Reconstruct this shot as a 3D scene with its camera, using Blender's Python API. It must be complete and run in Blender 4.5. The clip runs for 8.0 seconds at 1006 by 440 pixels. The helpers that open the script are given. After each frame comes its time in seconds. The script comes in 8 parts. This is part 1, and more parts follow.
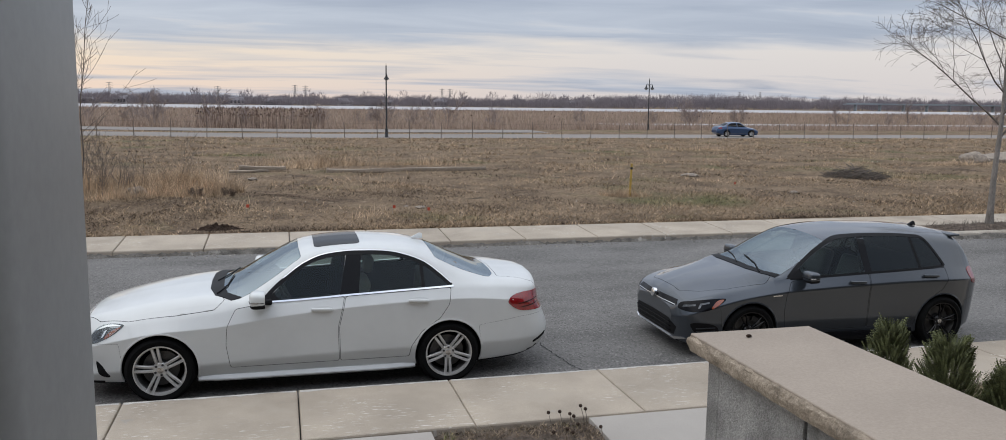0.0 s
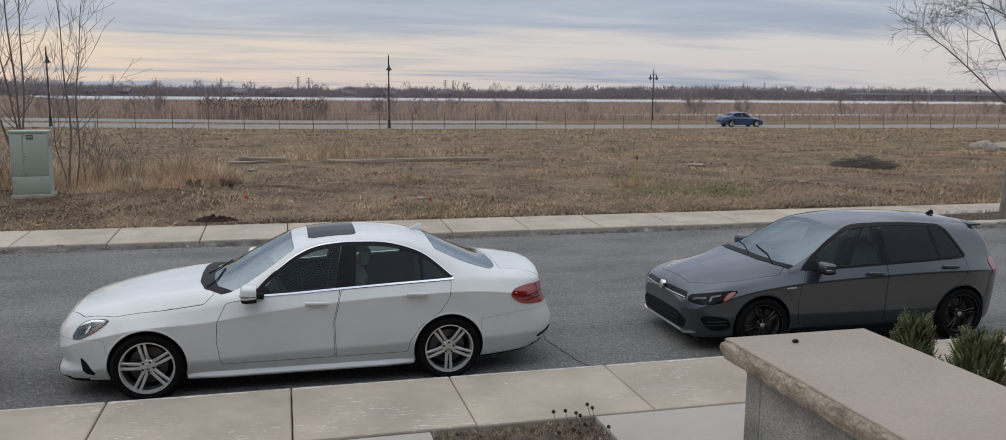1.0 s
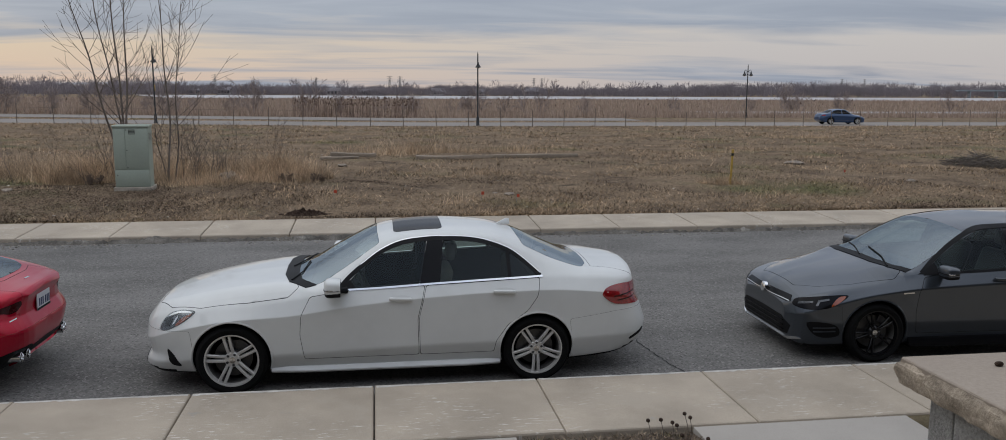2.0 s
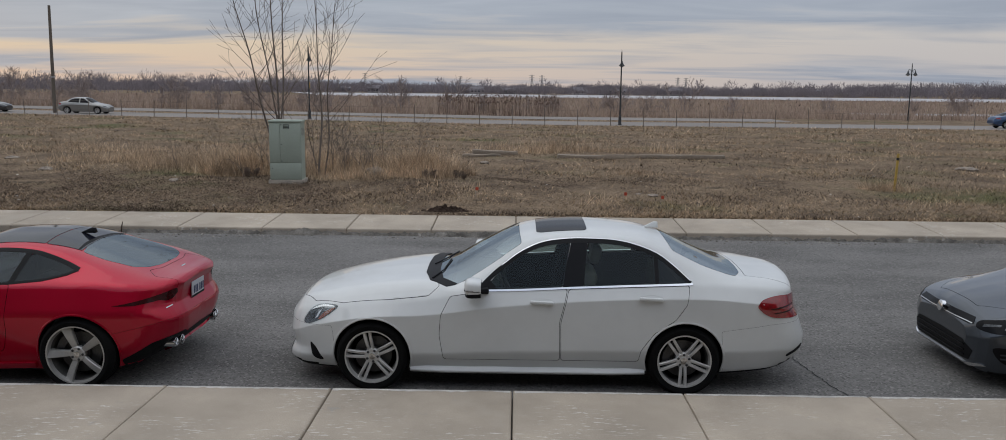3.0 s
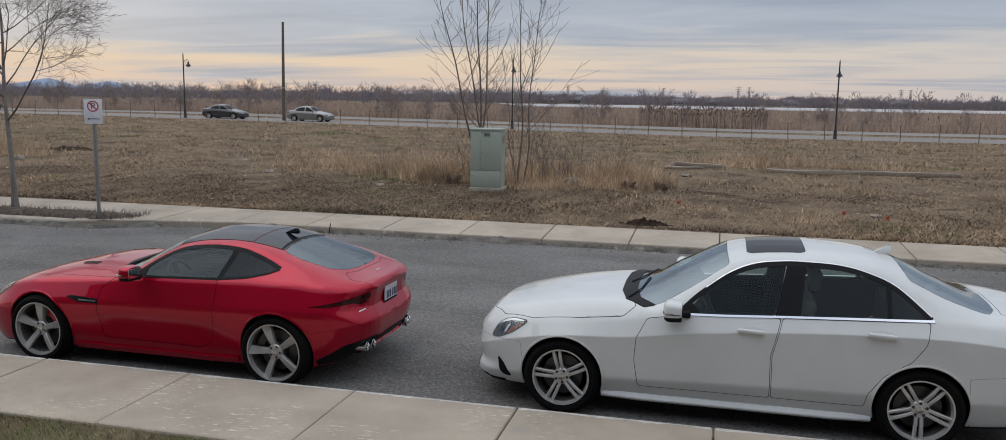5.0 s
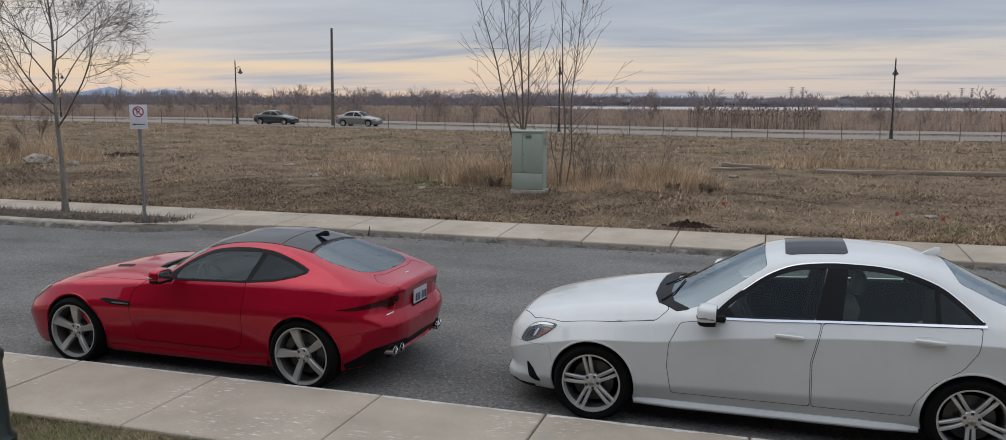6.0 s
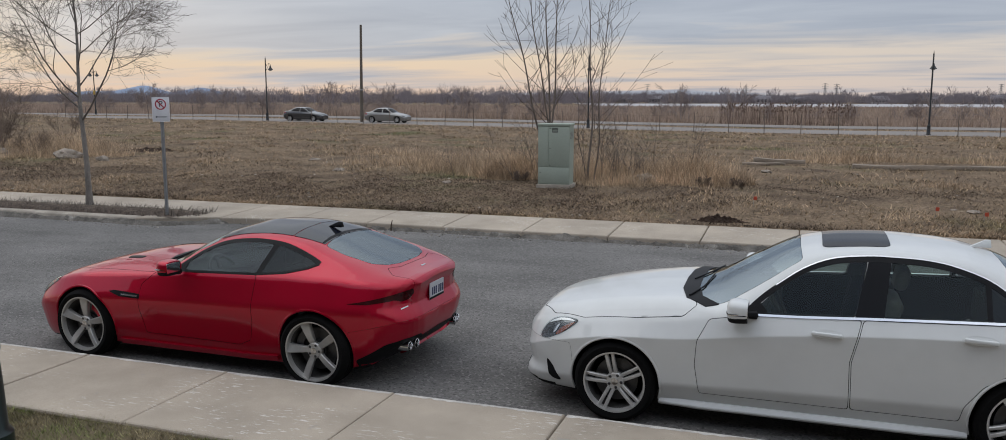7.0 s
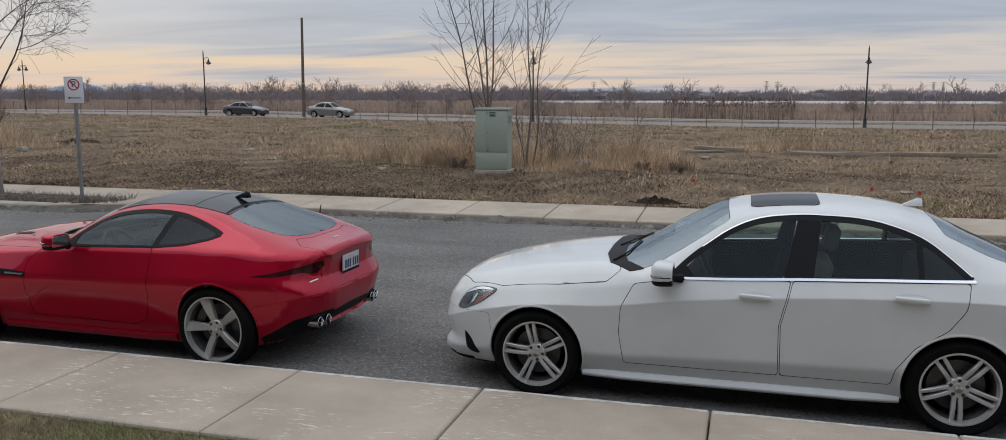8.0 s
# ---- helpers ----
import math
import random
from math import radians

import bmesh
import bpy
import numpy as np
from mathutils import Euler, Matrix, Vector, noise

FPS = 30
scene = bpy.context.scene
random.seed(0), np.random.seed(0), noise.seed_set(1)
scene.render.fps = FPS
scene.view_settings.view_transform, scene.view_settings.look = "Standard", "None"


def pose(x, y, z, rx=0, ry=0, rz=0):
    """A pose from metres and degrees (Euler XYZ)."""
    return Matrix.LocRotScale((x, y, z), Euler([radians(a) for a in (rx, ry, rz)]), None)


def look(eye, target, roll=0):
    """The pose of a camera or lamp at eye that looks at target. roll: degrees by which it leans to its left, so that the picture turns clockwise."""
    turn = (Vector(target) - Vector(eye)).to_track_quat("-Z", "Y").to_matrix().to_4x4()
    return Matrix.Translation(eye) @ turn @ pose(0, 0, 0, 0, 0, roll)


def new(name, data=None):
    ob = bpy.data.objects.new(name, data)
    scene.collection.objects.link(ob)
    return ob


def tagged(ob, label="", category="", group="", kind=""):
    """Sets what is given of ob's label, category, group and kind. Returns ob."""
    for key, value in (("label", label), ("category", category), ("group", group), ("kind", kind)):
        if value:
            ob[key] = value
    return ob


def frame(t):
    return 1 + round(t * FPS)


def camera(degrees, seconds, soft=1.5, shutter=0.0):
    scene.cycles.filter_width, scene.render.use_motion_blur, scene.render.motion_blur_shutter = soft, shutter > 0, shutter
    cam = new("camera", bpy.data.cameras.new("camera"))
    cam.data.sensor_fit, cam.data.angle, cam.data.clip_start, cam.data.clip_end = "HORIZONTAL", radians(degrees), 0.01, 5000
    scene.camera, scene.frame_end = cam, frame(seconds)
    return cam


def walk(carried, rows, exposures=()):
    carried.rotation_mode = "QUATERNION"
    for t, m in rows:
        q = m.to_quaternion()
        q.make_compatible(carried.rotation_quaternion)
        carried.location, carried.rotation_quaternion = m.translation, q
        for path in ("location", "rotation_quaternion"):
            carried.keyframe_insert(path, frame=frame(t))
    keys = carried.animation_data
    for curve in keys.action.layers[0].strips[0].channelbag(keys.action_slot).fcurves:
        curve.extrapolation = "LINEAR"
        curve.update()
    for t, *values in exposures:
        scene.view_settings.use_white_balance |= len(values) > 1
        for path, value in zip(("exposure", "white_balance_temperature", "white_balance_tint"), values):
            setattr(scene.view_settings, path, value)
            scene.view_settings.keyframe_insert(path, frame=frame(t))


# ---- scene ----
cam = camera(61.0, 8.0, 0.85)
PATH = [
    (0, (-1.306, -1.448, 2.991), (-0.806, 0.468, 2.714), 0.7),
    (0.5, (-1.243, -1.303, 2.966), (-0.751, 0.614, 2.678), 0.7),
    (1, (-1.195, -1.081, 2.918), (-0.704, 0.835, 2.621), 0.5),
    (2.5, (-1.141, -0.547, 2.81), (-1.015, 1.426, 2.505), 0.5),
    (3, (-1.191, -0.365, 2.797), (-1.22, 1.611, 2.49), 0.6),
    (3.5, (-1.129, -0.123, 2.726), (-1.325, 1.844, 2.42), 0.1),
    (4, (-1.119, 0.05, 2.734), (-1.541, 1.982, 2.432), 0.3),
    (4.5, (-1.186, 0.119, 2.718), (-1.638, 2.045, 2.426), 0.7),
    (5, (-1.257, 0.152, 2.731), (-1.741, 2.071, 2.445), 0.8),
    (6.5, (-1.084, 0.543, 2.651), (-1.72, 2.418, 2.371), -0.1),
    (7, (-1.15, 0.735, 2.577), (-1.81, 2.601, 2.292), -0.0),
    (7.5, (-1.09, 0.985, 2.377), (-1.78, 2.84, 2.089), -0.1),
    (8, (-1.027, 1.191, 2.247), (-1.572, 3.093, 1.957), 0.0),
]
walk(cam, [(t, look(e, g, r)) for t, e, g, r in PATH], ((0.0, 0.28), (0.5, 0.26), (1.0, 0.12), (2.5, -0.20), (3.5, -0.08), (5.0, 0.0), (8.0, 0.02)))

# ---- sky and light ----
SUN_AZ, SUN_EL = 300.0, 24.0


def make_world():
    w = bpy.data.worlds.new("sky")
    scene.world = w
    w.use_nodes = True
    nt = w.node_tree
    nt.nodes.clear()
    N, K = nt.nodes.new, nt.links.new

    def math_node(op, a, b=None, clamp=False):
        n = N("ShaderNodeMath")
        n.operation, n.use_clamp = op, clamp
        for i, v in enumerate((a, b)):
            if v is None:
                continue
            if isinstance(v, (int, float)):
                n.inputs[i].default_value = v
            else:
                K(v, n.inputs[i])
        return n.outputs[0]

    def ramp(fac, stops):
        n = N("ShaderNodeValToRGB")
        els = n.color_ramp.elements
        while len(els) < len(stops):
            els.new(0.5)
        for e, (p, c) in zip(els, stops):
            e.position, e.color = p, (*c, 1)
        K(fac, n.inputs[0])
        return n.outputs[0]

    def mix(fac, a, b):
        n = N("ShaderNodeMix")
        n.data_type = "RGBA"
        for s, v in ((n.inputs["Factor"], fac), (n.inputs[6], a), (n.inputs[7], b)):
            if isinstance(v, (int, float)):
                s.default_value = v
            elif isinstance(v, tuple):
                s.default_value = (*v, 1)
            else:
                K(v, s)
        return n.outputs[2]

    tc = N("ShaderNodeTexCoord")
    sep = N("ShaderNodeSeparateXYZ")
    K(tc.outputs["Generated"], sep.inputs[0])
    x, y, z = sep.outputs
    zc = math_node("MAXIMUM", z, 0.0)
    # clouds lie on a flat layer overhead, so they draw out into bands near the horizon
    den = math_node("ADD", zc, 0.07)
    comb = N("ShaderNodeCombineXYZ")
    K(math_node("DIVIDE", x, den), comb.inputs[0])
    K(math_node("DIVIDE", y, den), comb.inputs[1])

    def cloud(scale, stretch, detail, rough, dist, seed):
        m = N("ShaderNodeMapping")
        m.inputs["Location"].default_value = (seed, seed * 0.7, 0)
        m.inputs["Rotation"].default_value = (0, 0, 0.25)
        m.inputs["Scale"].default_value = (scale * stretch, scale, 1)
        K(comb.outputs[0], m.inputs[0])
        n = N("ShaderNodeTexNoise")
        n.inputs["Scale"].default_value = 1.0
        n.inputs["Detail"].default_value = detail
        n.inputs["Roughness"].default_value = rough
        n.inputs["Distortion"].default_value = dist
        K(m.outputs[0], n.inputs["Vector"])
        return n.outputs["Fac"]

    big = cloud(0.30, 0.55, 5, 0.52, 0.5, 3.1)
    fine = cloud(1.1, 0.45, 5, 0.55, 0.6, 8.4)
    cover = math_node("ADD", math_node("MULTIPLY", big, 0.74), math_node("MULTIPLY", fine, 0.26))
    # more breaks low down, fewer overhead
    low = math_node("MULTIPLY", math_node("SUBTRACT", 0.078, zc), 1.15, True)
    gap = ramp(math_node("ADD", cover, low), [(0.475, (0, 0, 0)), (0.60, (1, 1, 1))])
    left = math_node("MULTIPLY_ADD", x, -0.5)
    left.node.inputs[2].default_value = 0.5
    # light between the clouds: warm near the horizon, pale above
    warm = ramp(zc, [(0.0, (8.8, 6.5, 5.0)), (0.045, (9.0, 7.3, 5.4)), (0.10, (7.7, 6.9, 5.9)), (0.22, (6.2, 6.6, 7.1))])
    pale = ramp(zc, [(0.0, (6.2, 5.8, 5.8)), (0.06, (6.9, 6.6, 6.4)), (0.22, (5.9, 6.2, 6.7))])
    light = mix(ramp(left, [(0.30, (0, 0, 0)), (0.72, (1, 1, 1))]), pale, warm)
    grey = ramp(fine, [(0.30, (3.7, 4.2, 5.3)), (0.70, (5.3, 5.8, 6.8))])
    sky = N("ShaderNodeTexSky")
    sky.sky_type, sky.sun_disc = "NISHITA", False
    sky.sun_elevation, sky.sun_rotation = radians(SUN_EL), radians(SUN_AZ)
    sky.air_density, sky.dust_density = 1.0, 2.0
    veil = mix(0.15, grey, sky.outputs[0])
    # an overcast sky is brightest overhead
    lift = N("ShaderNodeMapRange")
    lift.inputs[1].default_value, lift.inputs[2].default_value = 0.22, 0.9
    lift.inputs[3].default_value, lift.inputs[4].default_value = 0.88, 2.15
    K(zc, lift.inputs[0])
    sc = N("ShaderNodeVectorMath")
    sc.operation = "SCALE"
    K(mix(gap, veil, light), sc.inputs[0])
    K(lift.outputs[0], sc.inputs["Scale"])
    col = sc.outputs[0]
    bg = N("ShaderNodeBackground")
    bg.inputs["Strength"].default_value = 0.10
    K(col, bg.inputs["Color"])
    out = N("ShaderNodeOutputWorld")
    K(bg.outputs[0], out.inputs[0])


make_world()
sun_data = bpy.data.lights.new("sun", "SUN")
sun_data.energy, sun_data.angle, sun_data.color = 0.5, radians(60), (1.0, 0.94, 0.86)
sun = new("sun", sun_data)
sun.matrix_world = look((-16, 3, 30), (0, 8, 0))
scene.view_settings.exposure = 0.0

# ---- materials ----
def mat(name, color, rough=0.7, metal=0.0, var=0.25, scale=6.0, fine=60.0, bump=0.0, bump_scale=None, coat=0.0,
        dark=None, island=0.0, random_ob=0.0, spec=0.5, stretch=(1, 1, 1), world=True, stain=None, stain_scale=0.6, stain_at=0.55, more=(), flakes=None, specks=None):
    """A surface with variation at two scales: broad patches and a fine grain."""
    m = bpy.data.materials.new(name)
    m.use_nodes = True
    nt = m.node_tree
    N, K = nt.nodes.new, nt.links.new
    p = nt.nodes["Principled BSDF"]
    p.inputs["Roughness"].default_value = rough
    p.inputs["Metallic"].default_value = metal
    p.inputs["Specular IOR Level"].default_value = spec
    p.inputs["Coat Weight"].default_value = coat
    p.inputs["Coat Roughness"].default_value = 0.015
    if world:
        src = N("ShaderNodeNewGeometry").outputs["Position"]
    else:
        src = N("ShaderNodeTexCoord").outputs["Object"]
    mp = N("ShaderNodeMapping")
    mp.inputs["Scale"].default_value = stretch
    K(src, mp.inputs[0])
    vec = mp.outputs[0]

    def noise_node(s, detail=4.0, rgh=0.55):
        n = N("ShaderNodeTexNoise")
        n.inputs["Scale"].default_value, n.inputs["Detail"].default_value, n.inputs["Roughness"].default_value = s, detail, rgh
        K(vec, n.inputs["Vector"])
        return n.outputs["Fac"]

    def mixc(fac, a, b, blend="MIX"):
        n = N("ShaderNodeMix")
        n.data_type, n.blend_type = "RGBA", blend
        for s, v in ((n.inputs["Factor"], fac), (n.inputs[6], a), (n.inputs[7], b)):
            if isinstance(v, (int, float)):
                s.default_value = v
            elif isinstance(v, tuple):
                s.default_value = (*v[:3], 1)
            else:
                K(v, s)
        return n.outputs[2]

    def stretch_range(fac, a, b):
        n = N("ShaderNodeMapRange")
        n.inputs[1].default_value, n.inputs[2].default_value = a, b
        K(fac, n.inputs[0])
        return n.outputs[0]

    low = dark if dark else tuple(c * (1 - var) for c in color)
    high = tuple(min(1, c * (1 + 0.6 * var)) for c in color)
    col = mixc(stretch_range(noise_node(scale), 0.3, 0.7), low, high)
    grain = noise_node(fine, 3.0, 0.6)
    g2 = N("ShaderNodeMapRange")
    g2.inputs[1].default_value, g2.inputs[2].default_value = 0.3, 0.7
    g2.inputs[3].default_value, g2.inputs[4].default_value = 1 - var * 0.8, 1 + var * 0.5
    K(grain, g2.inputs[0])
    sc = N("ShaderNodeVectorMath")
    sc.operation = "SCALE"
    K(col, sc.inputs[0])
    K(g2.outputs[0], sc.inputs["Scale"])
    col = sc.outputs[0]
    if stain:
        col = mixc(stretch_range(noise_node(stain_scale, 6.0, 0.65), stain_at, stain_at + 0.12), col, stain)
    for c2, s2, at2 in more:
        col = mixc(stretch_range(noise_node(s2, 6.0, 0.7), at2, at2 + 0.10), col, c2)
    if flakes:
        # thin pale scratches and scaling, gathered in patches
        m2 = N("ShaderNodeMapping")
        m2.inputs["Scale"].default_value = (9, 42, 1)
        m2.inputs["Rotation"].default_value = (0, 0, 0.12)
        K(src, m2.inputs[0])
        n2 = N("ShaderNodeTexNoise")
        n2.inputs["Scale"].default_value, n2.inputs["Detail"].default_value, n2.inputs["Roughness"].default_value = 1.0, 5.0, 0.7
        K(m2.outputs[0], n2.inputs["Vector"])
        both_n = N("ShaderNodeMath")
        both_n.operation = "MULTIPLY"
        K(stretch_range(n2.outputs["Fac"], 0.58, 0.64), both_n.inputs[0])
        K(stretch_range(noise_node(1.1, 4.0, 0.6), 0.50, 0.62), both_n.inputs[1])
        col = mixc(both_n.outputs[0], col, flakes)
    if specks:
        vo = N("ShaderNodeTexVoronoi")
        vo.inputs["Scale"].default_value = 55.0
        K(src, vo.inputs["Vector"])
        rr = N("ShaderNodeSeparateColor")
        K(vo.outputs["Color"], rr.inputs[0])
        col = mixc(stretch_range(rr.outputs[0], 0.80, 1.10), col, specks)
        col = mixc(stretch_range(rr.outputs[1], 0.72, 1.15), col, tuple(c * 0.3 for c in color))
    for amount, node, sock in ((island, "ShaderNodeNewGeometry", "Random Per Island"), (random_ob, "ShaderNodeObjectInfo", "Random")):
        if amount:
            r = N("ShaderNodeMapRange")
            r.inputs[3].default_value, r.inputs[4].default_value = 1 - amount, 1 + amount
            K(N(node).outputs[sock], r.inputs[0])
            s2 = N("ShaderNodeVectorMath")
            s2.operation = "SCALE"
            K(col, s2.inputs[0])
            K(r.outputs[0], s2.inputs["Scale"])
            col = s2.outputs[0]
    K(col, p.inputs["Base Color"])
    if bump:
        b = N("ShaderNodeBump")
        b.inputs["Strength"].default_value = 1.0
        b.inputs["Distance"].default_value = bump
        K(noise_node(bump_scale or fine, 5.0, 0.65), b.inputs["Height"])
        K(b.outputs[0], p.inputs["Normal"])
    return m


def glass_mat(name, tint, f0=0.05, edge=0.8):
    """A pane: see-through with a tint, and a mirror that grows towards grazing angles."""
    m = bpy.data.materials.new(name)
    m.use_nodes = True
    nt = m.node_tree
    nt.nodes.clear()
    N, K = nt.nodes.new, nt.links.new
    tr, gl, lw, mx, out = (N("ShaderNodeBsdfTransparent"), N("ShaderNodeBsdfGlossy"), N("ShaderNodeLayerWeight"),
                           N("ShaderNodeMixShader"), N("ShaderNodeOutputMaterial"))
    tr.inputs["Color"].default_value = (*tint, 1)
    gl.inputs["Roughness"].default_value = 0.012
    gl.inputs["Color"].default_value = (0.84, 0.94, 1.0, 1)
    lw.inputs["Blend"].default_value = 0.5
    pw, sc = N("ShaderNodeMath"), N("ShaderNodeMath")
    pw.operation, sc.operation = "POWER", "MULTIPLY_ADD"
    pw.inputs[1].default_value = 5.0
    sc.inputs[1].default_value, sc.inputs[2].default_value = edge - f0, f0
    K(lw.outputs["Facing"], pw.inputs[0])
    K(pw.outputs[0], sc.inputs[0])
    K(sc.outputs[0], mx.inputs[0])
    K(tr.outputs[0], mx.inputs[1])
    K(gl.outputs[0], mx.inputs[2])
    K(mx.outputs[0], out.inputs[0])
    return m


M = {}
M["asphalt"] = mat("asphalt", (0.186, 0.178, 0.168), 0.92, var=0.32, scale=0.9, fine=75, bump=0.02, bump_scale=70, stain=(0.198, 0.189, 0.178), stain_scale=0.35, spec=0.2, stretch=(0.45, 1, 1), more=(((0.215, 0.205, 0.192), 2.6, 0.66), ((0.158, 0.152, 0.145), 1.1, 0.67)), specks=(0.32, 0.305, 0.285))
M["crack"] = mat("road_crack", (0.03, 0.03, 0.03), 0.95, var=0.3)
M["concrete"] = mat("walk_concrete", (0.388, 0.330, 0.262), 0.9, var=0.2, scale=1.4, fine=120, bump=0.003, random_ob=0.05, stain=(0.365, 0.315, 0.255), stain_scale=0.9, spec=0.3, flakes=(0.62, 0.58, 0.53), more=(((0.30, 0.275, 0.24), 5.0, 0.64),))
M["concrete_worn"] = mat("worn_concrete", (0.53, 0.505, 0.465), 0.95, var=0.3, scale=5, fine=90, bump=0.01, bump_scale=30, spec=0.2)
M["kerb"] = mat("kerb_concrete", (0.40, 0.355, 0.295), 0.95, var=0.25, scale=3, fine=70, bump=0.015, bump_scale=25, random_ob=0.06, stain=(0.29, 0.265, 0.23), stain_scale=2.2, spec=0.2)
M["joint"] = mat("joint_filler", (0.10, 0.09, 0.08), 0.95, var=0.3)
M["path"] = mat("path_concrete", (0.36, 0.33, 0.295), 0.9, var=0.1, scale=1.2, fine=120, bump=0.002, spec=0.3)
M["field"] = mat("dry_field", (0.220, 0.160, 0.106), 1.0, var=0.6, scale=0.7, fine=14.0, bump=0.10, bump_scale=11, dark=(0.125, 0.091, 0.064), more=(((0.33, 0.255, 0.18), 3.2, 0.58), ((0.075, 0.060, 0.043), 0.7, 0.60), ((0.07, 0.056, 0.04), 4.6, 0.575)), stain=(0.118, 0.112, 0.055), stain_scale=0.16, stain_at=0.55, spec=0.1)
M["soil"] = mat("dark_soil", (0.075, 0.052, 0.040), 1.0, var=0.5, scale=10, fine=50, bump=0.05, bump_scale=20, spec=0.1)
M["mulch"] = mat("mulch", (0.16, 0.125, 0.10), 1.0, var=0.5, scale=8, fine=40, bump=0.06, bump_scale=25, spec=0.1)
M["lawn"] = mat("pale_lawn", (0.13, 0.105, 0.065), 1.0, var=0.4, scale=3, fine=60, bump=0.004, spec=0.1)
# whitish base colour for the river and the pool
M["water"] = mat("pale_water", (0.42, 0.395, 0.39), 0.45, var=0.12, scale=0.01, fine=0.05, stretch=(1, 6, 1))
M["far_road"] = mat("far_asphalt", (0.24, 0.216, 0.196), 0.95, var=0.12, scale=0.1, fine=3, spec=0.2)
M["paint_white"] = mat("white_car_paint", (0.62, 0.628, 0.612), 0.45, spec=0.12, var=0.03, scale=1.0, fine=4, coat=0.9, world=False)
M["paint_red"] = mat("red_car_paint", (0.42, 0.003, 0.024), 0.32, metal=0.5, spec=0.02, var=0.05, scale=1.0, fine=400, coat=0.8, world=False)
M["paint_grey"] = mat("grey_car_paint", (0.050, 0.058, 0.069), 0.30, metal=0.6, spec=0.2, var=0.08, scale=1.0, fine=500, coat=1.0, world=False)
M["black_plastic"] = mat("black_plastic", (0.008, 0.008, 0.009), 0.5, spec=0.12, var=0.2, world=False)
M["black_gloss"] = mat("black_gloss", (0.005, 0.005, 0.006), 0.12, spec=0.14, var=0.1, world=False)
M["under"] = mat("underbody", (0.004, 0.004, 0.004), 0.9, spec=0.05, var=0.3, world=False)
M["tyre"] = mat("tyre_rubber", (0.006, 0.006, 0.006), 0.85, spec=0.12, var=0.25, scale=8, fine=80, bump=0.002, world=False)
M["rim_silver"] = mat("silver_alloy", (0.56, 0.55, 0.53), 0.33, metal=0.45, var=0.08, scale=8, fine=60, world=False)
M["rim_grey"] = mat("grey_alloy", (0.45, 0.44, 0.42), 0.36, metal=0.45, var=0.08, scale=8, fine=60, world=False)
M["rim_black"] = mat("black_alloy", (0.005, 0.005, 0.006), 0.25, spec=0.2, var=0.1, coat=0.15, world=False)
# alloy darkened: the shade inside the wheel is put into this colour
M["barrel"] = mat("shaded_wheel_barrel", (0.10, 0.095, 0.09), 0.6, metal=0.2, var=0.3, scale=8, fine=60, world=False)
M["disc"] = mat("brake_disc", (0.10, 0.10, 0.10), 0.45, metal=0.8, var=0.2, world=False)
M["chrome"] = mat("chrome", (0.80, 0.80, 0.80), 0.09, metal=1.0, var=0.04, world=False)
M["satin"] = mat("satin_chrome", (0.62, 0.62, 0.62), 0.25, metal=1.0, var=0.05, world=False)
M["amber"] = mat("amber_lens", (0.27, 0.05, 0.010), 0.12, var=0.2, coat=1.0, world=False)
M["red_lens"] = mat("red_lens", (0.25, 0.004, 0.008), 0.1, var=0.25, scale=20, coat=1.0, world=False)
M["lamp_inner"] = mat("lamp_reflector", (0.13, 0.133, 0.138), 0.25, metal=0.5, var=0.5, scale=12, world=False)
M["lamp_dark"] = mat("lamp_housing", (0.03, 0.03, 0.032), 0.3, var=0.3, world=False)
M["glass"] = glass_mat("car_glass", (0.58, 0.66, 0.62), 0.022, 0.6)
M["glass_light"] = glass_mat("clear_car_glass", (0.60, 0.72, 0.70), 0.042, 0.8)
M["glass_tint"] = glass_mat("tinted_car_glass", (0.09, 0.10, 0.105), 0.025, 0.8)
M["glass_shield"] = glass_mat("windscreen_glass", (0.62, 0.70, 0.68), 0.30)
M["glass_clear"] = glass_mat("clear_lens", (0.88, 0.9, 0.9), 0.02, 0.5)
M["interior"] = mat("dark_interior", (0.014, 0.014, 0.015), 0.85, spec=0.15, var=0.2, world=False)
M["leather"] = mat("beige_leather", (0.17, 0.155, 0.135), 0.6, var=0.15, world=False)
M["leather_dark"] = mat("black_leather", (0.025, 0.025, 0.026), 0.55, var=0.2, world=False)
M["plate"] = mat("plate_white", (0.50, 0.50, 0.53), 0.4, var=0.05, world=False)
M["plate_ink"] = mat("plate_ink", (0.02, 0.03, 0.09), 0.5, var=0.1, world=False)
M["cabinet"] = mat("pale_green_paint", (0.325, 0.368, 0.305), 0.65, var=0.06, scale=2, fine=30, bump=0.001, stain=(0.31, 0.352, 0.29), stain_scale=3)
M["bark"] = mat("grey_bark", (0.15, 0.125, 0.105), 0.95, var=0.35, scale=9, fine=60, bump=0.01, stretch=(1, 1, 0.3))
M["bark_dark"] = mat("dark_bark", (0.17, 0.138, 0.115), 0.95, var=0.35, scale=9, fine=60, bump=0.008, stretch=(1, 1, 0.3))
M["bark_light"] = mat("pale_bark", (0.24, 0.215, 0.19), 0.95, var=0.35, scale=9, fine=60, bump=0.01, stretch=(1, 1, 0.3))
# twig colour paled and greyed to carry the haze over the far bank
M["twig_far"] = mat("hazed_far_twigs", (0.25, 0.222, 0.235), 1.0, var=0.25, scale=0.05, fine=2, island=0.3, spec=0.1)
M["reed"] = mat("dry_reed", (0.41, 0.312, 0.25), 1.0, var=0.2, scale=0.3, fine=4, island=0.22, spec=0.1)
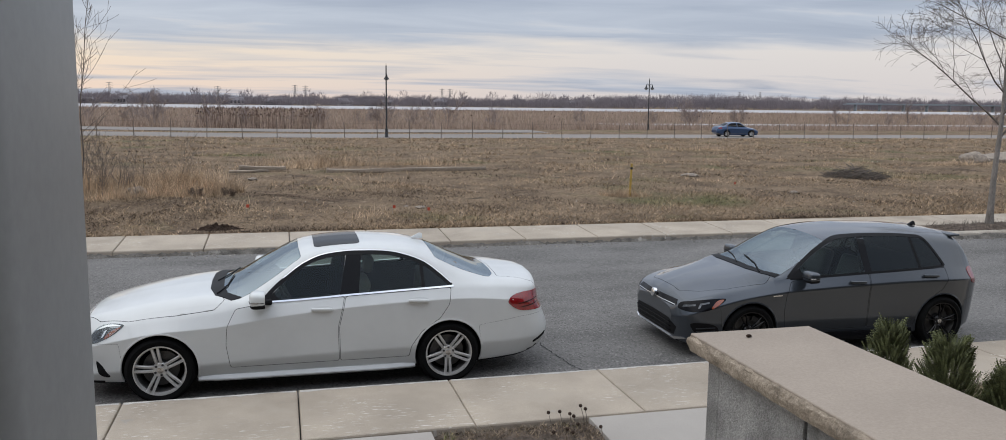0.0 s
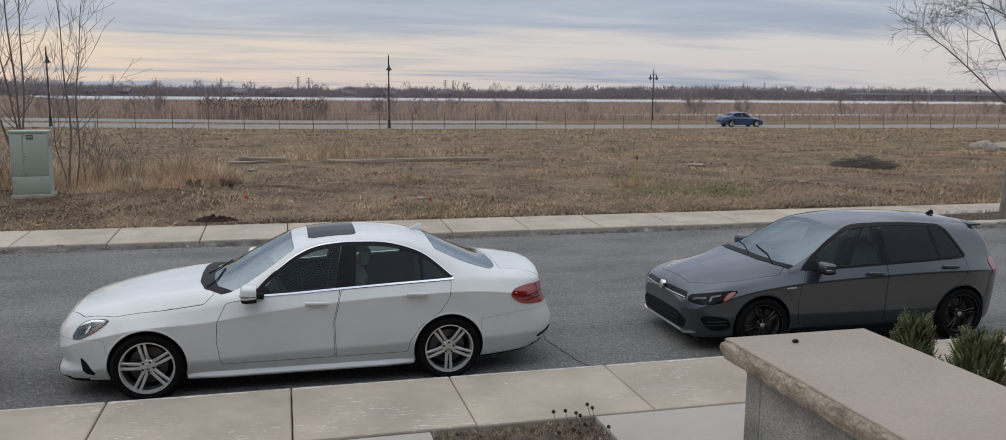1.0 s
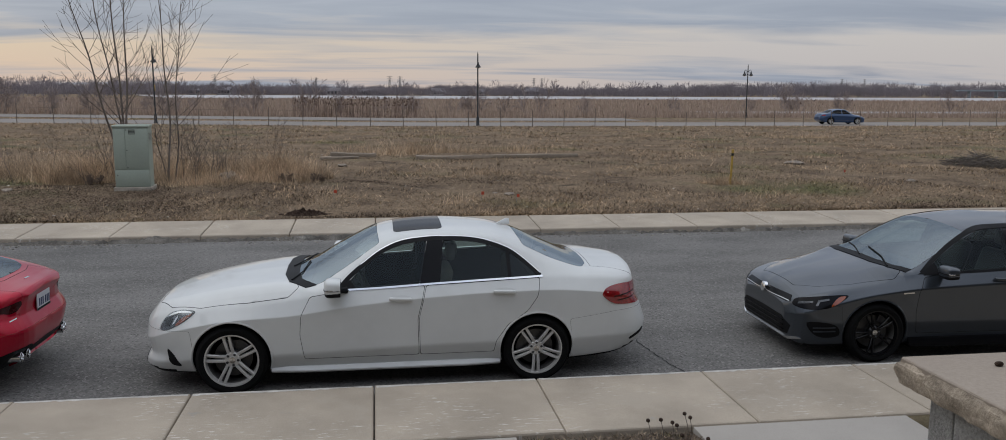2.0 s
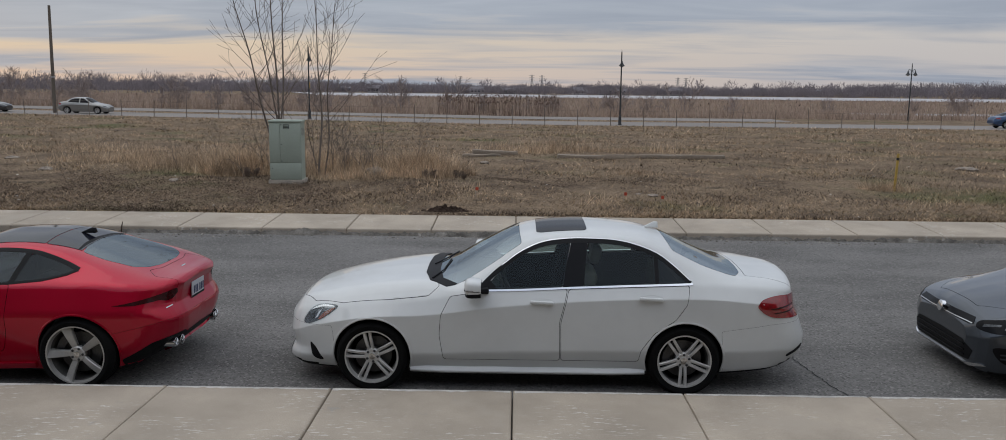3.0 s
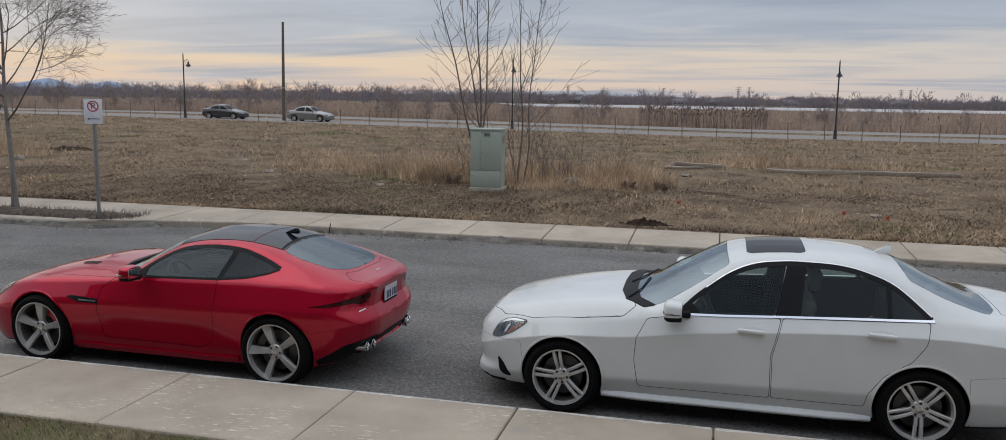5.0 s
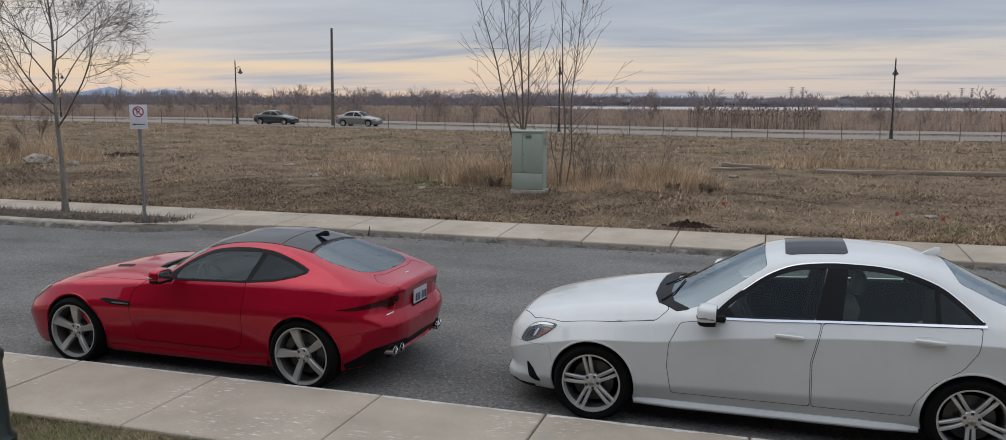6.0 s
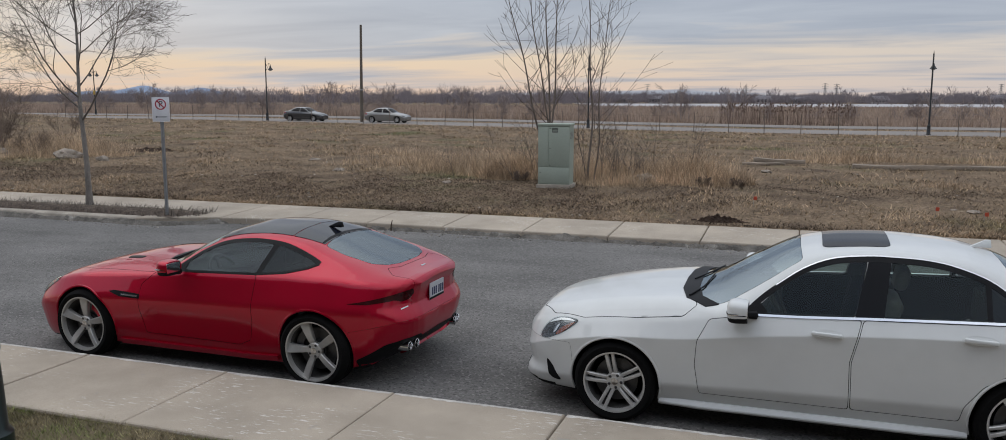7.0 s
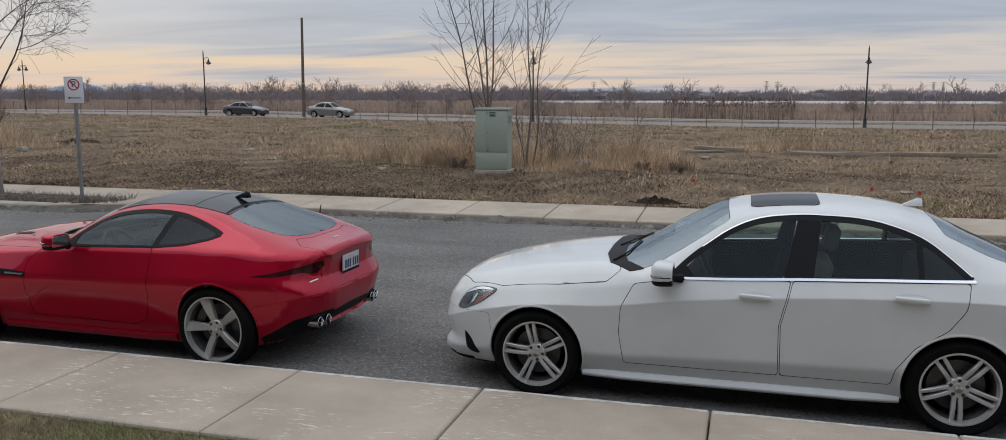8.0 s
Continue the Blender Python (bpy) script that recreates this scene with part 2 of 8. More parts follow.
M["reed_head"] = mat("reed_head", (0.19, 0.135, 0.11), 1.0, var=0.3, scale=0.3, fine=4, island=0.35, spec=0.1)
M["grass"] = mat("dry_grass", (0.43, 0.312, 0.20), 1.0, var=0.45, scale=0.5, fine=3, island=0.8, more=(((0.115, 0.09, 0.062), 0.7, 0.60), ((0.095, 0.073, 0.05), 4.6, 0.575), ((0.62, 0.49, 0.35), 6.5, 0.61)), spec=0.1, stain=(0.205, 0.19, 0.09), stain_scale=0.16, stain_at=0.55)
M["grass_tall"] = mat("tall_dry_grass", (0.58, 0.43, 0.29), 1.0, var=0.5, scale=0.9, fine=3, island=0.6, spec=0.1)
M["lawn_blade"] = mat("lawn_blades", (0.32, 0.265, 0.155), 1.0, var=0.4, scale=3, fine=14, island=0.7, spec=0.1, stain=(0.21, 0.24, 0.085), stain_scale=2.6, stain_at=0.46)
M["leaf"] = mat("cedar_leaf", (0.105, 0.115, 0.042), 0.8, var=0.35, scale=6, fine=30, island=0.45)
M["post_green"] = mat("dark_green_paint", (0.010, 0.022, 0.020), 0.35, var=0.2, scale=4, fine=40)
M["lamp_black"] = mat("lamp_paint", (0.02, 0.022, 0.024), 0.5, var=0.2)
M["lamp_glass"] = mat("lamp_glass", (0.45, 0.47, 0.46), 0.2, var=0.1)
M["galv"] = mat("galvanised_steel", (0.33, 0.335, 0.34), 0.45, metal=0.7, var=0.15, scale=10, fine=80)
M["sign_white"] = mat("sign_white", (0.72, 0.71, 0.72), 0.45, var=0.05)
M["sign_red"] = mat("sign_red", (0.38, 0.02, 0.045), 0.45, var=0.06)
M["sign_black"] = mat("sign_black", (0.012, 0.012, 0.014), 0.45, var=0.1)
M["yellow"] = mat("yellow_paint", (0.50, 0.33, 0.07), 0.55, var=0.2, scale=12, fine=60)
M["wood"] = mat("weathered_wood", (0.29, 0.235, 0.18), 0.9, var=0.35, scale=3, fine=50, bump=0.01, stretch=(0.2, 1, 1))
M["wood_pole"] = mat("utility_pole_wood", (0.15, 0.125, 0.10), 0.9, var=0.3, scale=3, fine=50, bump=0.01, stretch=(1, 1, 0.1))
M["rock"] = mat("field_rock", (0.30, 0.25, 0.20), 0.95, var=0.45, scale=6, fine=40, bump=0.03, bump_scale=12)
M["cap"] = mat("sawn_limestone", (0.352, 0.292, 0.236), 0.75, var=0.13, scale=2.5, fine=150, bump=0.0008, stain=(0.318, 0.262, 0.212), stain_scale=3.0, spec=0.35)
M["cap_rough"] = mat("split_limestone", (0.42, 0.35, 0.275), 0.95, var=0.32, scale=20, fine=120, bump=0.006, bump_scale=70, spec=0.2)
M["block"] = mat("grey_block", (0.36, 0.352, 0.335), 0.9, var=0.40, scale=9, fine=190, bump=0.004, bump_scale=170, spec=0.2)
M["mortar"] = mat("pale_mortar", (0.30, 0.285, 0.26), 0.95, var=0.25, scale=20, fine=200, bump=0.002, spec=0.1)
M["wall"] = mat("house_wall", (0.10, 0.09, 0.082), 0.9, var=0.2, scale=3, fine=40)
M["frame_metal"] = mat("grey_metal", (0.30, 0.305, 0.30), 0.45, metal=0.2, var=0.08, scale=3, fine=120)
M["flag"] = mat("marker_flag", (0.50, 0.07, 0.03), 0.6, var=0.1)
M["roof_far"] = mat("far_roof", (0.19, 0.175, 0.185), 0.9, var=0.2)
M["wall_far"] = mat("far_wall", (0.30, 0.28, 0.28), 0.9, var=0.3, scale=0.05, random_ob=0.4)
M["pane_far"] = mat("far_pane", (0.04, 0.05, 0.06), 0.2, var=0.2)
# distance haze is mixed into the hills' pale blue
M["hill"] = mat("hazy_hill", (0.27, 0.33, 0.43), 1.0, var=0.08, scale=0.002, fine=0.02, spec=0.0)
M["paint_blue"] = mat("blue_car_paint", (0.008, 0.04, 0.11), 0.3, metal=0.3, var=0.05, coat=1.0, world=False)
M["paint_silver"] = mat("silver_car_paint", (0.21, 0.205, 0.19), 0.3, metal=0.5, var=0.05, coat=1.0, world=False)
M["paint_black"] = mat("black_car_paint", (0.015, 0.015, 0.016), 0.3, var=0.05, coat=1.0, world=False)
M["red_smoke"] = mat("smoked_red_lens", (0.035, 0.002, 0.003), 0.2, spec=0.2, var=0.25, scale=20, coat=0.2, world=False)

M["roof_glass"] = mat("dark_roof_glass", (0.006, 0.007, 0.013), 0.08, var=0.1, spec=0.5, world=False)
M["lamp_deep"] = mat("dim_reflector", (0.05, 0.052, 0.056), 0.35, metal=0.2, var=0.5, scale=14, world=False)
M["bridge"] = mat("bridge_steel", (0.24, 0.27, 0.29), 0.8, var=0.15, scale=0.1, fine=2)
M["grit"] = mat("gutter_grit", (0.26, 0.235, 0.205), 1.0, var=0.4, scale=3, fine=40, island=0.6, spec=0.1)

M["worn_edge"] = mat("crumbling_kerb", (0.19, 0.175, 0.155), 1.0, var=0.5, scale=6, fine=70, bump=0.02, bump_scale=30, stain=(0.40, 0.375, 0.335), stain_scale=2.5, stain_at=0.58, spec=0.1)
M["litter_pale"] = mat("pale_litter", (0.50, 0.46, 0.40), 0.9, var=0.3, scale=3, fine=20, island=0.5, spec=0.2)

M["glass_rear"] = glass_mat("rear_window_glass", (0.36, 0.46, 0.46), 0.20, 0.7)
M["glass_rear_pale"] = glass_mat("pale_rear_window_glass", (0.42, 0.52, 0.50), 0.38, 0.8)

# ---- building helpers ----
def mesh_of(name, verts, faces, material, smooth=False):
    me = bpy.data.meshes.new(name)
    me.from_pydata([tuple(v) for v in verts], [], [tuple(f) for f in faces])
    me.materials.append(material)
    if smooth:
        me.polygons.foreach_set("use_smooth", [True] * len(me.polygons))
    me.update()
    return me


def mesh_from(name, bm, material, smooth=True, angle=35):
    me = bpy.data.meshes.new(name)
    bm.normal_update()
    bm.to_mesh(me)
    bm.free()
    me.materials.append(material)
    if smooth:
        me.polygons.foreach_set("use_smooth", [True] * len(me.polygons))
        me.set_sharp_from_angle(angle=radians(angle))
        # the broad faces of a bevelled block stay flat
        areas = sorted(p.area for p in me.polygons)
        broad = [p for p in me.polygons if p.area > 8 * areas[len(areas) // 2]]
        if len(broad) <= 12:
            for p in broad:
                p.use_smooth = False
    me.update()
    return me


def part(name, bm, material, parent, label="", smooth=True, angle=35):
    """Links a bmesh (or a finished mesh) as one mesh object under a thing or a part."""
    me = bm if isinstance(bm, bpy.types.Mesh) else mesh_from(name, bm, material, smooth, angle)
    ob = new(name, me)
    ob.parent = parent
    return tagged(ob, label)


def thing(name, label, category, m=None, group="", kind="", bm=None, material=None, smooth=True, angle=35):
    """A top-level thing: an Empty at its base, or one mesh."""
    data = None if bm is None else (bm if isinstance(bm, bpy.types.Mesh) else mesh_from(name, bm, material, smooth, angle))
    ob = new(name, data)
    if m is not None:
        ob.matrix_basis = m
    return tagged(ob, label, category, group, kind)


def box(bm, x0, x1, y0, y1, z0, z1, bevel=0.0, seg=2):
    r = bmesh.ops.create_cube(bm, size=1.0)["verts"]
    for v in r:
        v.co = ((x0 + x1) / 2 + v.co.x * (x1 - x0), (y0 + y1) / 2 + v.co.y * (y1 - y0), (z0 + z1) / 2 + v.co.z * (z1 - z0))
    if bevel:
        ed = list({e for v in r for e in v.link_edges})
        bmesh.ops.bevel(bm, geom=ed, offset=bevel, segments=seg, profile=0.5, affect="EDGES")
    return bm


def lathe(bm, prof, n=24, m=None, loop=False):
    """Turns a profile of (radius, height) round z."""
    rings = []
    for r, z in prof:
        rings.append([bm.verts.new((r * math.cos(2 * math.pi * i / n), r * math.sin(2 * math.pi * i / n), z)) for i in range(n)])
    for a, b in zip(rings, rings[1:]):
        for i in range(n):
            j = (i + 1) % n
            bm.faces.new((a[i], a[j], b[j], b[i]))
    if loop:
        for i in range(n):
            j = (i + 1) % n
            bm.faces.new((rings[-1][i], rings[-1][j], rings[0][j], rings[0][i]))
    if prof[0][0] > 1e-6 and not loop:
        bm.faces.new(rings[0][::-1])
    if prof[-1][0] > 1e-6 and not loop:
        bm.faces.new(rings[-1])
    if m is not None:
        bmesh.ops.transform(bm, matrix=m, verts=[v for r in rings for v in r])
    return bm


def tube(bm, pts, radii, n=6):
    """A tapered tube along points, closed at both ends."""
    pts = [Vector(p) for p in pts]
    rings = []
    for i, p in enumerate(pts):
        d = (pts[min(i + 1, len(pts) - 1)] - pts[max(i - 1, 0)]).normalized()
        a = d.orthogonal().normalized()
        b = d.cross(a)
        r = radii[i] if not isinstance(radii, (int, float)) else radii
        rings.append([bm.verts.new(p + r * (math.cos(2 * math.pi * k / n) * a + math.sin(2 * math.pi * k / n) * b)) for k in range(n)])
    # line up the rings so that the tube does not twist
    for i in range(1, len(rings)):
        best = min(range(n), key=lambda s: sum((rings[i][(k + s) % n].co - pts[i] - rings[i - 1][k].co + pts[i - 1]).length for k in range(n)))
        rings[i] = rings[i][best:] + rings[i][:best]
    for a, b in zip(rings, rings[1:]):
        for k in range(n):
            j = (k + 1) % n
            bm.faces.new((a[k], a[j], b[j], b[k]))
    bm.faces.new(rings[0][::-1])
    bm.faces.new(rings[-1])
    return bm


def smoothstep(a, b, x):
    t = np.clip((np.asarray(x, float) - a) / (b - a), 0, 1)
    return t * t * (3 - 2 * t)


def ground_z(x, y):
    """Height of the open land; the street lies in a shallow trough beside it."""
    x, y = np.asarray(x, float), np.asarray(y, float)
    z = np.interp(y, [16.0, 16.4, 20.6, 31, 50, 70, 92, 110, 340, 4000], [-0.05, 0.27, 0.40, 0.36, 0.05, -0.3, -0.3, -0.6, -1.0, -1.0])
    z = z + 0.55 * np.clip(-x / 52, 0, 1.2) * smoothstep(35, 68, y) * (1 - smoothstep(110, 300, y))
    wob = 0.05 * np.sin(x * 0.9 + 0.6 * np.sin(y * 0.7)) * np.sin(y * 0.8 + 1.3) + 0.03 * np.sin(x * 2.3 + y * 1.7)
    # a low heap of earth at the far west end of the lot
    heap = 1.5 * np.exp(-((x + 74) / 16) ** 2 - ((y - 52) / 7) ** 2)
    return z + wob * smoothstep(17, 20, y) * (1 - smoothstep(62, 68, y)) + heap


# ---- ground ----
def build_ground():
    xs = np.unique(np.concatenate([np.linspace(-3000, -130, 18), np.linspace(-120, 120, 241), np.linspace(130, 3000, 18)]))
    ys = np.unique(np.concatenate([np.linspace(-400, 10, 6), np.linspace(15.6, 40, 70), np.linspace(41, 130, 70), np.linspace(140, 700, 24), np.linspace(800, 4500, 10)]))
    X, Y = np.meshgrid(xs, ys)
    Z = ground_z(X, Y)
    v = np.stack([X, Y, Z], -1).reshape(-1, 3)
    w = len(xs)
    f = [(j * w + i, j * w + i + 1, (j + 1) * w + i + 1, (j + 1) * w + i) for j in range(len(ys) - 1) for i in range(w - 1)]
    thing("ground", "dry brown grassy vacant lot with green patches", "field", kind="structure", bm=mesh_of("ground", v, f, M["field"], True))


build_ground()

ROAD_N, ROAD_F = 6.85, 15.02


def road_z(y):
    return 0.1 * (y - 6.83) / 8.2


def build_road():
    xs, ys = np.linspace(-150, 150, 61), np.linspace(6.6, 15.3, 12)
    v = [(x, y, road_z(y)) for y in ys for x in xs]
    w = len(xs)
    f = [(j * w + i, j * w + i + 1, (j + 1) * w + i + 1, (j + 1) * w + i) for j in range(len(ys) - 1) for i in range(w - 1)]
    thing("road", "grey worn asphalt street", "road", kind="structure", bm=mesh_of("road", v, f, M["asphalt"], True))


build_road()


def far_kerb_y(x):
    """The far kerb steps out towards the road at both ends of the parking bay."""
    return 14.98 - 0.92 * float(smoothstep(-11.3, -13.2, x)) - 0.95 * float(smoothstep(9.6, 12.2, x))


def far_walk():
    pav = thing("pavement", "pale concrete pavement with a worn kerb beyond the road", "pavement", kind="structure")
    base = bmesh.new()
    box(base, -90, 90, 15.3, 16.33, -0.1, 0.20)
    part("bed", base, M["joint"], pav)
    return pav


def slab_mesh(name, x0, x1, y0a, y0b, y1, z0a, z1, zb, material, bev=0.018, tilt=0.0):
    """A slab with rounded upper edges: its front edge may run askew."""
    bm = bmesh.new()
    vs = []
    for low in (True, False):
        for k, (x, y) in enumerate(((x0, y0a), (x1, y0b), (x1, y1), (x0, y1))):
            zz = zb if low else (z0a if k < 2 else z1) + tilt * (x - x0)
            vs.append(bm.verts.new((x, y, zz)))
    lo, up = vs[:4], vs[4:]
    if y0a > y1:
        lo, up = lo[::-1], up[::-1]
    bm.faces.new(up)
    bm.faces.new(lo[::-1])
    for i in range(4):
        j = (i + 1) % 4
        bm.faces.new((lo[i], lo[j], up[j], up[i]))
    ed = [e for e in bm.edges if e.verts[0] in up and e.verts[1] in up]
    bmesh.ops.bevel(bm, geom=ed, offset=bev, segments=2, profile=0.5, affect="EDGES")
    return mesh_from(name, bm, material, False)

# ---- cars ----
from mathutils.bvhtree import BVHTree


def curve(*pts):
    """A smooth curve without overshoot through (x, value) pairs."""
    xs, ys = np.array([p[0] for p in pts], float), np.array([p[1] for p in pts], float)
    h, d = np.diff(xs), np.diff(ys) / np.diff(xs)
    m = np.zeros(len(xs))
    m[0], m[-1] = d[0], d[-1]
    for i in range(1, len(xs) - 1):
        if d[i - 1] * d[i] > 0:
            w1, w2 = 2 * h[i] + h[i - 1], h[i] + 2 * h[i - 1]
            m[i] = (w1 + w2) / (w1 / d[i - 1] + w2 / d[i])

    def f(x):
        i = int(np.clip(np.searchsorted(xs, x) - 1, 0, len(xs) - 2))
        t = float(np.clip((x - xs[i]) / h[i], 0, 1))
        return float((2 * t**3 - 3 * t**2 + 1) * ys[i] + (t**3 - 2 * t**2 + t) * h[i] * m[i]
                     + (3 * t**2 - 2 * t**3) * ys[i + 1] + (t**3 - t**2) * h[i] * m[i + 1])
    return f


def rounded(ctrl, radii, counts):
    """Samples a polyline whose corners are rounded; the number of samples is always the same."""
    P = [Vector((a, b)) for a, b in ctrl]
    out = []
    start = P[0]
    for i in range(1, len(P)):
        if i < len(P) - 1:
            u, w = P[i] - P[i - 1], P[i + 1] - P[i]
            d = min(radii[i - 1], 0.46 * u.length, 0.46 * w.length)
            a, b = P[i] - u.normalized() * d, P[i] + w.normalized() * d
        else:
            a = b = P[i]
        n = counts[i - 1]
        out += [start.lerp(a, k / (n + 1)) for k in range(n + 1)]
        if i < len(P) - 1:
            for t in (0.0, 0.25, 0.5, 0.75):
                out.append((1 - t) ** 2 * a + 2 * t * (1 - t) * P[i] + t * t * b)
        start = b
    out.append(P[-1])
    return out


class Shell:
    """The outer skin of a car, for one half (y > 0), as a loft of rounded sections from nose to tail."""
    COUNTS = (3, 3, 7, 6, 6, 5, 4)

    def __init__(self, spec):
        self.s, self.L = spec, spec["length"]

    def section(self, x, inset=0.0):
        s = self.s
        zt, zs, ws, wm, zb, wr, zr = (s[k](x) for k in ("zt", "zs", "ws", "wm", "zb", "wr", "zr"))
        fold = s["fold"](x)
        tuck = s.get("tuck", 0.05)
        c = [(0, zb), (wm - tuck - 0.03, zb), (wm - s.get("tumble", 0.038), zb + s.get("low", 0.36) * (fold - zb)), (wm, fold), (ws, zs), (wr, zr),
             (wr * 0.55, zr + (zt - zr) * 0.80), (0, zt)]
        return rounded(c, (0.06, s.get("low_r", 0.10), s.get("fold_r", 0.03), s.get("shoulder_r", 0.035), 0.09, 0.30), self.COUNTS)

    def build(self):
        bm = bmesh.new()
        L = self.L
        xs = np.unique(np.round(np.concatenate([L * (1 - np.cos(np.linspace(0, math.pi, 60))) / 2, np.linspace(0, L, 76),
                                                [0.006, 0.015, 0.03, 0.05, L - 0.006, L - 0.015, L - 0.03, L - 0.05]]), 4))
        rings = [[bm.verts.new((x, p.x, p.y)) for p in self.section(x)] for x in xs]
        for i, (a, b) in enumerate(zip(rings, rings[1:])):
            for k in range(len(a) - 1):
                bm.faces.new((a[k], b[k], b[k + 1], a[k + 1]))
            if 0 < i < len(rings) - 2:
                bm.faces.new((a[0], a[-1], b[-1], b[0]))
        # blunt nose and tail: rings that close in on the middle of the end section
        for end, inner in ((rings[0], rings[1]), (rings[-1], rings[-2])):
            zc = (end[0].co.z + end[-1].co.z) / 2
            caps = [end]
            for f in (0.9, 0.78, 0.64, 0.5, 0.36, 0.2):
                caps.append([bm.verts.new((v.co.x, v.co.y * f, zc + (v.co.z - zc) * f)) for v in end])
            for a, b in zip(caps, caps[1:]):
                for k in range(len(a) - 1):
                    bm.faces.new((a[k], b[k], b[k + 1], a[k + 1]))
            mid = bm.verts.new((end[0].co.x, 0, zc))
            for p, q in zip(caps[-1], caps[-1][1:]):
                bm.faces.new((p, mid, q))
            bm.faces.new([inner[0]] + [c[0] for c in caps] + [mid] + [c[-1] for c in caps[::-1]] + [inner[-1]])
        warp = self.s.get("warp")
        if warp:
            for v in bm.verts:
                dx, dy = warp(v.co.x, v.co.y, v.co.z)
                v.co.x += dx
                v.co.y += dy * float(smoothstep(0.3, 0.7, v.co.y))
        bmesh.ops.recalc_face_normals(bm, faces=bm.faces)
        return bm

    def cavity(self):
        """The room inside the cabin."""
        s = self.s
        x0, x1 = s["cabin"]
        bm = bmesh.new()
        rings = []
        for x in np.linspace(x0, x1, 26):
            zs, ws, wr, zr, zt = (s[k](x) for k in ("zs", "ws", "wr", "zr", "zt"))
            pts = [(-0.02, 0.36), (ws - 0.10, 0.36), (ws - 0.07, zs - 0.01), (wr - 0.045, max(zr - 0.055, zs)), (wr * 0.55, max(zr + (zt - zr) * 0.8 - 0.05, zs + .005)), (-0.02, max(zt - 0.05, zs + .01))]
            rings.append([bm.verts.new((x, y, z)) for y, z in pts])
        for a, b in zip(rings, rings[1:]):
            for k in range(len(a)):
                j = (k + 1) % len(a)
                bm.faces.new((a[k], a[j], b[j], b[k]))
        bm.faces.new(rings[0])
        bm.faces.new(rings[-1])
        bmesh.ops.recalc_face_normals(bm, faces=bm.faces)
        return bm


def prism(poly, plane, lo, hi):
    """A polygon in the side view (xz) or the plan (xy), pulled out into a solid."""
    bm = bmesh.new()
    put = (lambda a, b, c: (a, c, b)) if plane == "xz" else (lambda a, b, c: (a, b, c))
    A = [bm.verts.new(put(a, b, lo)) for a, b in poly]
    B = [bm.verts.new(put(a, b, hi)) for a, b in poly]
    bm.faces.new(A)
    bm.faces.new(B)
    for i in range(len(A)):
        j = (i + 1) % len(A)
        bm.faces.new((A[i], A[j], B[j], B[i]))
    bmesh.ops.recalc_face_normals(bm, faces=bm.faces)
    return bm


def drum(x, z, r, y0, y1, n=64):
    return prism([(x + r * math.cos(2 * math.pi * i / n), z + r * math.sin(2 * math.pi * i / n)) for i in range(n)], "xz", y0, y1)


def smooth_poly(pts, per=5, closed=True):
    """Rounds a polygon through its points (centripetal-like spline)."""
    out = []
    n = len(pts)
    for i in range(n if closed else n - 1):
        p0, p1, p2, p3 = (Vector(pts[(i + k) % n] if closed else pts[min(max(i + k, 0), n - 1)]) for k in (-1, 0, 1, 2))
        for k in range(per):
            t = k / per
            out.append(tuple(0.5 * ((2 * p1) + (p2 - p0) * t + (2 * p0 - 5 * p1 + 4 * p2 - p3) * t * t + (3 * p1 - p0 - 3 * p2 + p3) * t**3)))
    if not closed:
        out.append(tuple(pts[-1]))
    return out


def soften(poly, r=0.02, per=3):
    """Cuts the corners of a polygon with small arcs."""
    out = []
    n = len(poly)
    for i in range(n):
        a, p, b = (Vector(poly[(i + k) % n]) for k in (-1, 0, 1))
        d = min(r, 0.45 * (a - p).length, 0.45 * (b - p).length)
        s, e = p + (a - p).normalized() * d, p + (b - p).normalized() * d
        for k in range(per + 1):
            t = k / per
            out.append(tuple((1 - t) ** 2 * s + 2 * t * (1 - t) * p + t * t * e))
    return out


def inset_poly(poly, d):
    """Moves the sides of a polygon inwards by d."""
    n = len(poly)
    area = sum(poly[i][0] * poly[(i + 1) % n][1] - poly[(i + 1) % n][0] * poly[i][1] for i in range(n))
    sg = 1 if area > 0 else -1
    out = []
    for i in range(n):
        a, p, b = (Vector(poly[(i + k) % n]) for k in (-1, 0, 1))
        u, w = (p - a).normalized(), (b - p).normalized()
        nu, nw = Vector((-u.y, u.x)) * sg, Vector((-w.y, w.x)) * sg
        q = nu + nw
        q = q / max(0.35, q.dot(nu)) if q.length > 1e-6 else nu
        out.append(tuple(p + q * d))
    return out


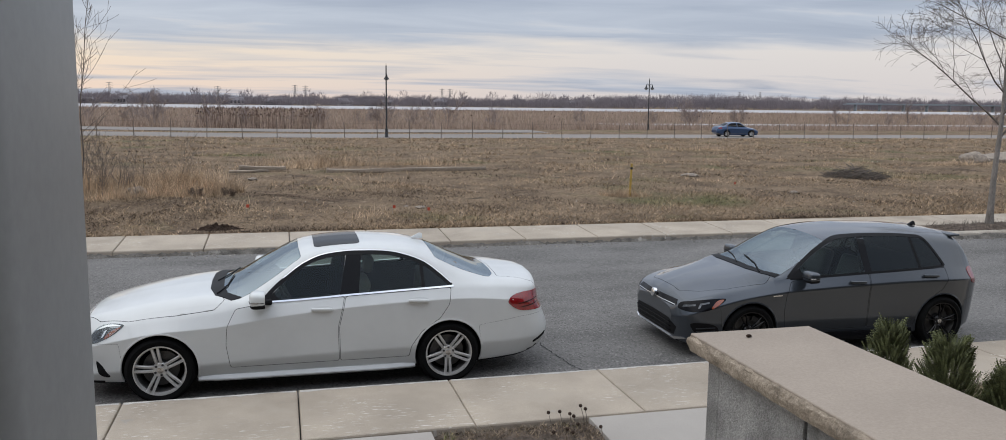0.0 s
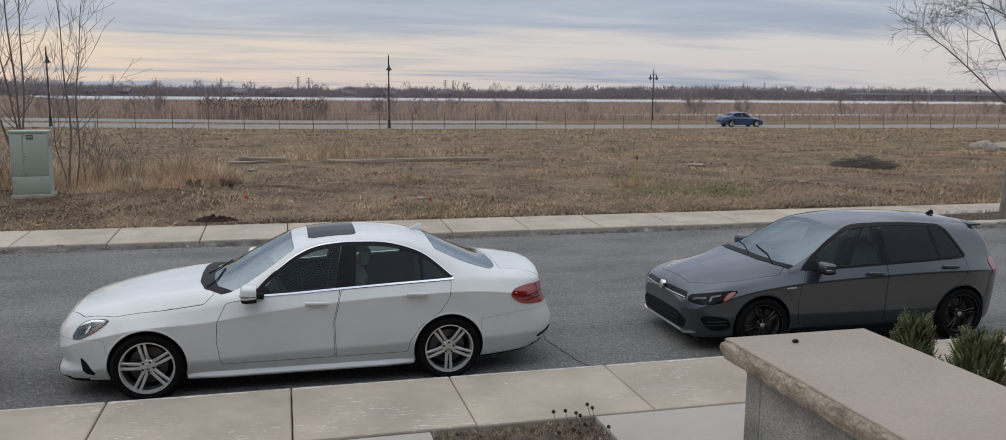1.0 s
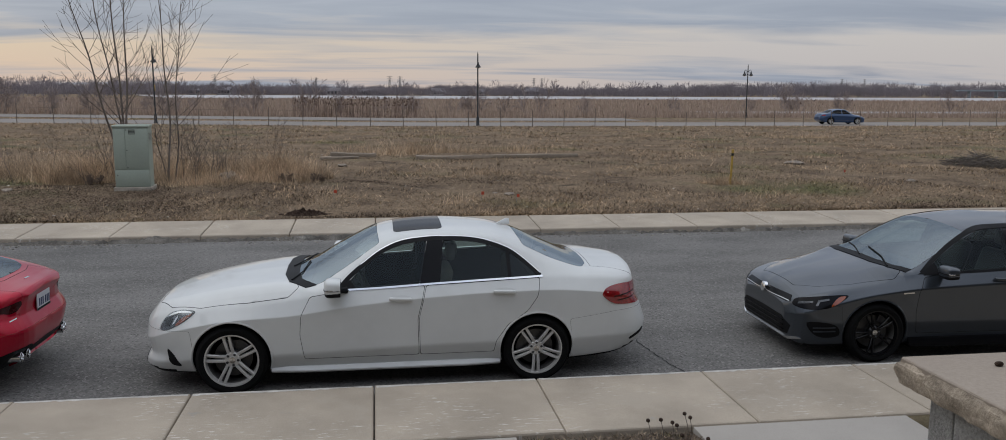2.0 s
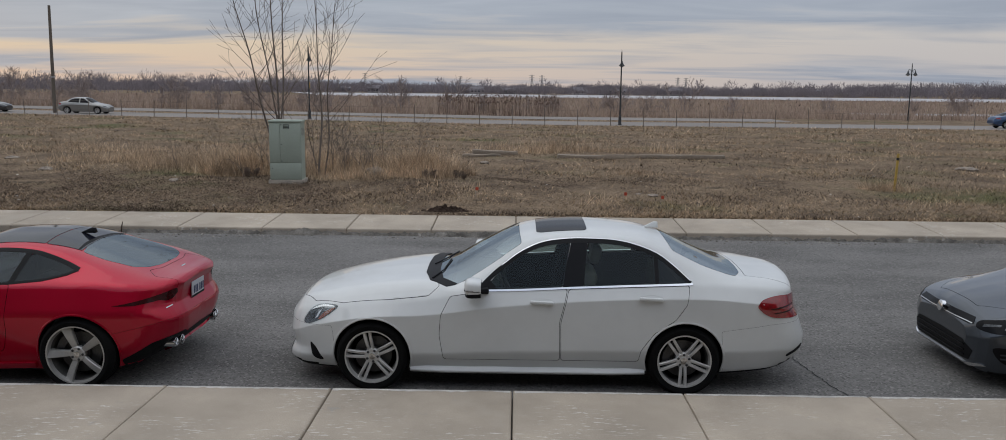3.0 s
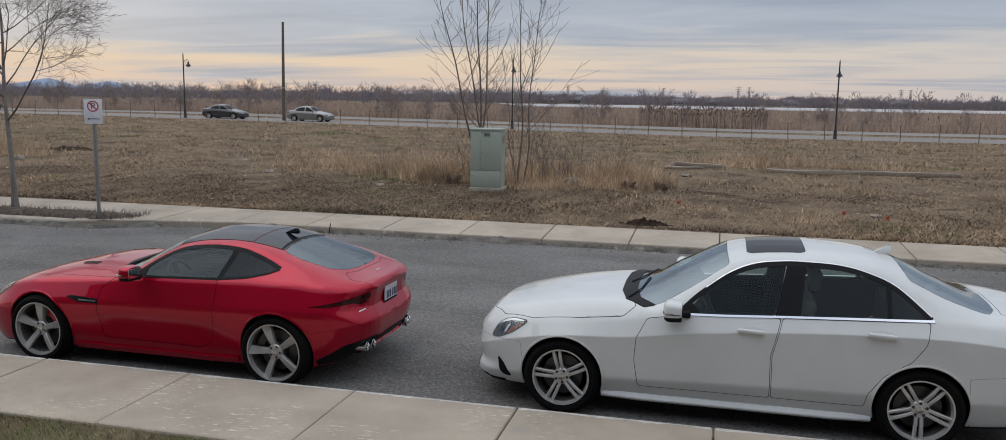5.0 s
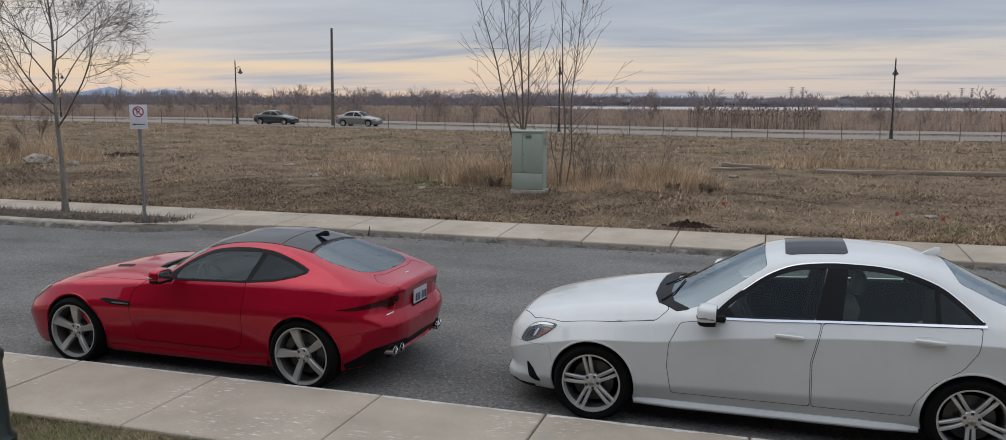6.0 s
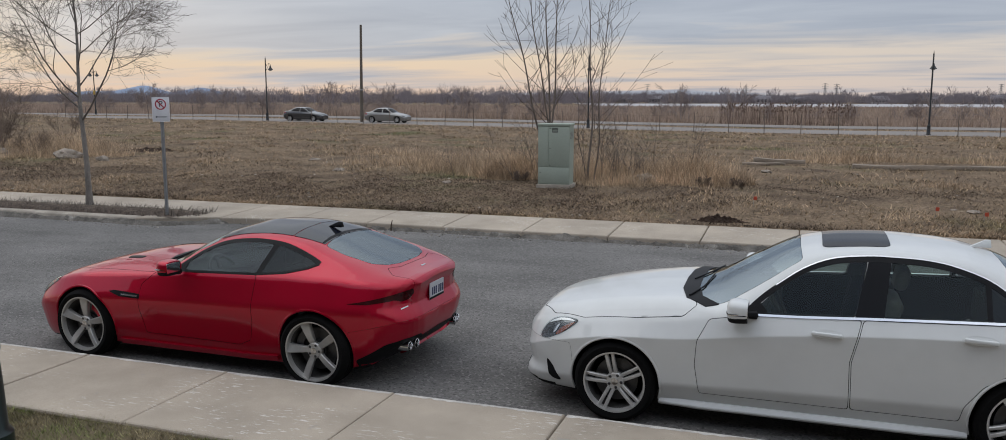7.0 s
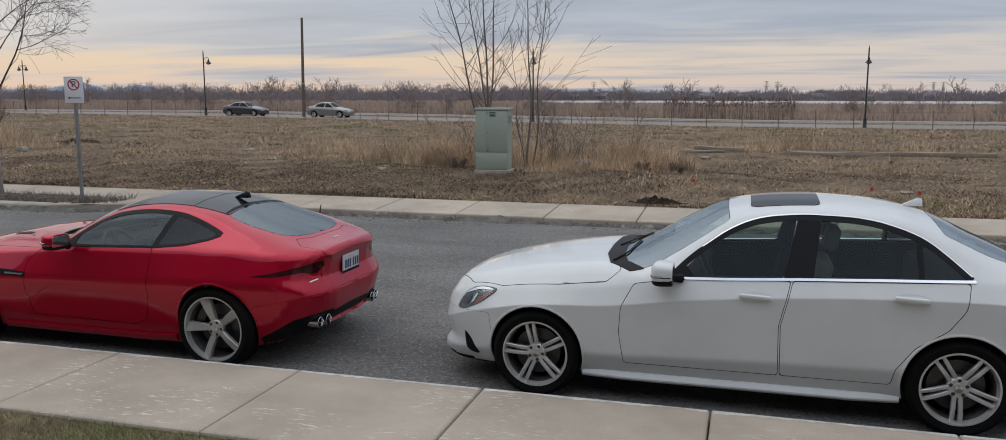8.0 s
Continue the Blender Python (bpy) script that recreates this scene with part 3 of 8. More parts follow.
def boolean(a, b, op):
    """a minus (or meets) b. Both are used up; a new bmesh comes back."""
    obs = []
    for bm in (a, b):
        bmesh.ops.triangulate(bm, faces=[f for f in bm.faces if len(f.verts) > 4])
        me = bpy.data.meshes.new("tmp")
        bm.to_mesh(me)
        bm.free()
        obs.append(new("tmp", me))
    md = obs[0].modifiers.new("cut", "BOOLEAN")
    md.object, md.operation, md.solver = obs[1], op, "EXACT"
    out = bmesh.new()
    least = 0.4 * len(obs[0].data.polygons) if op == "DIFFERENCE" else 1
    for own, holes, nudge in ((False, False, 0), (False, False, 1), (False, False, -2), (False, True, 3), (True, True, 0), (True, False, 1)):
        md.use_self, md.use_hole_tolerant = own, holes
        obs[1].location = (0.0007 * nudge, 0.0004 * nudge, 0.0005 * nudge)
        bpy.context.view_layer.update()
        dg = bpy.context.evaluated_depsgraph_get()
        dg.update()
        got = obs[0].evaluated_get(dg)
        out.clear()
        out.from_mesh(got.to_mesh())
        got.to_mesh_clear()
        if len(out.faces) >= least:
            break
    for ob in obs:
        me = ob.data
        bpy.data.objects.remove(ob)
        bpy.data.meshes.remove(me)
    bmesh.ops.dissolve_degenerate(out, dist=1e-5, edges=out.edges)
    return out


def half_to_whole(bm):
    """Mirrors a half at y = 0 and welds it."""
    for v in bm.verts:
        if abs(v.co.y) < 2e-3:
            v.co.y = 0.0
    dead = [f for f in bm.faces if all(abs(v.co.y) < 1e-4 for v in f.verts)]
    bmesh.ops.delete(bm, geom=dead, context="FACES")
    r = bmesh.ops.duplicate(bm, geom=bm.verts[:] + bm.edges[:] + bm.faces[:])["geom"]
    vs = [g for g in r if isinstance(g, bmesh.types.BMVert)]
    for v in vs:
        v.co.y = -v.co.y
    bmesh.ops.reverse_faces(bm, faces=[g for g in r if isinstance(g, bmesh.types.BMFace)])
    bmesh.ops.remove_doubles(bm, verts=[v for v in bm.verts if abs(v.co.y) < 1e-4], dist=2e-4)
    return bm


def mirrored(bm):
    b = bm.copy()
    for v in b.verts:
        v.co.y = -v.co.y
    bmesh.ops.reverse_faces(b, faces=b.faces)
    return b


def both(name, bm, material, parent, label="", angle=35, smooth=True, pane=False):
    """The same part on both flanks, each a mesh of its own."""
    m2 = mirrored(bm)
    obs = part(name, bm, material, parent, label, smooth, angle), part(name, m2, material, parent, label, smooth, angle)
    for o in obs:
        o.visible_shadow = not pane
    return obs


def on_skin(bvh, poly, view, off=0.004, step=0.06, skirt=0.006, ray=None):
    """A thin plate of the given outline, laid on the skin. view: side, top, front, rear, or an own ray from far off."""
    frames = {"side": ((1, 0, 0), (0, 0, 1), (0, -1, 0)), "top": ((1, 0, 0), (0, 1, 0), (0, 0, -1)),
              "front": ((0, 1, 0), (0, 0, 1), (1, 0, 0)), "rear": ((0, 1, 0), (0, 0, 1), (-1, 0, 0))}
    U, V, D = (Vector(a) for a in frames[view])
    bm = bmesh.new()
    bm.faces.new([bm.verts.new(U * a + V * b) for a, b in poly])
    for axis, k in ((U, 0), (V, 1)):
        lo, hi = min(p[k] for p in poly), max(p[k] for p in poly)
        n = int((hi - lo) / step)
        for i in range(1, n + 1):
            c = lo + (hi - lo) * i / (n + 1)
            bmesh.ops.bisect_plane(bm, geom=bm.verts[:] + bm.edges[:] + bm.faces[:], plane_co=axis * c, plane_no=axis)
    bmesh.ops.triangulate(bm, faces=[f for f in bm.faces if len(f.verts) > 4])
    D2 = Vector(ray).normalized() if ray else D
    normals = {}
    for v in bm.verts:
        o = v.co.copy()
        if abs(o.y) < 6e-4 and view != "side":
            o.y = 6e-4
        hit, nor, _, _ = bvh.ray_cast(o - D2 * 5, D2)
        if hit is None:
            hit, nor, _, _ = bvh.find_nearest(v.co - D * 1.0)
        normals[v] = nor
        v.co = hit + nor * off
    edges = [e for e in bm.edges if e.is_boundary] if skirt > 0 else []
    old = {v: normals[v] for e in edges for v in e.verts}
    near = {tuple(round(c, 6) for c in v.co): n for v, n in old.items()}
    r = bmesh.ops.extrude_edge_only(bm, edges=edges)["geom"] if edges else []
    for g in r:
        if isinstance(g, bmesh.types.BMVert):
            g.co -= near.get(tuple(round(c, 6) for c in g.co), -D) * (off + skirt)
    bm.normal_update()
    # faces look outwards, against the ray
    s = sum(f.normal.dot(D2) * f.calc_area() for f in bm.faces)
    if s > 0:
        bmesh.ops.reverse_faces(bm, faces=bm.faces)
    return bm


def strip(bvh, pts, view, width, off=0.004, closed=False):
    """A narrow band along a line on the skin."""
    P = [Vector(p) for p in pts]
    n = len(P)
    L, R = [], []
    for i in range(n):
        d = (P[(i + 1) % n if closed else min(i + 1, n - 1)] - P[(i - 1) % n if closed else max(i - 1, 0)]).normalized()
        q = Vector((-d.y, d.x)) * width / 2
        L.append(tuple(P[i] + q))
        R.append(tuple(P[i] - q))
    return on_skin(bvh, L + R[::-1], view, off, 0.08, 0.004)


def wheel_parts(kind, r_tyre, r_rim, width):
    """Bmeshes for one wheel lying flat, its face to +z: hub barrel, tyre, spokes, disc, cap."""
    hw = width / 2
    tyre = bmesh.new()
    prof = [(r_rim - 0.004, -hw + 0.015), (r_rim + 0.01, -hw), (r_tyre - 0.035, -hw - 0.004), (r_tyre - 0.008, -hw + 0.022), (r_tyre, -hw + 0.05)]
    for g in (-0.045, 0.0, 0.045):
        prof += [(r_tyre, g - 0.006), (r_tyre - 0.007, g - 0.005), (r_tyre - 0.007, g + 0.005), (r_tyre, g + 0.006)]
    prof += [(r_tyre, hw - 0.05), (r_tyre - 0.008, hw - 0.022), (r_tyre - 0.035, hw + 0.004), (r_rim + 0.012, hw), (r_rim - 0.002, hw - 0.008), (r_rim - 0.004, hw - 0.02)]
    lathe(tyre, prof, 64, None, True)
    barrel = bmesh.new()
    bp = [(r_rim - 0.03, -hw + 0.02), (r_rim - 0.028, 0.0), (r_rim - 0.024, hw - 0.045), (r_rim - 0.012, hw - 0.018), (r_rim - 0.012, hw - 0.006), (r_rim, hw - 0.004), (r_rim + 0.004, hw - 0.014), (r_rim, hw - 0.03), (r_rim - 0.012, -hw + 0.02)]
    n = 64
    rings = [[barrel.verts.new((r * math.cos(2 * math.pi * i / n), r * math.sin(2 * math.pi * i / n), z)) for i in range(n)] for r, z in bp]
    for k, (a, b) in enumerate(zip(rings, rings[1:] + rings[:1])):
        for i in range(n):
            # inner barrel faces get the alloy tone with shade painted in
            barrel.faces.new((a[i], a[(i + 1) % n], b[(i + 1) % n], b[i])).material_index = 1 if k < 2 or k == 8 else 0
    bmesh.ops.recalc_face_normals(barrel, faces=barrel.faces)

    def spoke(bm, ang, side0, side1, w0, w1, r0, r1, z0, z1, t=0.03, twist=0.0):
        """One spoke from the hub (r0) to the rim (r1); its middle line starts side0 off the axis and ends side1 off it."""
        rows = []
        steps = 6
        for k in range(steps + 1):
            f = k / steps
            rad, off, w = r0 + (r1 - r0) * f, side0 + (side1 - side0) * f, w0 + (w1 - w0) * f
            z = z0 + (z1 - z0) * f + 0.012 * math.sin(math.pi * f)
            tw = twist * f
            pts = []
            for a, b in ((-w / 2, -t), (-w / 2, -0.006), (-w / 2 + 0.005, 0), (w / 2 - 0.005, 0), (w / 2, -0.006), (w / 2, -t)):
                pts.append((rad, off + a, z + b + tw * a))
            ca, sa = math.cos(ang), math.sin(ang)
            rows.append([bm.verts.new((px * ca - py * sa, px * sa + py * ca, pz)) for px, py, pz in pts])
        for a, b in zip(rows, rows[1:]):
            for i in range(6):
                j = (i + 1) % 6
                bm.faces.new((a[i], a[j], b[j], b[i]))
        bm.faces.new(rows[0])
        bm.faces.new(rows[-1])

    sp = bmesh.new()
    zc = hw - 0.030
    for k in range(5):
        a = math.pi / 2 + 2 * math.pi * k / 5 + 0.1
        if kind == "twin":
            for sd in (1, -1):
                spoke(sp, a, sd * 0.018, sd * 0.026, 0.029, 0.027, 0.040, r_rim - 0.008, zc - 0.022, zc + 0.010, 0.03, sd * 0.25)
        elif kind == "blade":
            spoke(sp, a, 0.000, 0.010, 0.046, 0.080, 0.03, r_rim - 0.008, zc - 0.030, zc + 0.006, 0.038, 0.42)
        else:
            for q in (-0.14, 0.14):
                spoke(sp, a + q, 0.0, 0.0, 0.020, 0.014, 0.05, r_rim - 0.008, zc - 0.015, zc + 0.008, 0.025)
    lathe(sp, [(0.0, zc - 0.06), (0.072, zc - 0.06), (0.074, zc - 0.022), (0.064, zc - 0.012), (0.035, zc - 0.014), (0.034, zc - 0.010), (0.0, zc - 0.008)], 30)
    nuts = bmesh.new()
    lathe(nuts, [(0.0, zc - 0.03), (0.013, zc - 0.03), (0.013, zc - 0.012), (0.009, zc - 0.008), (0.0, zc - 0.008)], 8, Matrix.Translation((0.052, 0, 0)))
    bmesh.ops.recalc_face_normals(sp, faces=sp.faces)
    disc = bmesh.new()
    lathe(disc, [(0.0, -0.02), (r_rim * 0.70, -0.02), (r_rim * 0.70, 0.005), (r_rim * 0.36, 0.005), (r_rim * 0.34, 0.03), (0.0, 0.03)], 40)
    back = bmesh.new()
    lathe(back, [(0.0, -hw + 0.03), (r_rim - 0.02, -hw + 0.03), (r_rim - 0.02, -hw + 0.045), (0.0, -hw + 0.045)], 32)
    cap = bmesh.new()
    lathe(cap, [(0.0, zc - 0.012), (0.030, zc - 0.012), (0.028, zc - 0.004), (0.0, zc - 0.001)], 24)
    cal = bmesh.new()
    for k in range(8):
        a0, a1 = 0.1 + 0.12 * k, 0.1 + 0.12 * (k + 1)
        q = []
        for a in (a0, a1):
            for r in (r_rim * 0.52, r_rim * 0.78):
                for z in (-0.03, 0.04):
                    q.append(cal.verts.new((r * math.cos(a), r * math.sin(a), z)))
        for f in ((0, 1, 3, 2), (4, 6, 7, 5), (0, 4, 5, 1), (2, 3, 7, 6), (1, 5, 7, 3), (0, 2, 6, 4)):
            cal.faces.new([q[i] for i in f])
    bmesh.ops.remove_doubles(cal, verts=cal.verts, dist=1e-5)
    return tyre, barrel, sp, disc, back, cap, cal, nuts


def add_wheels(car, spec):
    tyre, barrel, sp, disc, back, cap, cal, nuts = wheel_parts(spec["rim_kind"], spec["r_tyre"], spec["r_rim"], spec["tyre_w"])
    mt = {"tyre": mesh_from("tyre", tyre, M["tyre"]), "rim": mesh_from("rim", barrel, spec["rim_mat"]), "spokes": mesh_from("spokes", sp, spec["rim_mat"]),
          "brake_disc": mesh_from("brake_disc", disc, M["disc"]), "hub_cap": mesh_from("hub_cap", cap, spec.get("cap_mat", M["satin"])),
          "brake_caliper": mesh_from("brake_caliper", cal, spec.get("caliper", M["lamp_dark"]), False)}
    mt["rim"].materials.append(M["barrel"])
    hubm = mesh_from("wheel", back, M["under"])
    nut = mesh_from("wheel_nut", nuts, M["lamp_dark"])
    rear_caliper = mt["brake_caliper"].copy()
    rear_caliper.materials[0] = M["lamp_dark"]
    for i, (x, side) in enumerate(((spec["fw"], -1), (spec["rw"], -1), (spec["fw"], 1), (spec["rw"], 1))):
        w = part("wheel", hubm, None, car, "")
        y = side * (spec["face"](x) - spec["tyre_w"] / 2)
        spin = radians(spec["spins"][i]) if "spins" in spec else (0.31 + 0.77 * i) % 6.28
        w.matrix_basis = Matrix.Translation((x, y, spec["r_tyre"])) @ Matrix.Rotation(radians(90) * (1 if side < 0 else -1), 4, "X") @ Matrix.Rotation(spin, 4, "Z")
        for k in range(0 if spec.get("simple") else 5):
            part("wheel_nut", nut, None, w).matrix_basis = Matrix.Rotation(math.pi / 2 + 0.1 + math.pi * (2 * k + 1) / 5, 4, "Z")
        for nm, me in mt.items():
            if nm == "brake_caliper" and i % 2:
                me = rear_caliper
            o = part(nm, me, None, w, "" if me is rear_caliper else spec.get("labels", {}).get(nm, ""))
            if nm == "brake_caliper":
                o.matrix_basis = Matrix.Rotation(-spin + (0.2 if i % 2 == 0 else 2.2), 4, "Z")


def fine_normals(ob):
    md = ob.modifiers.new("normals", "WEIGHTED_NORMAL")
    md.keep_sharp, md.weight = True, 60
    return ob


def cut_panel(body, poly, plane, lo, hi, gap=0.0045):
    """Takes a panel out of the body, leaving a fine gap all round. Returns (body, panel)."""
    keep = body.copy()
    panel = boolean(keep, prism(soften(inset_poly(poly, gap), 0.025), plane, lo, hi), "INTERSECT")
    body = boolean(body, prism(soften(poly, 0.025), plane, lo, hi), "DIFFERENCE")
    return body, panel


def skin_mesh(name, bm, paint, bvh, angle=44):
    """Paint on the outer skin, dark trim on every face that lies behind it."""
    me = mesh_from(name, bm, paint, True, angle)
    me.materials.append(M["interior"])
    for p in me.polygons:
        c = p.center
        _, _, _, d = bvh.find_nearest(Vector((c.x, abs(c.y), c.z)))
        if (d is not None and d > 0.004) or (c.z < 0.30 and p.normal.z < -0.6):
            p.material_index = 1
    return me


def mirror_cap(bm, x, y, z, lx, ly, lz):
    """A door mirror's rounded housing, fuller at the outside."""
    r = bmesh.ops.create_icosphere(bm, subdivisions=3, radius=1.0)["verts"]
    for v in r:
        a = v.co.copy()
        s = [math.copysign(abs(c) ** 0.62, c) for c in a]
        if s[0] > 0.5:
            s[0] = 0.5
        v.co = (x + s[0] * lx / 2, y + s[1] * ly / 2, z + s[2] * lz / 2 * (1 - 0.15 * s[0]))
    return bm


def seats(car, xs, y, z, leather, bench=None):
    for x in xs:
        for sd in (-1, 1):
            s = bmesh.new()
            box(s, x - 0.30, x + 0.25, sd * y - 0.25, sd * y + 0.25, z, z + 0.20, 0.06, 3)
            seat = part("seat", s, leather, car)
            b = bmesh.new()
            box(b, -0.07, 0.07, -0.24, 0.24, 0, 0.62, 0.06, 3)
            bmesh.ops.transform(b, verts=b.verts, matrix=Matrix.Translation((x + 0.24, sd * y, z + 0.12)) @ Matrix.Rotation(radians(18), 4, "Y"))
            part("backrest", b, leather, seat)
            h = bmesh.new()
            box(h, -0.05, 0.05, -0.13, 0.13, 0, 0.18, 0.045, 3)
            bmesh.ops.transform(h, verts=h.verts, matrix=Matrix.Translation((x + 0.45, sd * y, z + 0.76)) @ Matrix.Rotation(radians(12), 4, "Y"))
            part("headrest", h, leather, seat)
    if bench:
        x = bench
        b = bmesh.new()
        box(b, x - 0.45, x + 0.1, -0.62, 0.62, z, z + 0.2, 0.06, 3)
        seat = part("rear_bench", b, leather, car)
        b = bmesh.new()
        box(b, -0.07, 0.07, -0.60, 0.60, 0, 0.62, 0.06, 3)
        bmesh.ops.transform(b, verts=b.verts, matrix=Matrix.Translation((x + 0.1, 0, z + 0.12)) @ Matrix.Rotation(radians(24), 4, "Y"))
        part("backrest", b, leather, seat)
        for sd in (-1, 1):
            h = bmesh.new()
            box(h, -0.05, 0.05, -0.13, 0.13, 0, 0.16, 0.04, 3)
            bmesh.ops.transform(h, verts=h.verts, matrix=Matrix.Translation((x + 0.36, sd * 0.38, z + 0.70)) @ Matrix.Rotation(radians(15), 4, "Y"))
            part("headrest", h, leather, seat)


def wheel_ring(car, x, y, z, r=0.185):
    bm = bmesh.new()
    n = 40
    tube(bm, [(r * math.cos(2 * math.pi * i / n), r * math.sin(2 * math.pi * i / n), 0) for i in range(n + 1)], 0.016, 8)
    for a in (0.0, math.pi, 1.5 * math.pi):
        tube(bm, [(0, 0, -0.03), (r * math.cos(a), r * math.sin(a), 0)], [0.03, 0.016], 6)
    lathe(bm, [(0, -0.06), (0.06, -0.06), (0.07, -0.03), (0.05, -0.01), (0, -0.01)], 16)
    bmesh.ops.transform(bm, verts=bm.verts, matrix=Matrix.Translation((x, y, z)) @ Matrix.Rotation(radians(64), 4, "Y"))
    part("steering_wheel", bm, M["leather_dark"], car)


def build_car(name, spec, label, m):
    """A whole car: skin with wheel arches, doors, bonnet and boot lid cut free, a hollow cabin behind real panes."""
    car = thing(name, label, "car", m)
    shell = Shell(spec)
    outer = shell.build()
    bvh = BVHTree.FromBMesh(outer)
    body = outer
    paint = spec["paint"]
    if spec.get("simple"):
        body = half_to_whole(body)
        for v in body.verts:
            for xw in (spec["fw"], spec["rw"]):
                d = math.hypot(v.co.x - xw, v.co.z - spec["r_tyre"])
                if d < spec["arch"] and abs(v.co.y) > 0.55:
                    v.co.y = math.copysign(0.55, v.co.y)
        fine_normals(part("body", body, paint, car))
    else:
        for xw in (spec["fw"], spec["rw"]):
            body = boolean(body, drum(xw, spec["r_tyre"] + 0.005, spec["arch"], 0.50, 1.3), "DIFFERENCE")
        for poly in spec["side_glass"]:
            body = boolean(body, prism(soften(inset_poly(poly, -0.003), 0.03), "xz", 0.25, 1.3), "DIFFERENCE")
        for key in ("shield", "rear_glass"):
            z0 = spec[key + "_z"]
            body = boolean(body, prism(soften(inset_poly([(a, b if b > 0.001 else -0.08) for a, b in spec[key]], -0.002), 0.04), "xy", z0, 1.9), "DIFFERENCE")
        body = boolean(body, shell.cavity(), "DIFFERENCE")
        for nm, poly, plane, lo, hi, lab in spec["panels"]:
            body, pn = cut_panel(body, poly, plane, lo, hi, 0.002 if "bumper" in nm else 0.0045)
            if nm.startswith("door"):
                pm = mirrored(pn)
                a, b = part("door", skin_mesh("door", pn, paint, bvh), None, car, lab), part("door", skin_mesh("door", pm, paint, bvh), None, car, lab)
                for o, sd in ((a, 1), (b, -1)):
                    fine_normals(o)
                    if not spec["handles"]:
                        continue
                    hx, hz = spec["handles"][0 if nm == "door" else 1]
                    hit, nor, _, _ = bvh.ray_cast(Vector((hx, 3, hz)), Vector((0, -1, 0)))
                    hb = bmesh.new()
                    hl = spec.get("handle_len", 0.215)
                    box(hb, -hl / 2, hl / 2, -0.012, 0.012, -0.016, 0.016, 0.011, 3)
                    box(hb, -hl / 2 + 0.01, -hl / 2 + 0.035, -0.05, 0.0, -0.011, 0.011, 0.004, 1)
                    box(hb, hl / 2 - 0.035, hl / 2 - 0.01, -0.05, 0.0, -0.011, 0.011, 0.004, 1)
                    bmesh.ops.transform(hb, verts=hb.verts, matrix=Matrix.Translation((hx, hit.y + 0.03, hz)) @ Matrix.Rotation(radians(2.5), 4, "Y"))
                    if sd < 0:
                        h2 = mirrored(hb)
                        hb.free()
                        hb = h2
                    part("handle", hb, spec.get("handle_mat", paint), o, "door handle")
                    rc = on_skin(bvh, smooth_poly([(hx + 0.105 * math.cos(t) * 1.1, hz + 0.030 * math.sin(t)) for t in np.linspace(0, 2 * math.pi, 13)[:-1]], 2), "side", 0.0015, 0.1, 0.004)
                    if sd < 0:
                        r2 = mirrored(rc)
                        rc.free()
                        rc = r2
                    part("handle_recess", rc, spec.get("recess_mat", paint), o)
            else:
                fine_normals(part(nm, skin_mesh(nm, half_to_whole(pn), paint, bvh), None, car, lab))
        fine_normals(part("body", skin_mesh("body", half_to_whole(body), paint, bvh), None, car))
        # dark liner that closes the cabin and the arches from below
        x0, x1 = spec["cabin"]
        part("cabin_floor", box(bmesh.new(), x0 + 0.05, x1 - 0.05, -0.70, 0.70, 0.33, 0.40, 0.02), M["interior"], car)
        part("dashboard", box(bmesh.new(), x0 - 0.02, x0 + 0.50, -0.69, 0.69, 0.62, spec["dash_z"], 0.05), M["interior"], car)
        part("rear_shelf", box(bmesh.new(), x1 - 0.55, x1 - 0.02, -0.62, 0.62, 0.60, spec["shelf_z"], 0.03), M["interior"], car)
        seats(car, spec["seats"], 0.37, spec.get("seat_z", 0.38), spec["leather"], spec.get("bench"))
        wheel_ring(car, spec["helm"], -0.37, spec["helm_z"])
    # panes
    for i, poly in enumerate(spec["side_glass"]):
        both("window", on_skin(bvh, soften(poly, 0.03), "side", 0.0015 if not spec.get("simple") else 0.004, 0.10, 0.0), spec["glass"][i], car, "tinted side window", pane=True)
    for key, nm in (("shield", "windscreen"), ("rear_glass", "rear_window")):
        g = on_skin(bvh, soften(spec[key], 0.04), "top", 0.0015 if not spec.get("simple") else 0.004, 0.07, 0.0)
        part(nm, half_to_whole(g), spec[nm], car).visible_shadow = False
    return car, bvh

SLANT_F, SLANT_R = (0.8, -1, 0), (-0.8, -1, 0)


def flank(car, bvh, name, poly, material, label="", ray=None, off=0.004, parent=None, step=0.05):
    return both(name, on_skin(bvh, poly, "side", off, step, 0.006, ray), material, parent or car, label)


def middle(car, bvh, name, poly, view, material, label="", off=0.004, ray=None):
    """A part that lies across the middle of the car; poly is its half, y from 0."""
    return part(name, half_to_whole(on_skin(bvh, poly, view, off, 0.05, 0.006, ray)), material, car, label)


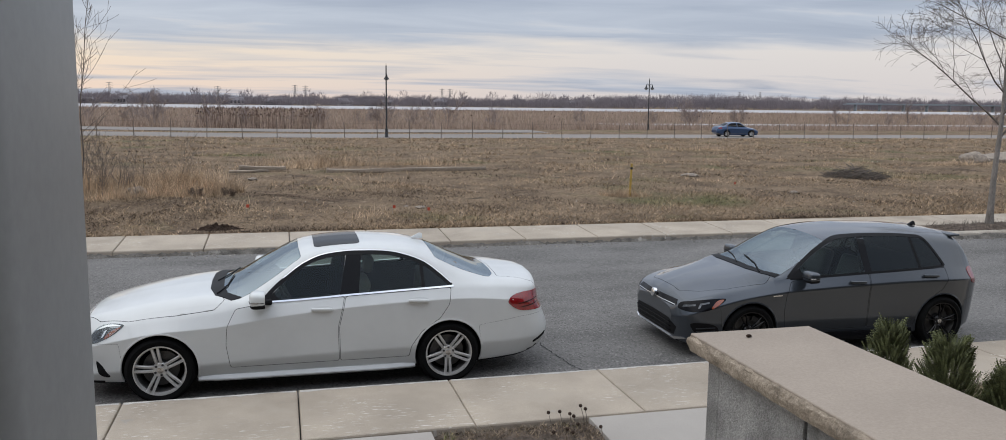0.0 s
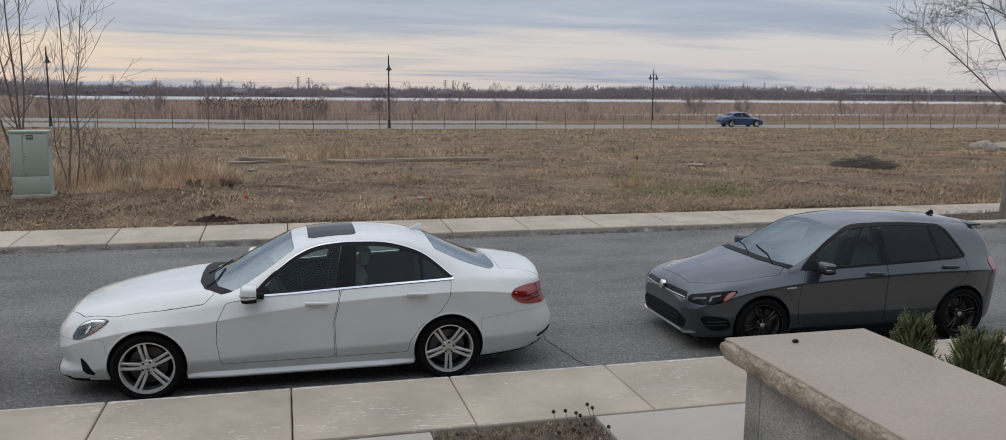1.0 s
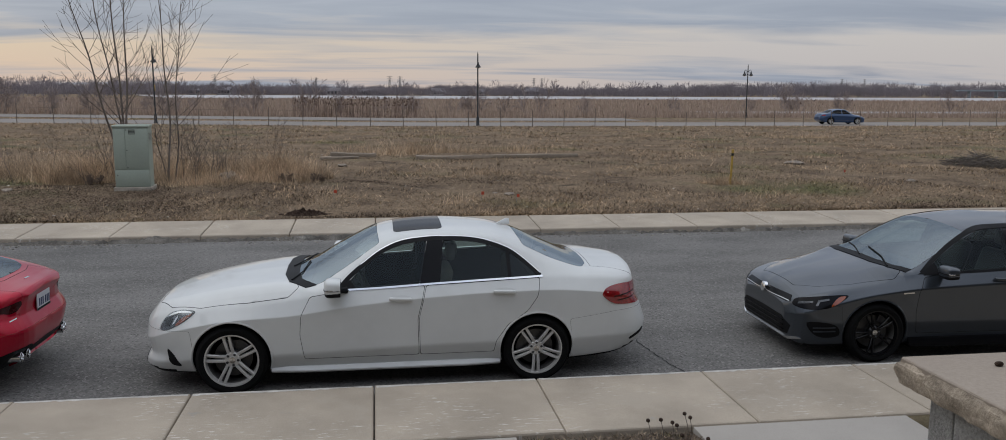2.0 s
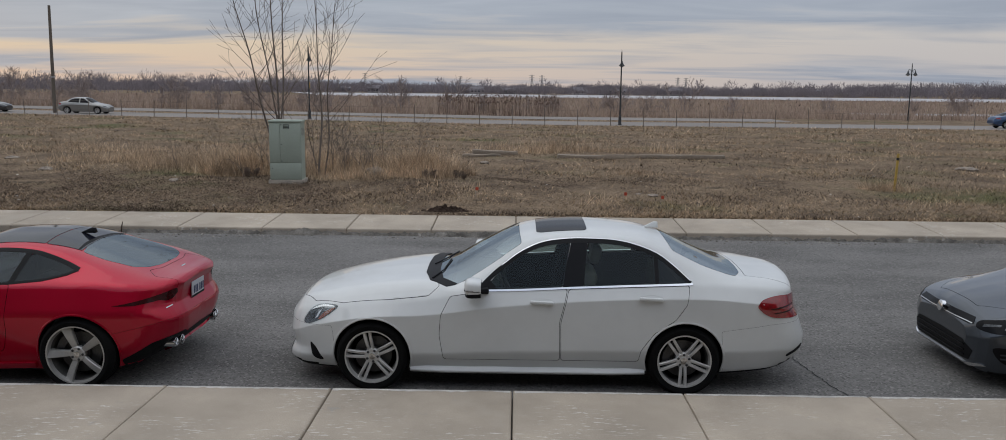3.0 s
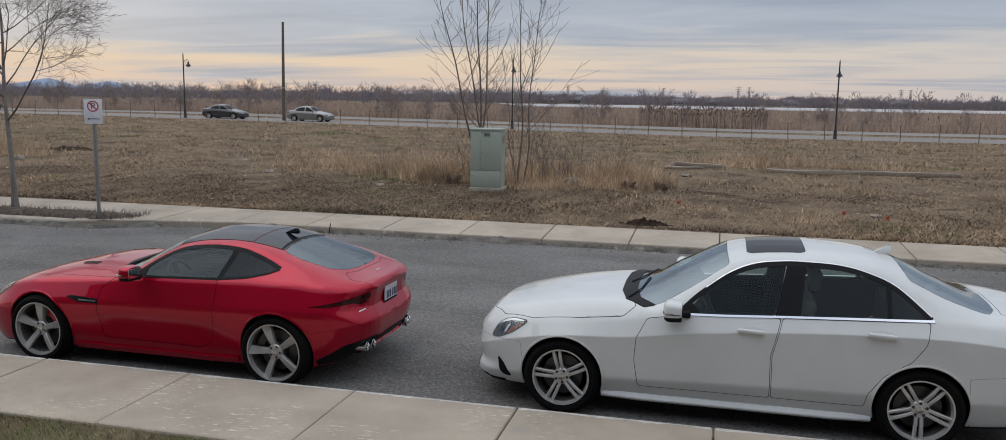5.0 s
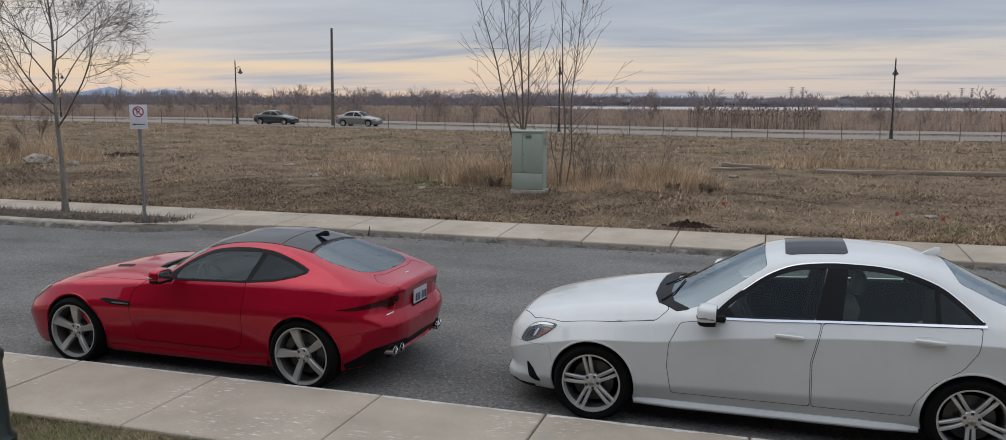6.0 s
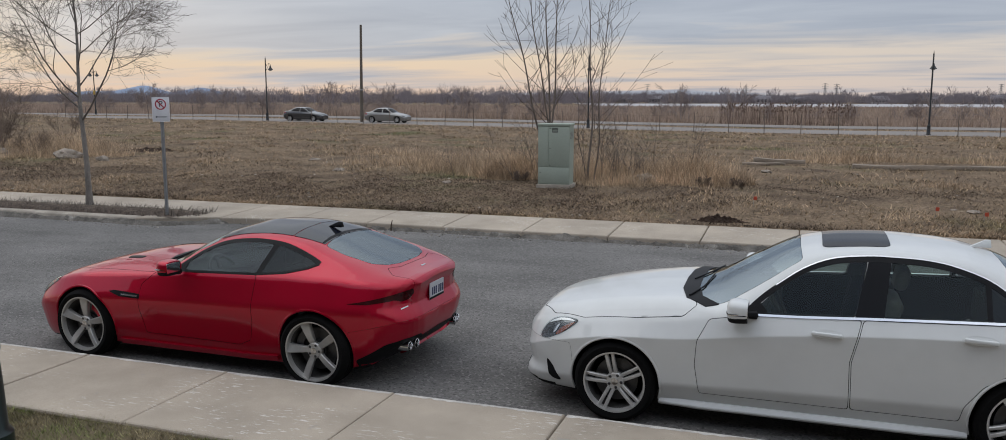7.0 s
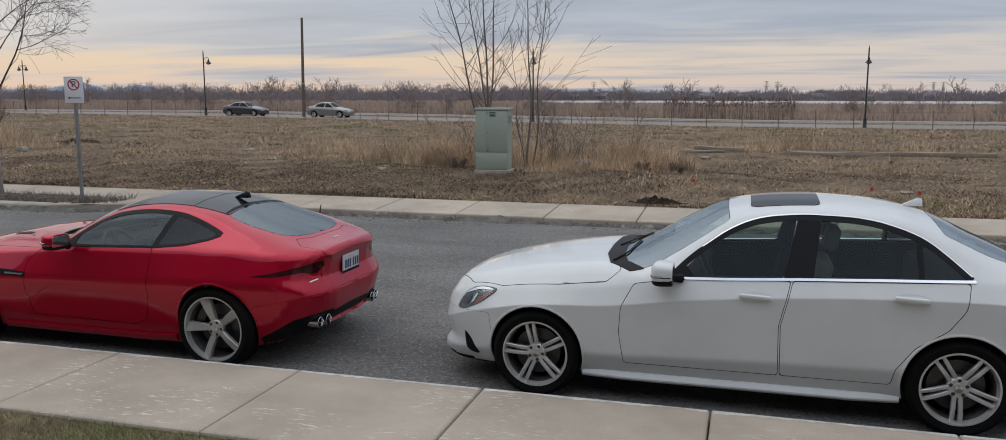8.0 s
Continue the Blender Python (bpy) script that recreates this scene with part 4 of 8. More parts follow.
def door_mirror(car, x, y, z, lx, ly, lz, paint, foot_y, foot_z, foot_x):
    cap = bmesh.new()
    mirror_cap(cap, x, y, z, lx, ly, lz)
    low = bmesh.new()
    mirror_cap(low, x + 0.002, y, z - lz * 0.30, lx * 0.97, ly * 0.97, lz * 0.52)
    slot = bmesh.new()
    mirror_cap(slot, x - 0.003, y, z - lz * 0.10, lx * 1.01, ly * 1.01, lz * 0.13)
    stem = bmesh.new()
    tube(stem, [(foot_x, foot_y, foot_z), (x + 0.02, y - ly * 0.35, z - lz * 0.35)], [0.035, 0.025], 8)
    pane = bmesh.new()
    box(pane, x + lx * 0.25, x + lx * 0.257, y - ly * 0.40, y + ly * 0.40, z - lz * 0.33, z + lz * 0.33, 0.002, 1)
    flash = bmesh.new()
    box(flash, x - lx * 0.42, x - lx * 0.05, y + ly * 0.32, y + ly * 0.50, z - lz * 0.12, z - lz * 0.02, 0.006, 2)
    for sd in (1, -1):
        obs = [b if sd > 0 else mirrored(b) for b in (cap, low, stem, pane, flash, slot)]
        c = part("door_mirror", obs[0].copy(), paint, car, "painted door mirror")
        part("mirror_base", obs[1].copy(), M["black_plastic"], c)
        part("mirror_stem", obs[2].copy(), M["black_plastic"], c)
        part("mirror_glass", obs[3].copy(), M["chrome"], c)
        part("turn_signal", obs[4].copy(), M["satin"], c)
        part("mirror_slot", obs[5].copy(), M["black_plastic"], c)
    for b in (cap, low, stem, pane, flash, slot):
        b.free()


def plate(car, x, z, tilt=0.0):
    bm = bmesh.new()
    box(bm, -0.006, 0.006, -0.155, 0.155, -0.078, 0.078, 0.004, 1)
    p = part("number_plate", bm, M["plate"], car, "white number plate")
    p.matrix_basis = Matrix.Translation((x, 0, z)) @ Matrix.Rotation(radians(tilt), 4, "Y")
    for i in range(6):
        b = bmesh.new()
        y = -0.115 + 0.042 * i + (0.02 if i > 2 else 0)
        box(b, 0.006, 0.0085, y, y + 0.024, -0.045, 0.03)
        part("plate_bar", b, M["plate_ink"], p)
    b = bmesh.new()
    box(b, 0.0055, 0.0085, -0.158, 0.158, -0.080, -0.060)
    part("plate_frame", b, M["black_plastic"], p)


def exhaust(car, x, y, z, r, length=0.14):
    bm = bmesh.new()
    n = 24
    m = Matrix.Translation((x, y, z)) @ Matrix.Rotation(radians(90), 4, "Y")
    lathe(bm, [(r * 0.9, -length), (r * 0.98, 0.0), (r, 0.012), (r * 0.93, 0.014), (r * 0.86, 0.0), (r * 0.80, -0.08), (0.0, -0.08)], n, m)
    part("exhaust_tip", bm, M["chrome"], car, "bright round exhaust tip")


def wiper(car, bvh, pts):
    bm = bmesh.new()
    line = []
    for x, y in pts:
        hit, nor, _, _ = bvh.ray_cast(Vector((x, abs(y), 3)), Vector((0, 0, -1)))
        line.append(Vector((hit.x, math.copysign(hit.y, y), hit.z)) + Vector((nor.x, nor.y * (1 if y > 0 else -1), nor.z)) * 0.011)
    tube(bm, line, [0.007] * len(line), 6)
    part("wiper", bm, M["black_plastic"], car)


def fin(car, bvh, x, material, length=0.15, high=0.06):
    hit, nor, _, _ = bvh.ray_cast(Vector((x, 0.001, 3)), Vector((0, 0, -1)))
    bm = bmesh.new()
    z = hit.z - 0.006
    P = [(0, 0.022, 0), (length, 0.03, 0), (0, -0.022, 0), (length, -0.03, 0), (length * 0.75, 0.006, high), (length * 0.98, 0.006, high * 0.92), (length * 0.75, -0.006, high), (length * 0.98, -0.006, high * 0.92)]
    v = [bm.verts.new((x + a, b, z + c)) for a, b, c in P]
    for q in ((0, 1, 5, 4), (3, 2, 6, 7), (0, 4, 6, 2), (1, 3, 7, 5), (4, 5, 7, 6), (0, 2, 3, 1)):
        bm.faces.new([v[i] for i in q])
    bmesh.ops.recalc_face_normals(bm, faces=bm.faces)
    bmesh.ops.bevel(bm, geom=bm.edges[:], offset=0.003, segments=2, profile=0.5, affect="EDGES")
    part("roof_antenna", bm, material, car)


def skirt(car, x0, x1, y, z0, z1, material, label=""):
    for sd in (1, -1):
        bm = bmesh.new()
        n = 14
        rows = []
        for i in range(n + 1):
            f = i / n
            x = x0 + (x1 - x0) * f
            e = min(1, min(f, 1 - f) * 7)
            yo = y * sd - sd * 0.03 * (1 - e)
            rows.append([bm.verts.new(p) for p in ((x, yo - sd * 0.10, z0), (x, yo - sd * 0.015, z0), (x, yo, z0 + 0.015), (x, yo, z0 + (z1 - z0) * 0.45), (x, yo - sd * 0.02, z1), (x, yo - sd * 0.10, z1))])
        for a, b in zip(rows, rows[1:]):
            for i in range(6):
                j = (i + 1) % 6
                bm.faces.new((a[i], a[j], b[j], b[i]))
        bm.faces.new(rows[0])
        bm.faces.new(rows[-1])
        bmesh.ops.recalc_face_normals(bm, faces=bm.faces)
        part("side_skirt", bm, material, car, label, angle=25)


def arch_lip(car, bvh, spec, material):
    """A rolled lip round each wheel opening."""
    for xw in (spec["fw"], spec["rw"]):
        R, zc = spec["arch"] + 0.004, spec["r_tyre"] + 0.005
        line = []
        for a in np.linspace(radians(-18), radians(198), 44):
            x, z = xw + R * math.cos(a), zc + R * math.sin(a)
            hit, nor, _, _ = bvh.ray_cast(Vector((x, 3, z)), Vector((0, -1, 0)))
            if hit is None or hit.y < 0.5:
                continue
            line.append((x, hit.y - 0.004, z))
        bm = bmesh.new()
        tube(bm, line, [0.011] * len(line), 6)
        both("arch_lip", bm, material, car)


def pairs(pts, k):
    return curve(*[(p[0], p[k]) for p in pts])


# --- white saloon ---
def white_saloon():
    rail = [(0, .35, .665), (.1, .46, .785), (.4, .61, .865), (1.0, .69, .975), (1.36, .72, 1.005), (1.58, .805, .965), (1.95, .725, 1.17), (2.32, .625, 1.385),
            (2.8, .605, 1.43), (3.3, .60, 1.40), (3.6, .625, 1.30), (3.9, .67, 1.165), (4.2, .70, 1.08), (4.45, .67, 1.06), (4.64, .60, 1.035), (4.75, .53, 1.01), (4.84, .42, .94)]
    spec = {
        "length": 4.84, "fw": 0.84, "rw": 3.714, "r_tyre": 0.33, "r_rim": 0.248, "tyre_w": 0.235, "arch": 0.362, "rim_kind": "twin", "rim_mat": M["rim_silver"],
        "face": lambda x: 0.905, "paint": M["paint_white"], "fold_r": 0.008, "tumble": 0.020, "low": 0.33, "low_r": 0.025, "tuck": 0.075,
        "zt": curve((0, .68), (.03, .755), (.10, .81), (.3, .875), (.6, .948), (1.0, 1.008), (1.33, 1.037), (1.43, 1.052), (1.85, 1.275), (2.2, 1.435), (2.5, 1.48), (2.8, 1.492),
                    (3.2, 1.472), (3.55, 1.405), (3.95, 1.23), (4.28, 1.105), (4.45, 1.09), (4.66, 1.083), (4.75, 1.07), (4.80, 1.04), (4.84, .98)),
        "zs": curve((0, .60), (.1, .69), (.3, .75), (.6, .797), (1.0, .847), (1.44, .895), (1.66, .93), (1.82, .95), (2.69, .995), (3.4, 1.03), (3.78, 1.04), (4.2, 1.025), (4.45, 1.005), (4.64, .98), (4.75, .955), (4.84, .90)),
        "ws": curve((0, .40), (.04, .50), (.12, .60), (.35, .735), (.6, .80), (1.0, .83), (1.6, .85), (2.7, .865), (3.6, .855), (4.2, .81), (4.5, .765), (4.65, .715), (4.75, .645), (4.81, .57), (4.84, .49)),
        "wm": curve((0, .47), (.04, .58), (.12, .69), (.3, .80), (.6, .895), (1.0, .918), (2.5, .927), (3.7, .925), (4.2, .90), (4.45, .865), (4.62, .81), (4.74, .74), (4.80, .67), (4.84, .58)),
        "zb": curve((0, .31), (.05, .21), (.2, .165), (.6, .18), (4.0, .18), (4.4, .20), (4.6, .215), (4.76, .235), (4.84, .29)),
        "fold": curve((0, .48), (.3, .60), (.84, .71), (1.31, .735), (1.98, .82), (2.55, .872), (3.3, .912), (3.8, .92), (4.4, .87), (4.7, .80), (4.84, .70)),
        "warp": lambda x, y, z: (float(np.interp(z, [.2, .3, .42, .52, .68, .8, .92, 1.02, 1.1], [-.10, .0, .05, .055, -.005, -.05, -.05, -.01, .0])) * float(smoothstep(4.45, 4.84, x))
                                 + float(np.interp(z, [.17, .24, .30, .36, .5, .62, .75], [-.02, -.05, -.02, .03, .0, .0, .03])) * float(smoothstep(.5, .0, x)), 0.0),
        "wr": pairs(rail, 1), "zr": pairs(rail, 2), "cabin": (1.55, 4.12), "dash_z": 0.965, "shelf_z": 1.0,
        "seats": (2.45,), "bench": 3.45, "helm": 2.05, "helm_z": 0.93, "leather": M["leather"],
        "side_glass": [[(1.86, .967), (2.04, 1.145), (2.23, 1.275), (2.42, 1.350), (2.662, 1.380), (2.588, 1.004)],
                       [(2.776, 1.010), (2.824, 1.382), (3.06, 1.374), (3.25, 1.338), (3.432, 1.280), (3.432, 1.036)],
                       [(3.464, 1.039), (3.464, 1.265), (3.59, 1.178), (3.725, 1.050)]],
        "glass": [M["glass"], M["glass"], M["glass_tint"]], "windscreen": M["glass_shield"], "rear_window": M["glass_rear_pale"],
        "shield": [(1.40, 0), (1.405, .35), (1.46, .60), (1.60, .74), (1.90, .69), (2.21, .59), (2.19, .3), (2.185, 0)], "shield_z": 0.985,
        "rear_glass": [(3.58, 0), (3.59, .35), (3.62, .575), (3.9, .62), (4.2, .655), (4.27, .5), (4.29, .25), (4.295, 0)], "rear_glass_z": 1.03,
        "panels": [
            ("door", [(1.56, .905), (1.475, .74), (1.462, .55), (1.50, .315), (2.572, .315), (2.563, .68), (2.635, .990), (1.84, .952)], "xz", 0.66, 1.3, "white front door"),
            ("door_rear", [(2.643, .990), (2.571, .68), (2.580, .315), (3.295, .315), (3.315, .43), (3.43, .59), (3.62, .72), (3.715, .86), (3.745, 1.035)], "xz", 0.66, 1.3, "white rear door"),
            ("bonnet", [(.125, -.02), (.13, .42), (.28, .64), (.56, .775), (1.0, .822), (1.36, .832), (1.46, .76), (1.36, .5), (1.30, -.02)], "xy", 0.60, 1.3, "smooth white bonnet"),
            ("boot_lid", [(4.325, -.02), (4.31, .45), (4.30, .60), (4.62, .615), (4.95, .56), (4.95, -.02)], "xy", 0.93, 1.3, "white boot lid with a raised lip"),
            ("front_bumper", [(-.1, .05), (-.1, .60), (.20, .60), (.47, .615), (.50, .36), (.5, .05)], "xz", -.02, 1.3, "white front bumper"),
            ("rear_bumper", [(5.0, .05), (5.0, .69), (4.50, .675), (4.04, .62), (4.10, .05)], "xz", -.02, 1.3, "white rear bumper"),
        ],
        "handles": [(2.40, .878), (3.385, .922)],
        "labels": {"tyre": "black road tyre", "spokes": "silver twin-spoke alloy"}, "spins": (5.3, 28.3, 40, 10),
    }
    car, bvh = build_car("saloon_car", spec, "white four-door saloon parked at the kerb, with silver alloy wheels", pose(-3.34, 8.09, 0.0))
    arch_lip(car, bvh, spec, M["paint_white"])
    # black pillar and rubber round the side windows, bright strip at the waist
    flank(car, bvh, "door_pillar", [(2.585, 1.003), (2.668, 1.378), (2.822, 1.38), (2.778, 1.012)], M["black_gloss"], "glossy black pillar", off=0.003)
    flank(car, bvh, "window_divider", [(3.43, 1.037), (3.43, 1.28), (3.466, 1.262), (3.466, 1.04)], M["black_plastic"], off=0.003)
    rim = [(1.82, .958), (1.90, 1.045), (2.03, 1.155), (2.22, 1.285), (2.42, 1.362), (2.66, 1.392), (2.84, 1.394), (3.06, 1.384), (3.26, 1.348), (3.46, 1.275), (3.60, 1.18), (3.75, 1.05)]
    both("window_rubber", strip(bvh, smooth_poly(rim, 4, False), "side", 0.038, 0.004), M["black_plastic"], car)
    flank(car, bvh, "mirror_triangle", [(1.80, .956), (1.90, .965), (1.99, .975), (1.93, 1.045), (1.90, 1.02)], M["black_plastic"], off=0.005)
    both("window_trim", strip(bvh, [(1.82, .957), (2.2, .972), (2.69, .999), (3.2, 1.022), (3.77, 1.042)], "side", 0.016, 0.008), M["chrome"], car, "bright waist strip")
    both("roof_trim", strip(bvh, smooth_poly([(a, b + 0.018) for a, b in rim[2:]], 4, False), "side", 0.007, 0.007), M["satin"], car)
    middle(car, bvh, "sunroof", soften([(2.35, 0), (2.35, .40), (2.39, .435), (2.79, .435), (2.83, .40), (2.83, 0)], 0.02), "top", M["black_gloss"], "dark glass sunroof")
    middle(car, bvh, "cowl", [(1.29, 0), (1.30, .40), (1.36, .66), (1.52, .775), (1.62, .74), (1.48, .60), (1.43, .35), (1.42, 0)], "top", M["black_plastic"], "black scuttle below the windscreen", 0.006)
    wiper(car, bvh, [(1.38, -.62), (1.47, -.40), (1.52, -.05)])
    wiper(car, bvh, [(1.36, -.10), (1.47, .12), (1.56, .48)])
    fin(car, bvh, 3.42, M["paint_white"])
    # lamps and grille
    hl = smooth_poly([(.75, .61), (.76, .68), (.83, .748), (.93, .778), (1.04, .787), (1.15, .777), (1.09, .71), (.98, .65), (.86, .607)], 4)
    flank(car, bvh, "headlamp", hl, M["lamp_inner"], "clear headlamp with amber corner", SLANT_F, 0.002)
    flank(car, bvh, "lamp_reflector", soften([(.80, .64), (.81, .68), (.865, .715), (.895, .715), (.88, .645)], .012), M["lamp_deep"], "", SLANT_F, 0.006)
    flank(car, bvh, "lamp_reflector", soften([(.915, .655), (.935, .722), (.965, .733), (.945, .668)], .008), M["satin"], "", SLANT_F, 0.006)
    flank(car, bvh, "lamp_strip", smooth_poly([(.80, .715), (.86, .752), (.95, .775), (1.05, .780), (1.12, .772), (1.04, .765), (.95, .757), (.87, .735)], 3), M["satin"], "", SLANT_F, 0.006)
    flank(car, bvh, "amber_marker", smooth_poly([(.96, .655), (1.01, .715), (1.125, .765), (1.07, .707), (1.0, .66)], 3), M["amber"], "", SLANT_F, 0.006)
    flank(car, bvh, "lamp_lens", hl, M["glass_clear"], "", SLANT_F, 0.012)
    middle(car, bvh, "grille", [(0, .40), (0, .655), (.28, .655), (.36, .60), (.33, .44), (.26, .40)], "front", M["black_plastic"], "dark grille")
    for z in (.46, .53, .60):
        middle(car, bvh, "grille_bar", [(0, z), (0, z + .018), (.33, z + .018), (.33, z)], "front", M["satin"], "", 0.012)
    middle(car, bvh, "air_intake", [(0, .22), (0, .32), (.42, .32), (.5, .26), (.46, .22)], "front", M["black_plastic"])
    flank(car, bvh, "side_intake", smooth_poly([(.86, .43), (.93, .38), (1.0, .29), (.98, .265), (.90, .28), (.86, .35)], 3), M["black_plastic"], "", SLANT_F)
    tl = smooth_poly([(3.66, .854), (3.73, .905), (3.90, .932), (4.11, .930), (4.36, .91), (4.36, .74), (4.15, .725), (3.92, .735), (3.80, .755), (3.71, .80)], 4)
    flank(car, bvh, "tail_lamp", tl, M["red_lens"], "red tail lamp", SLANT_R, 0.006)
    flank(car, bvh, "lamp_stripe", [(3.80, .828), (4.2, .848), (4.2, .838), (3.81, .818)], M["red_smoke"], "", SLANT_R, 0.010)
    flank(car, bvh, "lamp_stripe", [(3.84, .785), (4.2, .805), (4.2, .795), (3.86, .775)], M["red_smoke"], "", SLANT_R, 0.010)
    flank(car, bvh, "bumper_trim", smooth_poly([(4.10, .375), (4.29, .455), (4.30, .43), (4.13, .35)], 3), M["black_plastic"], "", SLANT_R, 0.005)
    skirt(car, 1.19, 3.36, 0.880, 0.180, 0.240, M["paint_white"], "white sculpted side skirt")
    door_mirror(car, 1.80, 1.00, 1.025, 0.20, 0.24, 0.155, M["paint_white"], 0.87, .965, 1.90)
    add_wheels(car, spec)
    exhaust(car, 4.70, .50, .27, .05)
    return car


# --- red coupe ---
def red_coupe():
    rail = [(0, .30, .53), (.12, .40, .635), (.4, .55, .785), (.87, .62, .895), (1.3, .63, .94), (1.58, .66, .950), (1.82, .79, .94), (2.15, .70, 1.115), (2.42, .615, 1.225),
            (2.85, .585, 1.275), (3.2, .58, 1.245), (3.5, .60, 1.165), (3.8, .63, 1.085), (4.05, .61, 1.015), (4.2, .56, .98), (4.33, .49, .955), (4.40, .40, .91)]
    spec = {
        "length": 4.40, "fw": 0.87, "rw": 3.53, "r_tyre": 0.345, "r_rim": 0.272, "tyre_w": 0.26, "arch": 0.372, "rim_kind": "blade", "rim_mat": M["rim_grey"],
        "face": lambda x: 0.915 if x < 2 else 0.945, "paint": M["paint_red"], "caliper": M["paint_red"], "fold_r": 0.05, "shoulder_r": 0.04, "tuck": 0.10, "tumble": 0.07, "low": 0.30, "low_r": 0.05,
        "zt": curve((0, .55), (.04, .62), (.12, .665), (.4, .80), (.8, .918), (1.2, .982), (1.55, .995), (1.68, 1.005), (2.0, 1.17), (2.30, 1.298), (2.62, 1.362), (2.95, 1.358),
                    (3.3, 1.285), (3.65, 1.18), (3.95, 1.085), (4.12, 1.02), (4.25, .992), (4.34, .982), (4.38, .96), (4.40, .93)),
        "zs": curve((0, .50), (.1, .60), (.3, .695), (.6, .80), (.87, .845), (1.3, .872), (1.7, .90), (2.0, .922), (2.9, .955), (3.3, .982), (3.6, .985), (4.0, .96), (4.2, .93), (4.33, .905), (4.40, .86)),
        "ws": curve((0, .40), (.05, .52), (.15, .635), (.3, .72), (.6, .79), (.9, .82), (1.3, .81), (1.8, .83), (2.5, .85), (3.0, .85), (3.5, .86), (3.9, .82), (4.1, .755), (4.22, .68), (4.30, .60), (4.35, .52), (4.38, .44), (4.40, .34)),
        "wm": curve((0, .45), (.05, .60), (.15, .745), (.3, .835), (.6, .91), (.87, .935), (1.4, .915), (2.2, .912), (2.9, .93), (3.5, .962), (3.85, .935), (4.05, .88), (4.2, .79), (4.28, .72), (4.33, .65), (4.365, .57), (4.385, .49), (4.40, .38)),
        "zb": curve((0, .20), (.05, .13), (.2, .115), (.6, .14), (3.7, .145), (4.0, .20), (4.2, .235), (4.32, .26), (4.40, .31)),
        "fold": curve((0, .42), (.3, .52), (.87, .64), (1.6, .66), (2.6, .68), (3.5, .72), (4.2, .70), (4.40, .64)),
        "warp": lambda x, y, z: (float(np.interp(z, [.2, .3, .40, .5, .60, .64, .74, .84, .92, .98], [-.26, -.18, -.08, -.05, -.035, -.05, -.105, -.09, -.05, -.03])) * float(smoothstep(3.95, 4.40, x)),
                                 -.016 * float(smoothstep(.18, .40, z) * (1 - smoothstep(.40, .66, z)) * smoothstep(1.35, 1.8, x) * (1 - smoothstep(2.7, 3.1, x)))),
        "wr": pairs(rail, 1), "zr": pairs(rail, 2), "cabin": (1.78, 3.85), "dash_z": 0.90, "shelf_z": 0.93,
        "seats": (2.55,), "seat_z": 0.25, "helm": 2.18, "helm_z": 0.86, "leather": M["leather_dark"],
        "side_glass": [[(1.99, .960), (2.12, 1.050), (2.28, 1.145), (2.46, 1.206), (2.75, 1.236), (2.970, 1.227), (2.893, .986)],
                       [(2.938, .989), (3.020, 1.219), (3.20, 1.182), (3.36, 1.130), (3.47, 1.092), (3.40, 1.064), (3.2, 1.020)]],
        "glass": [M["glass_light"], M["glass_tint"]], "windscreen": M["glass_shield"], "rear_window": M["glass_rear"],
        "shield": [(1.66, 0), (1.665, .30), (1.72, .55), (1.87, .715), (2.05, .675), (2.28, .575), (2.26, .3), (2.255, 0)], "shield_z": 0.945,
        "rear_glass": [(3.38, 0), (3.39, .30), (3.42, .47), (3.65, .505), (3.90, .48), (4.00, .37), (4.04, .2), (4.05, 0)], "rear_glass_z": 0.985,
        "panels": [
            ("door", [(1.74, .918), (1.60, .80), (1.575, .55), (1.61, .31), (2.70, .30), (2.83, .36), (2.885, .55), (2.910, .975), (2.4, .957), (2.0, .940)], "xz", 0.64, 1.3, "glossy red door"),
            ("bonnet", [(.30, -.02), (.34, .35), (.55, .60), (.9, .72), (1.4, .76), (1.72, .80), (1.84, .72), (1.70, .5), (1.62, -.02)], "xy", 0.55, 1.3, "long red bonnet"),
            ("rear_bumper", [(4.6, .05), (4.6, .64), (4.25, .615), (3.85, .54), (3.88, .05)], "xz", -.02, 1.3, "red rear bumper"),
            ("tailgate", [(4.085, -.02), (4.08, .26), (4.03, .43), (4.13, .53), (4.24, .48), (4.5, .42), (4.5, -.02)], "xy", 0.73, 1.3, "red tailgate"),
        ],
        "handles": [],
        "labels": {"tyre": "black low-profile tyre", "spokes": "grey five-spoke alloy", "brake_caliper": "red brake caliper"},
        "spins": (-11.7, 9.3, 20, 50),
    }
    car, bvh = build_car("coupe_car", spec, "glossy red two-door coupe parked at the kerb, with a black roof", pose(-8.705, 8.04, 0.0, 0, 0, -0.6))
    arch_lip(car, bvh, spec, M["paint_red"])
    rim = [(1.965, .948), (2.11, 1.054), (2.27, 1.152), (2.45, 1.216), (2.75, 1.247), (3.02, 1.233), (3.21, 1.192), (3.37, 1.140), (3.495, 1.092)]
    both("window_rubber", strip(bvh, smooth_poly(rim, 4, False), "side", 0.030, 0.004), M["black_plastic"], car)
    both("window_rubber", strip(bvh, [(1.97, .952), (2.4, .963), (2.9, .980), (3.2, 1.012), (3.41, 1.058), (3.495, 1.090)], "side", 0.018, 0.004), M["black_plastic"], car)
    flank(car, bvh, "door_pillar", [(2.888, .978), (2.967, 1.236), (3.025, 1.226), (2.943, .982)], M["black_plastic"], off=0.003)
    flank(car, bvh, "mirror_triangle", [(1.97, .950), (2.09, .957), (2.11, 1.04), (2.04, .995)], M["black_plastic"], off=0.005)
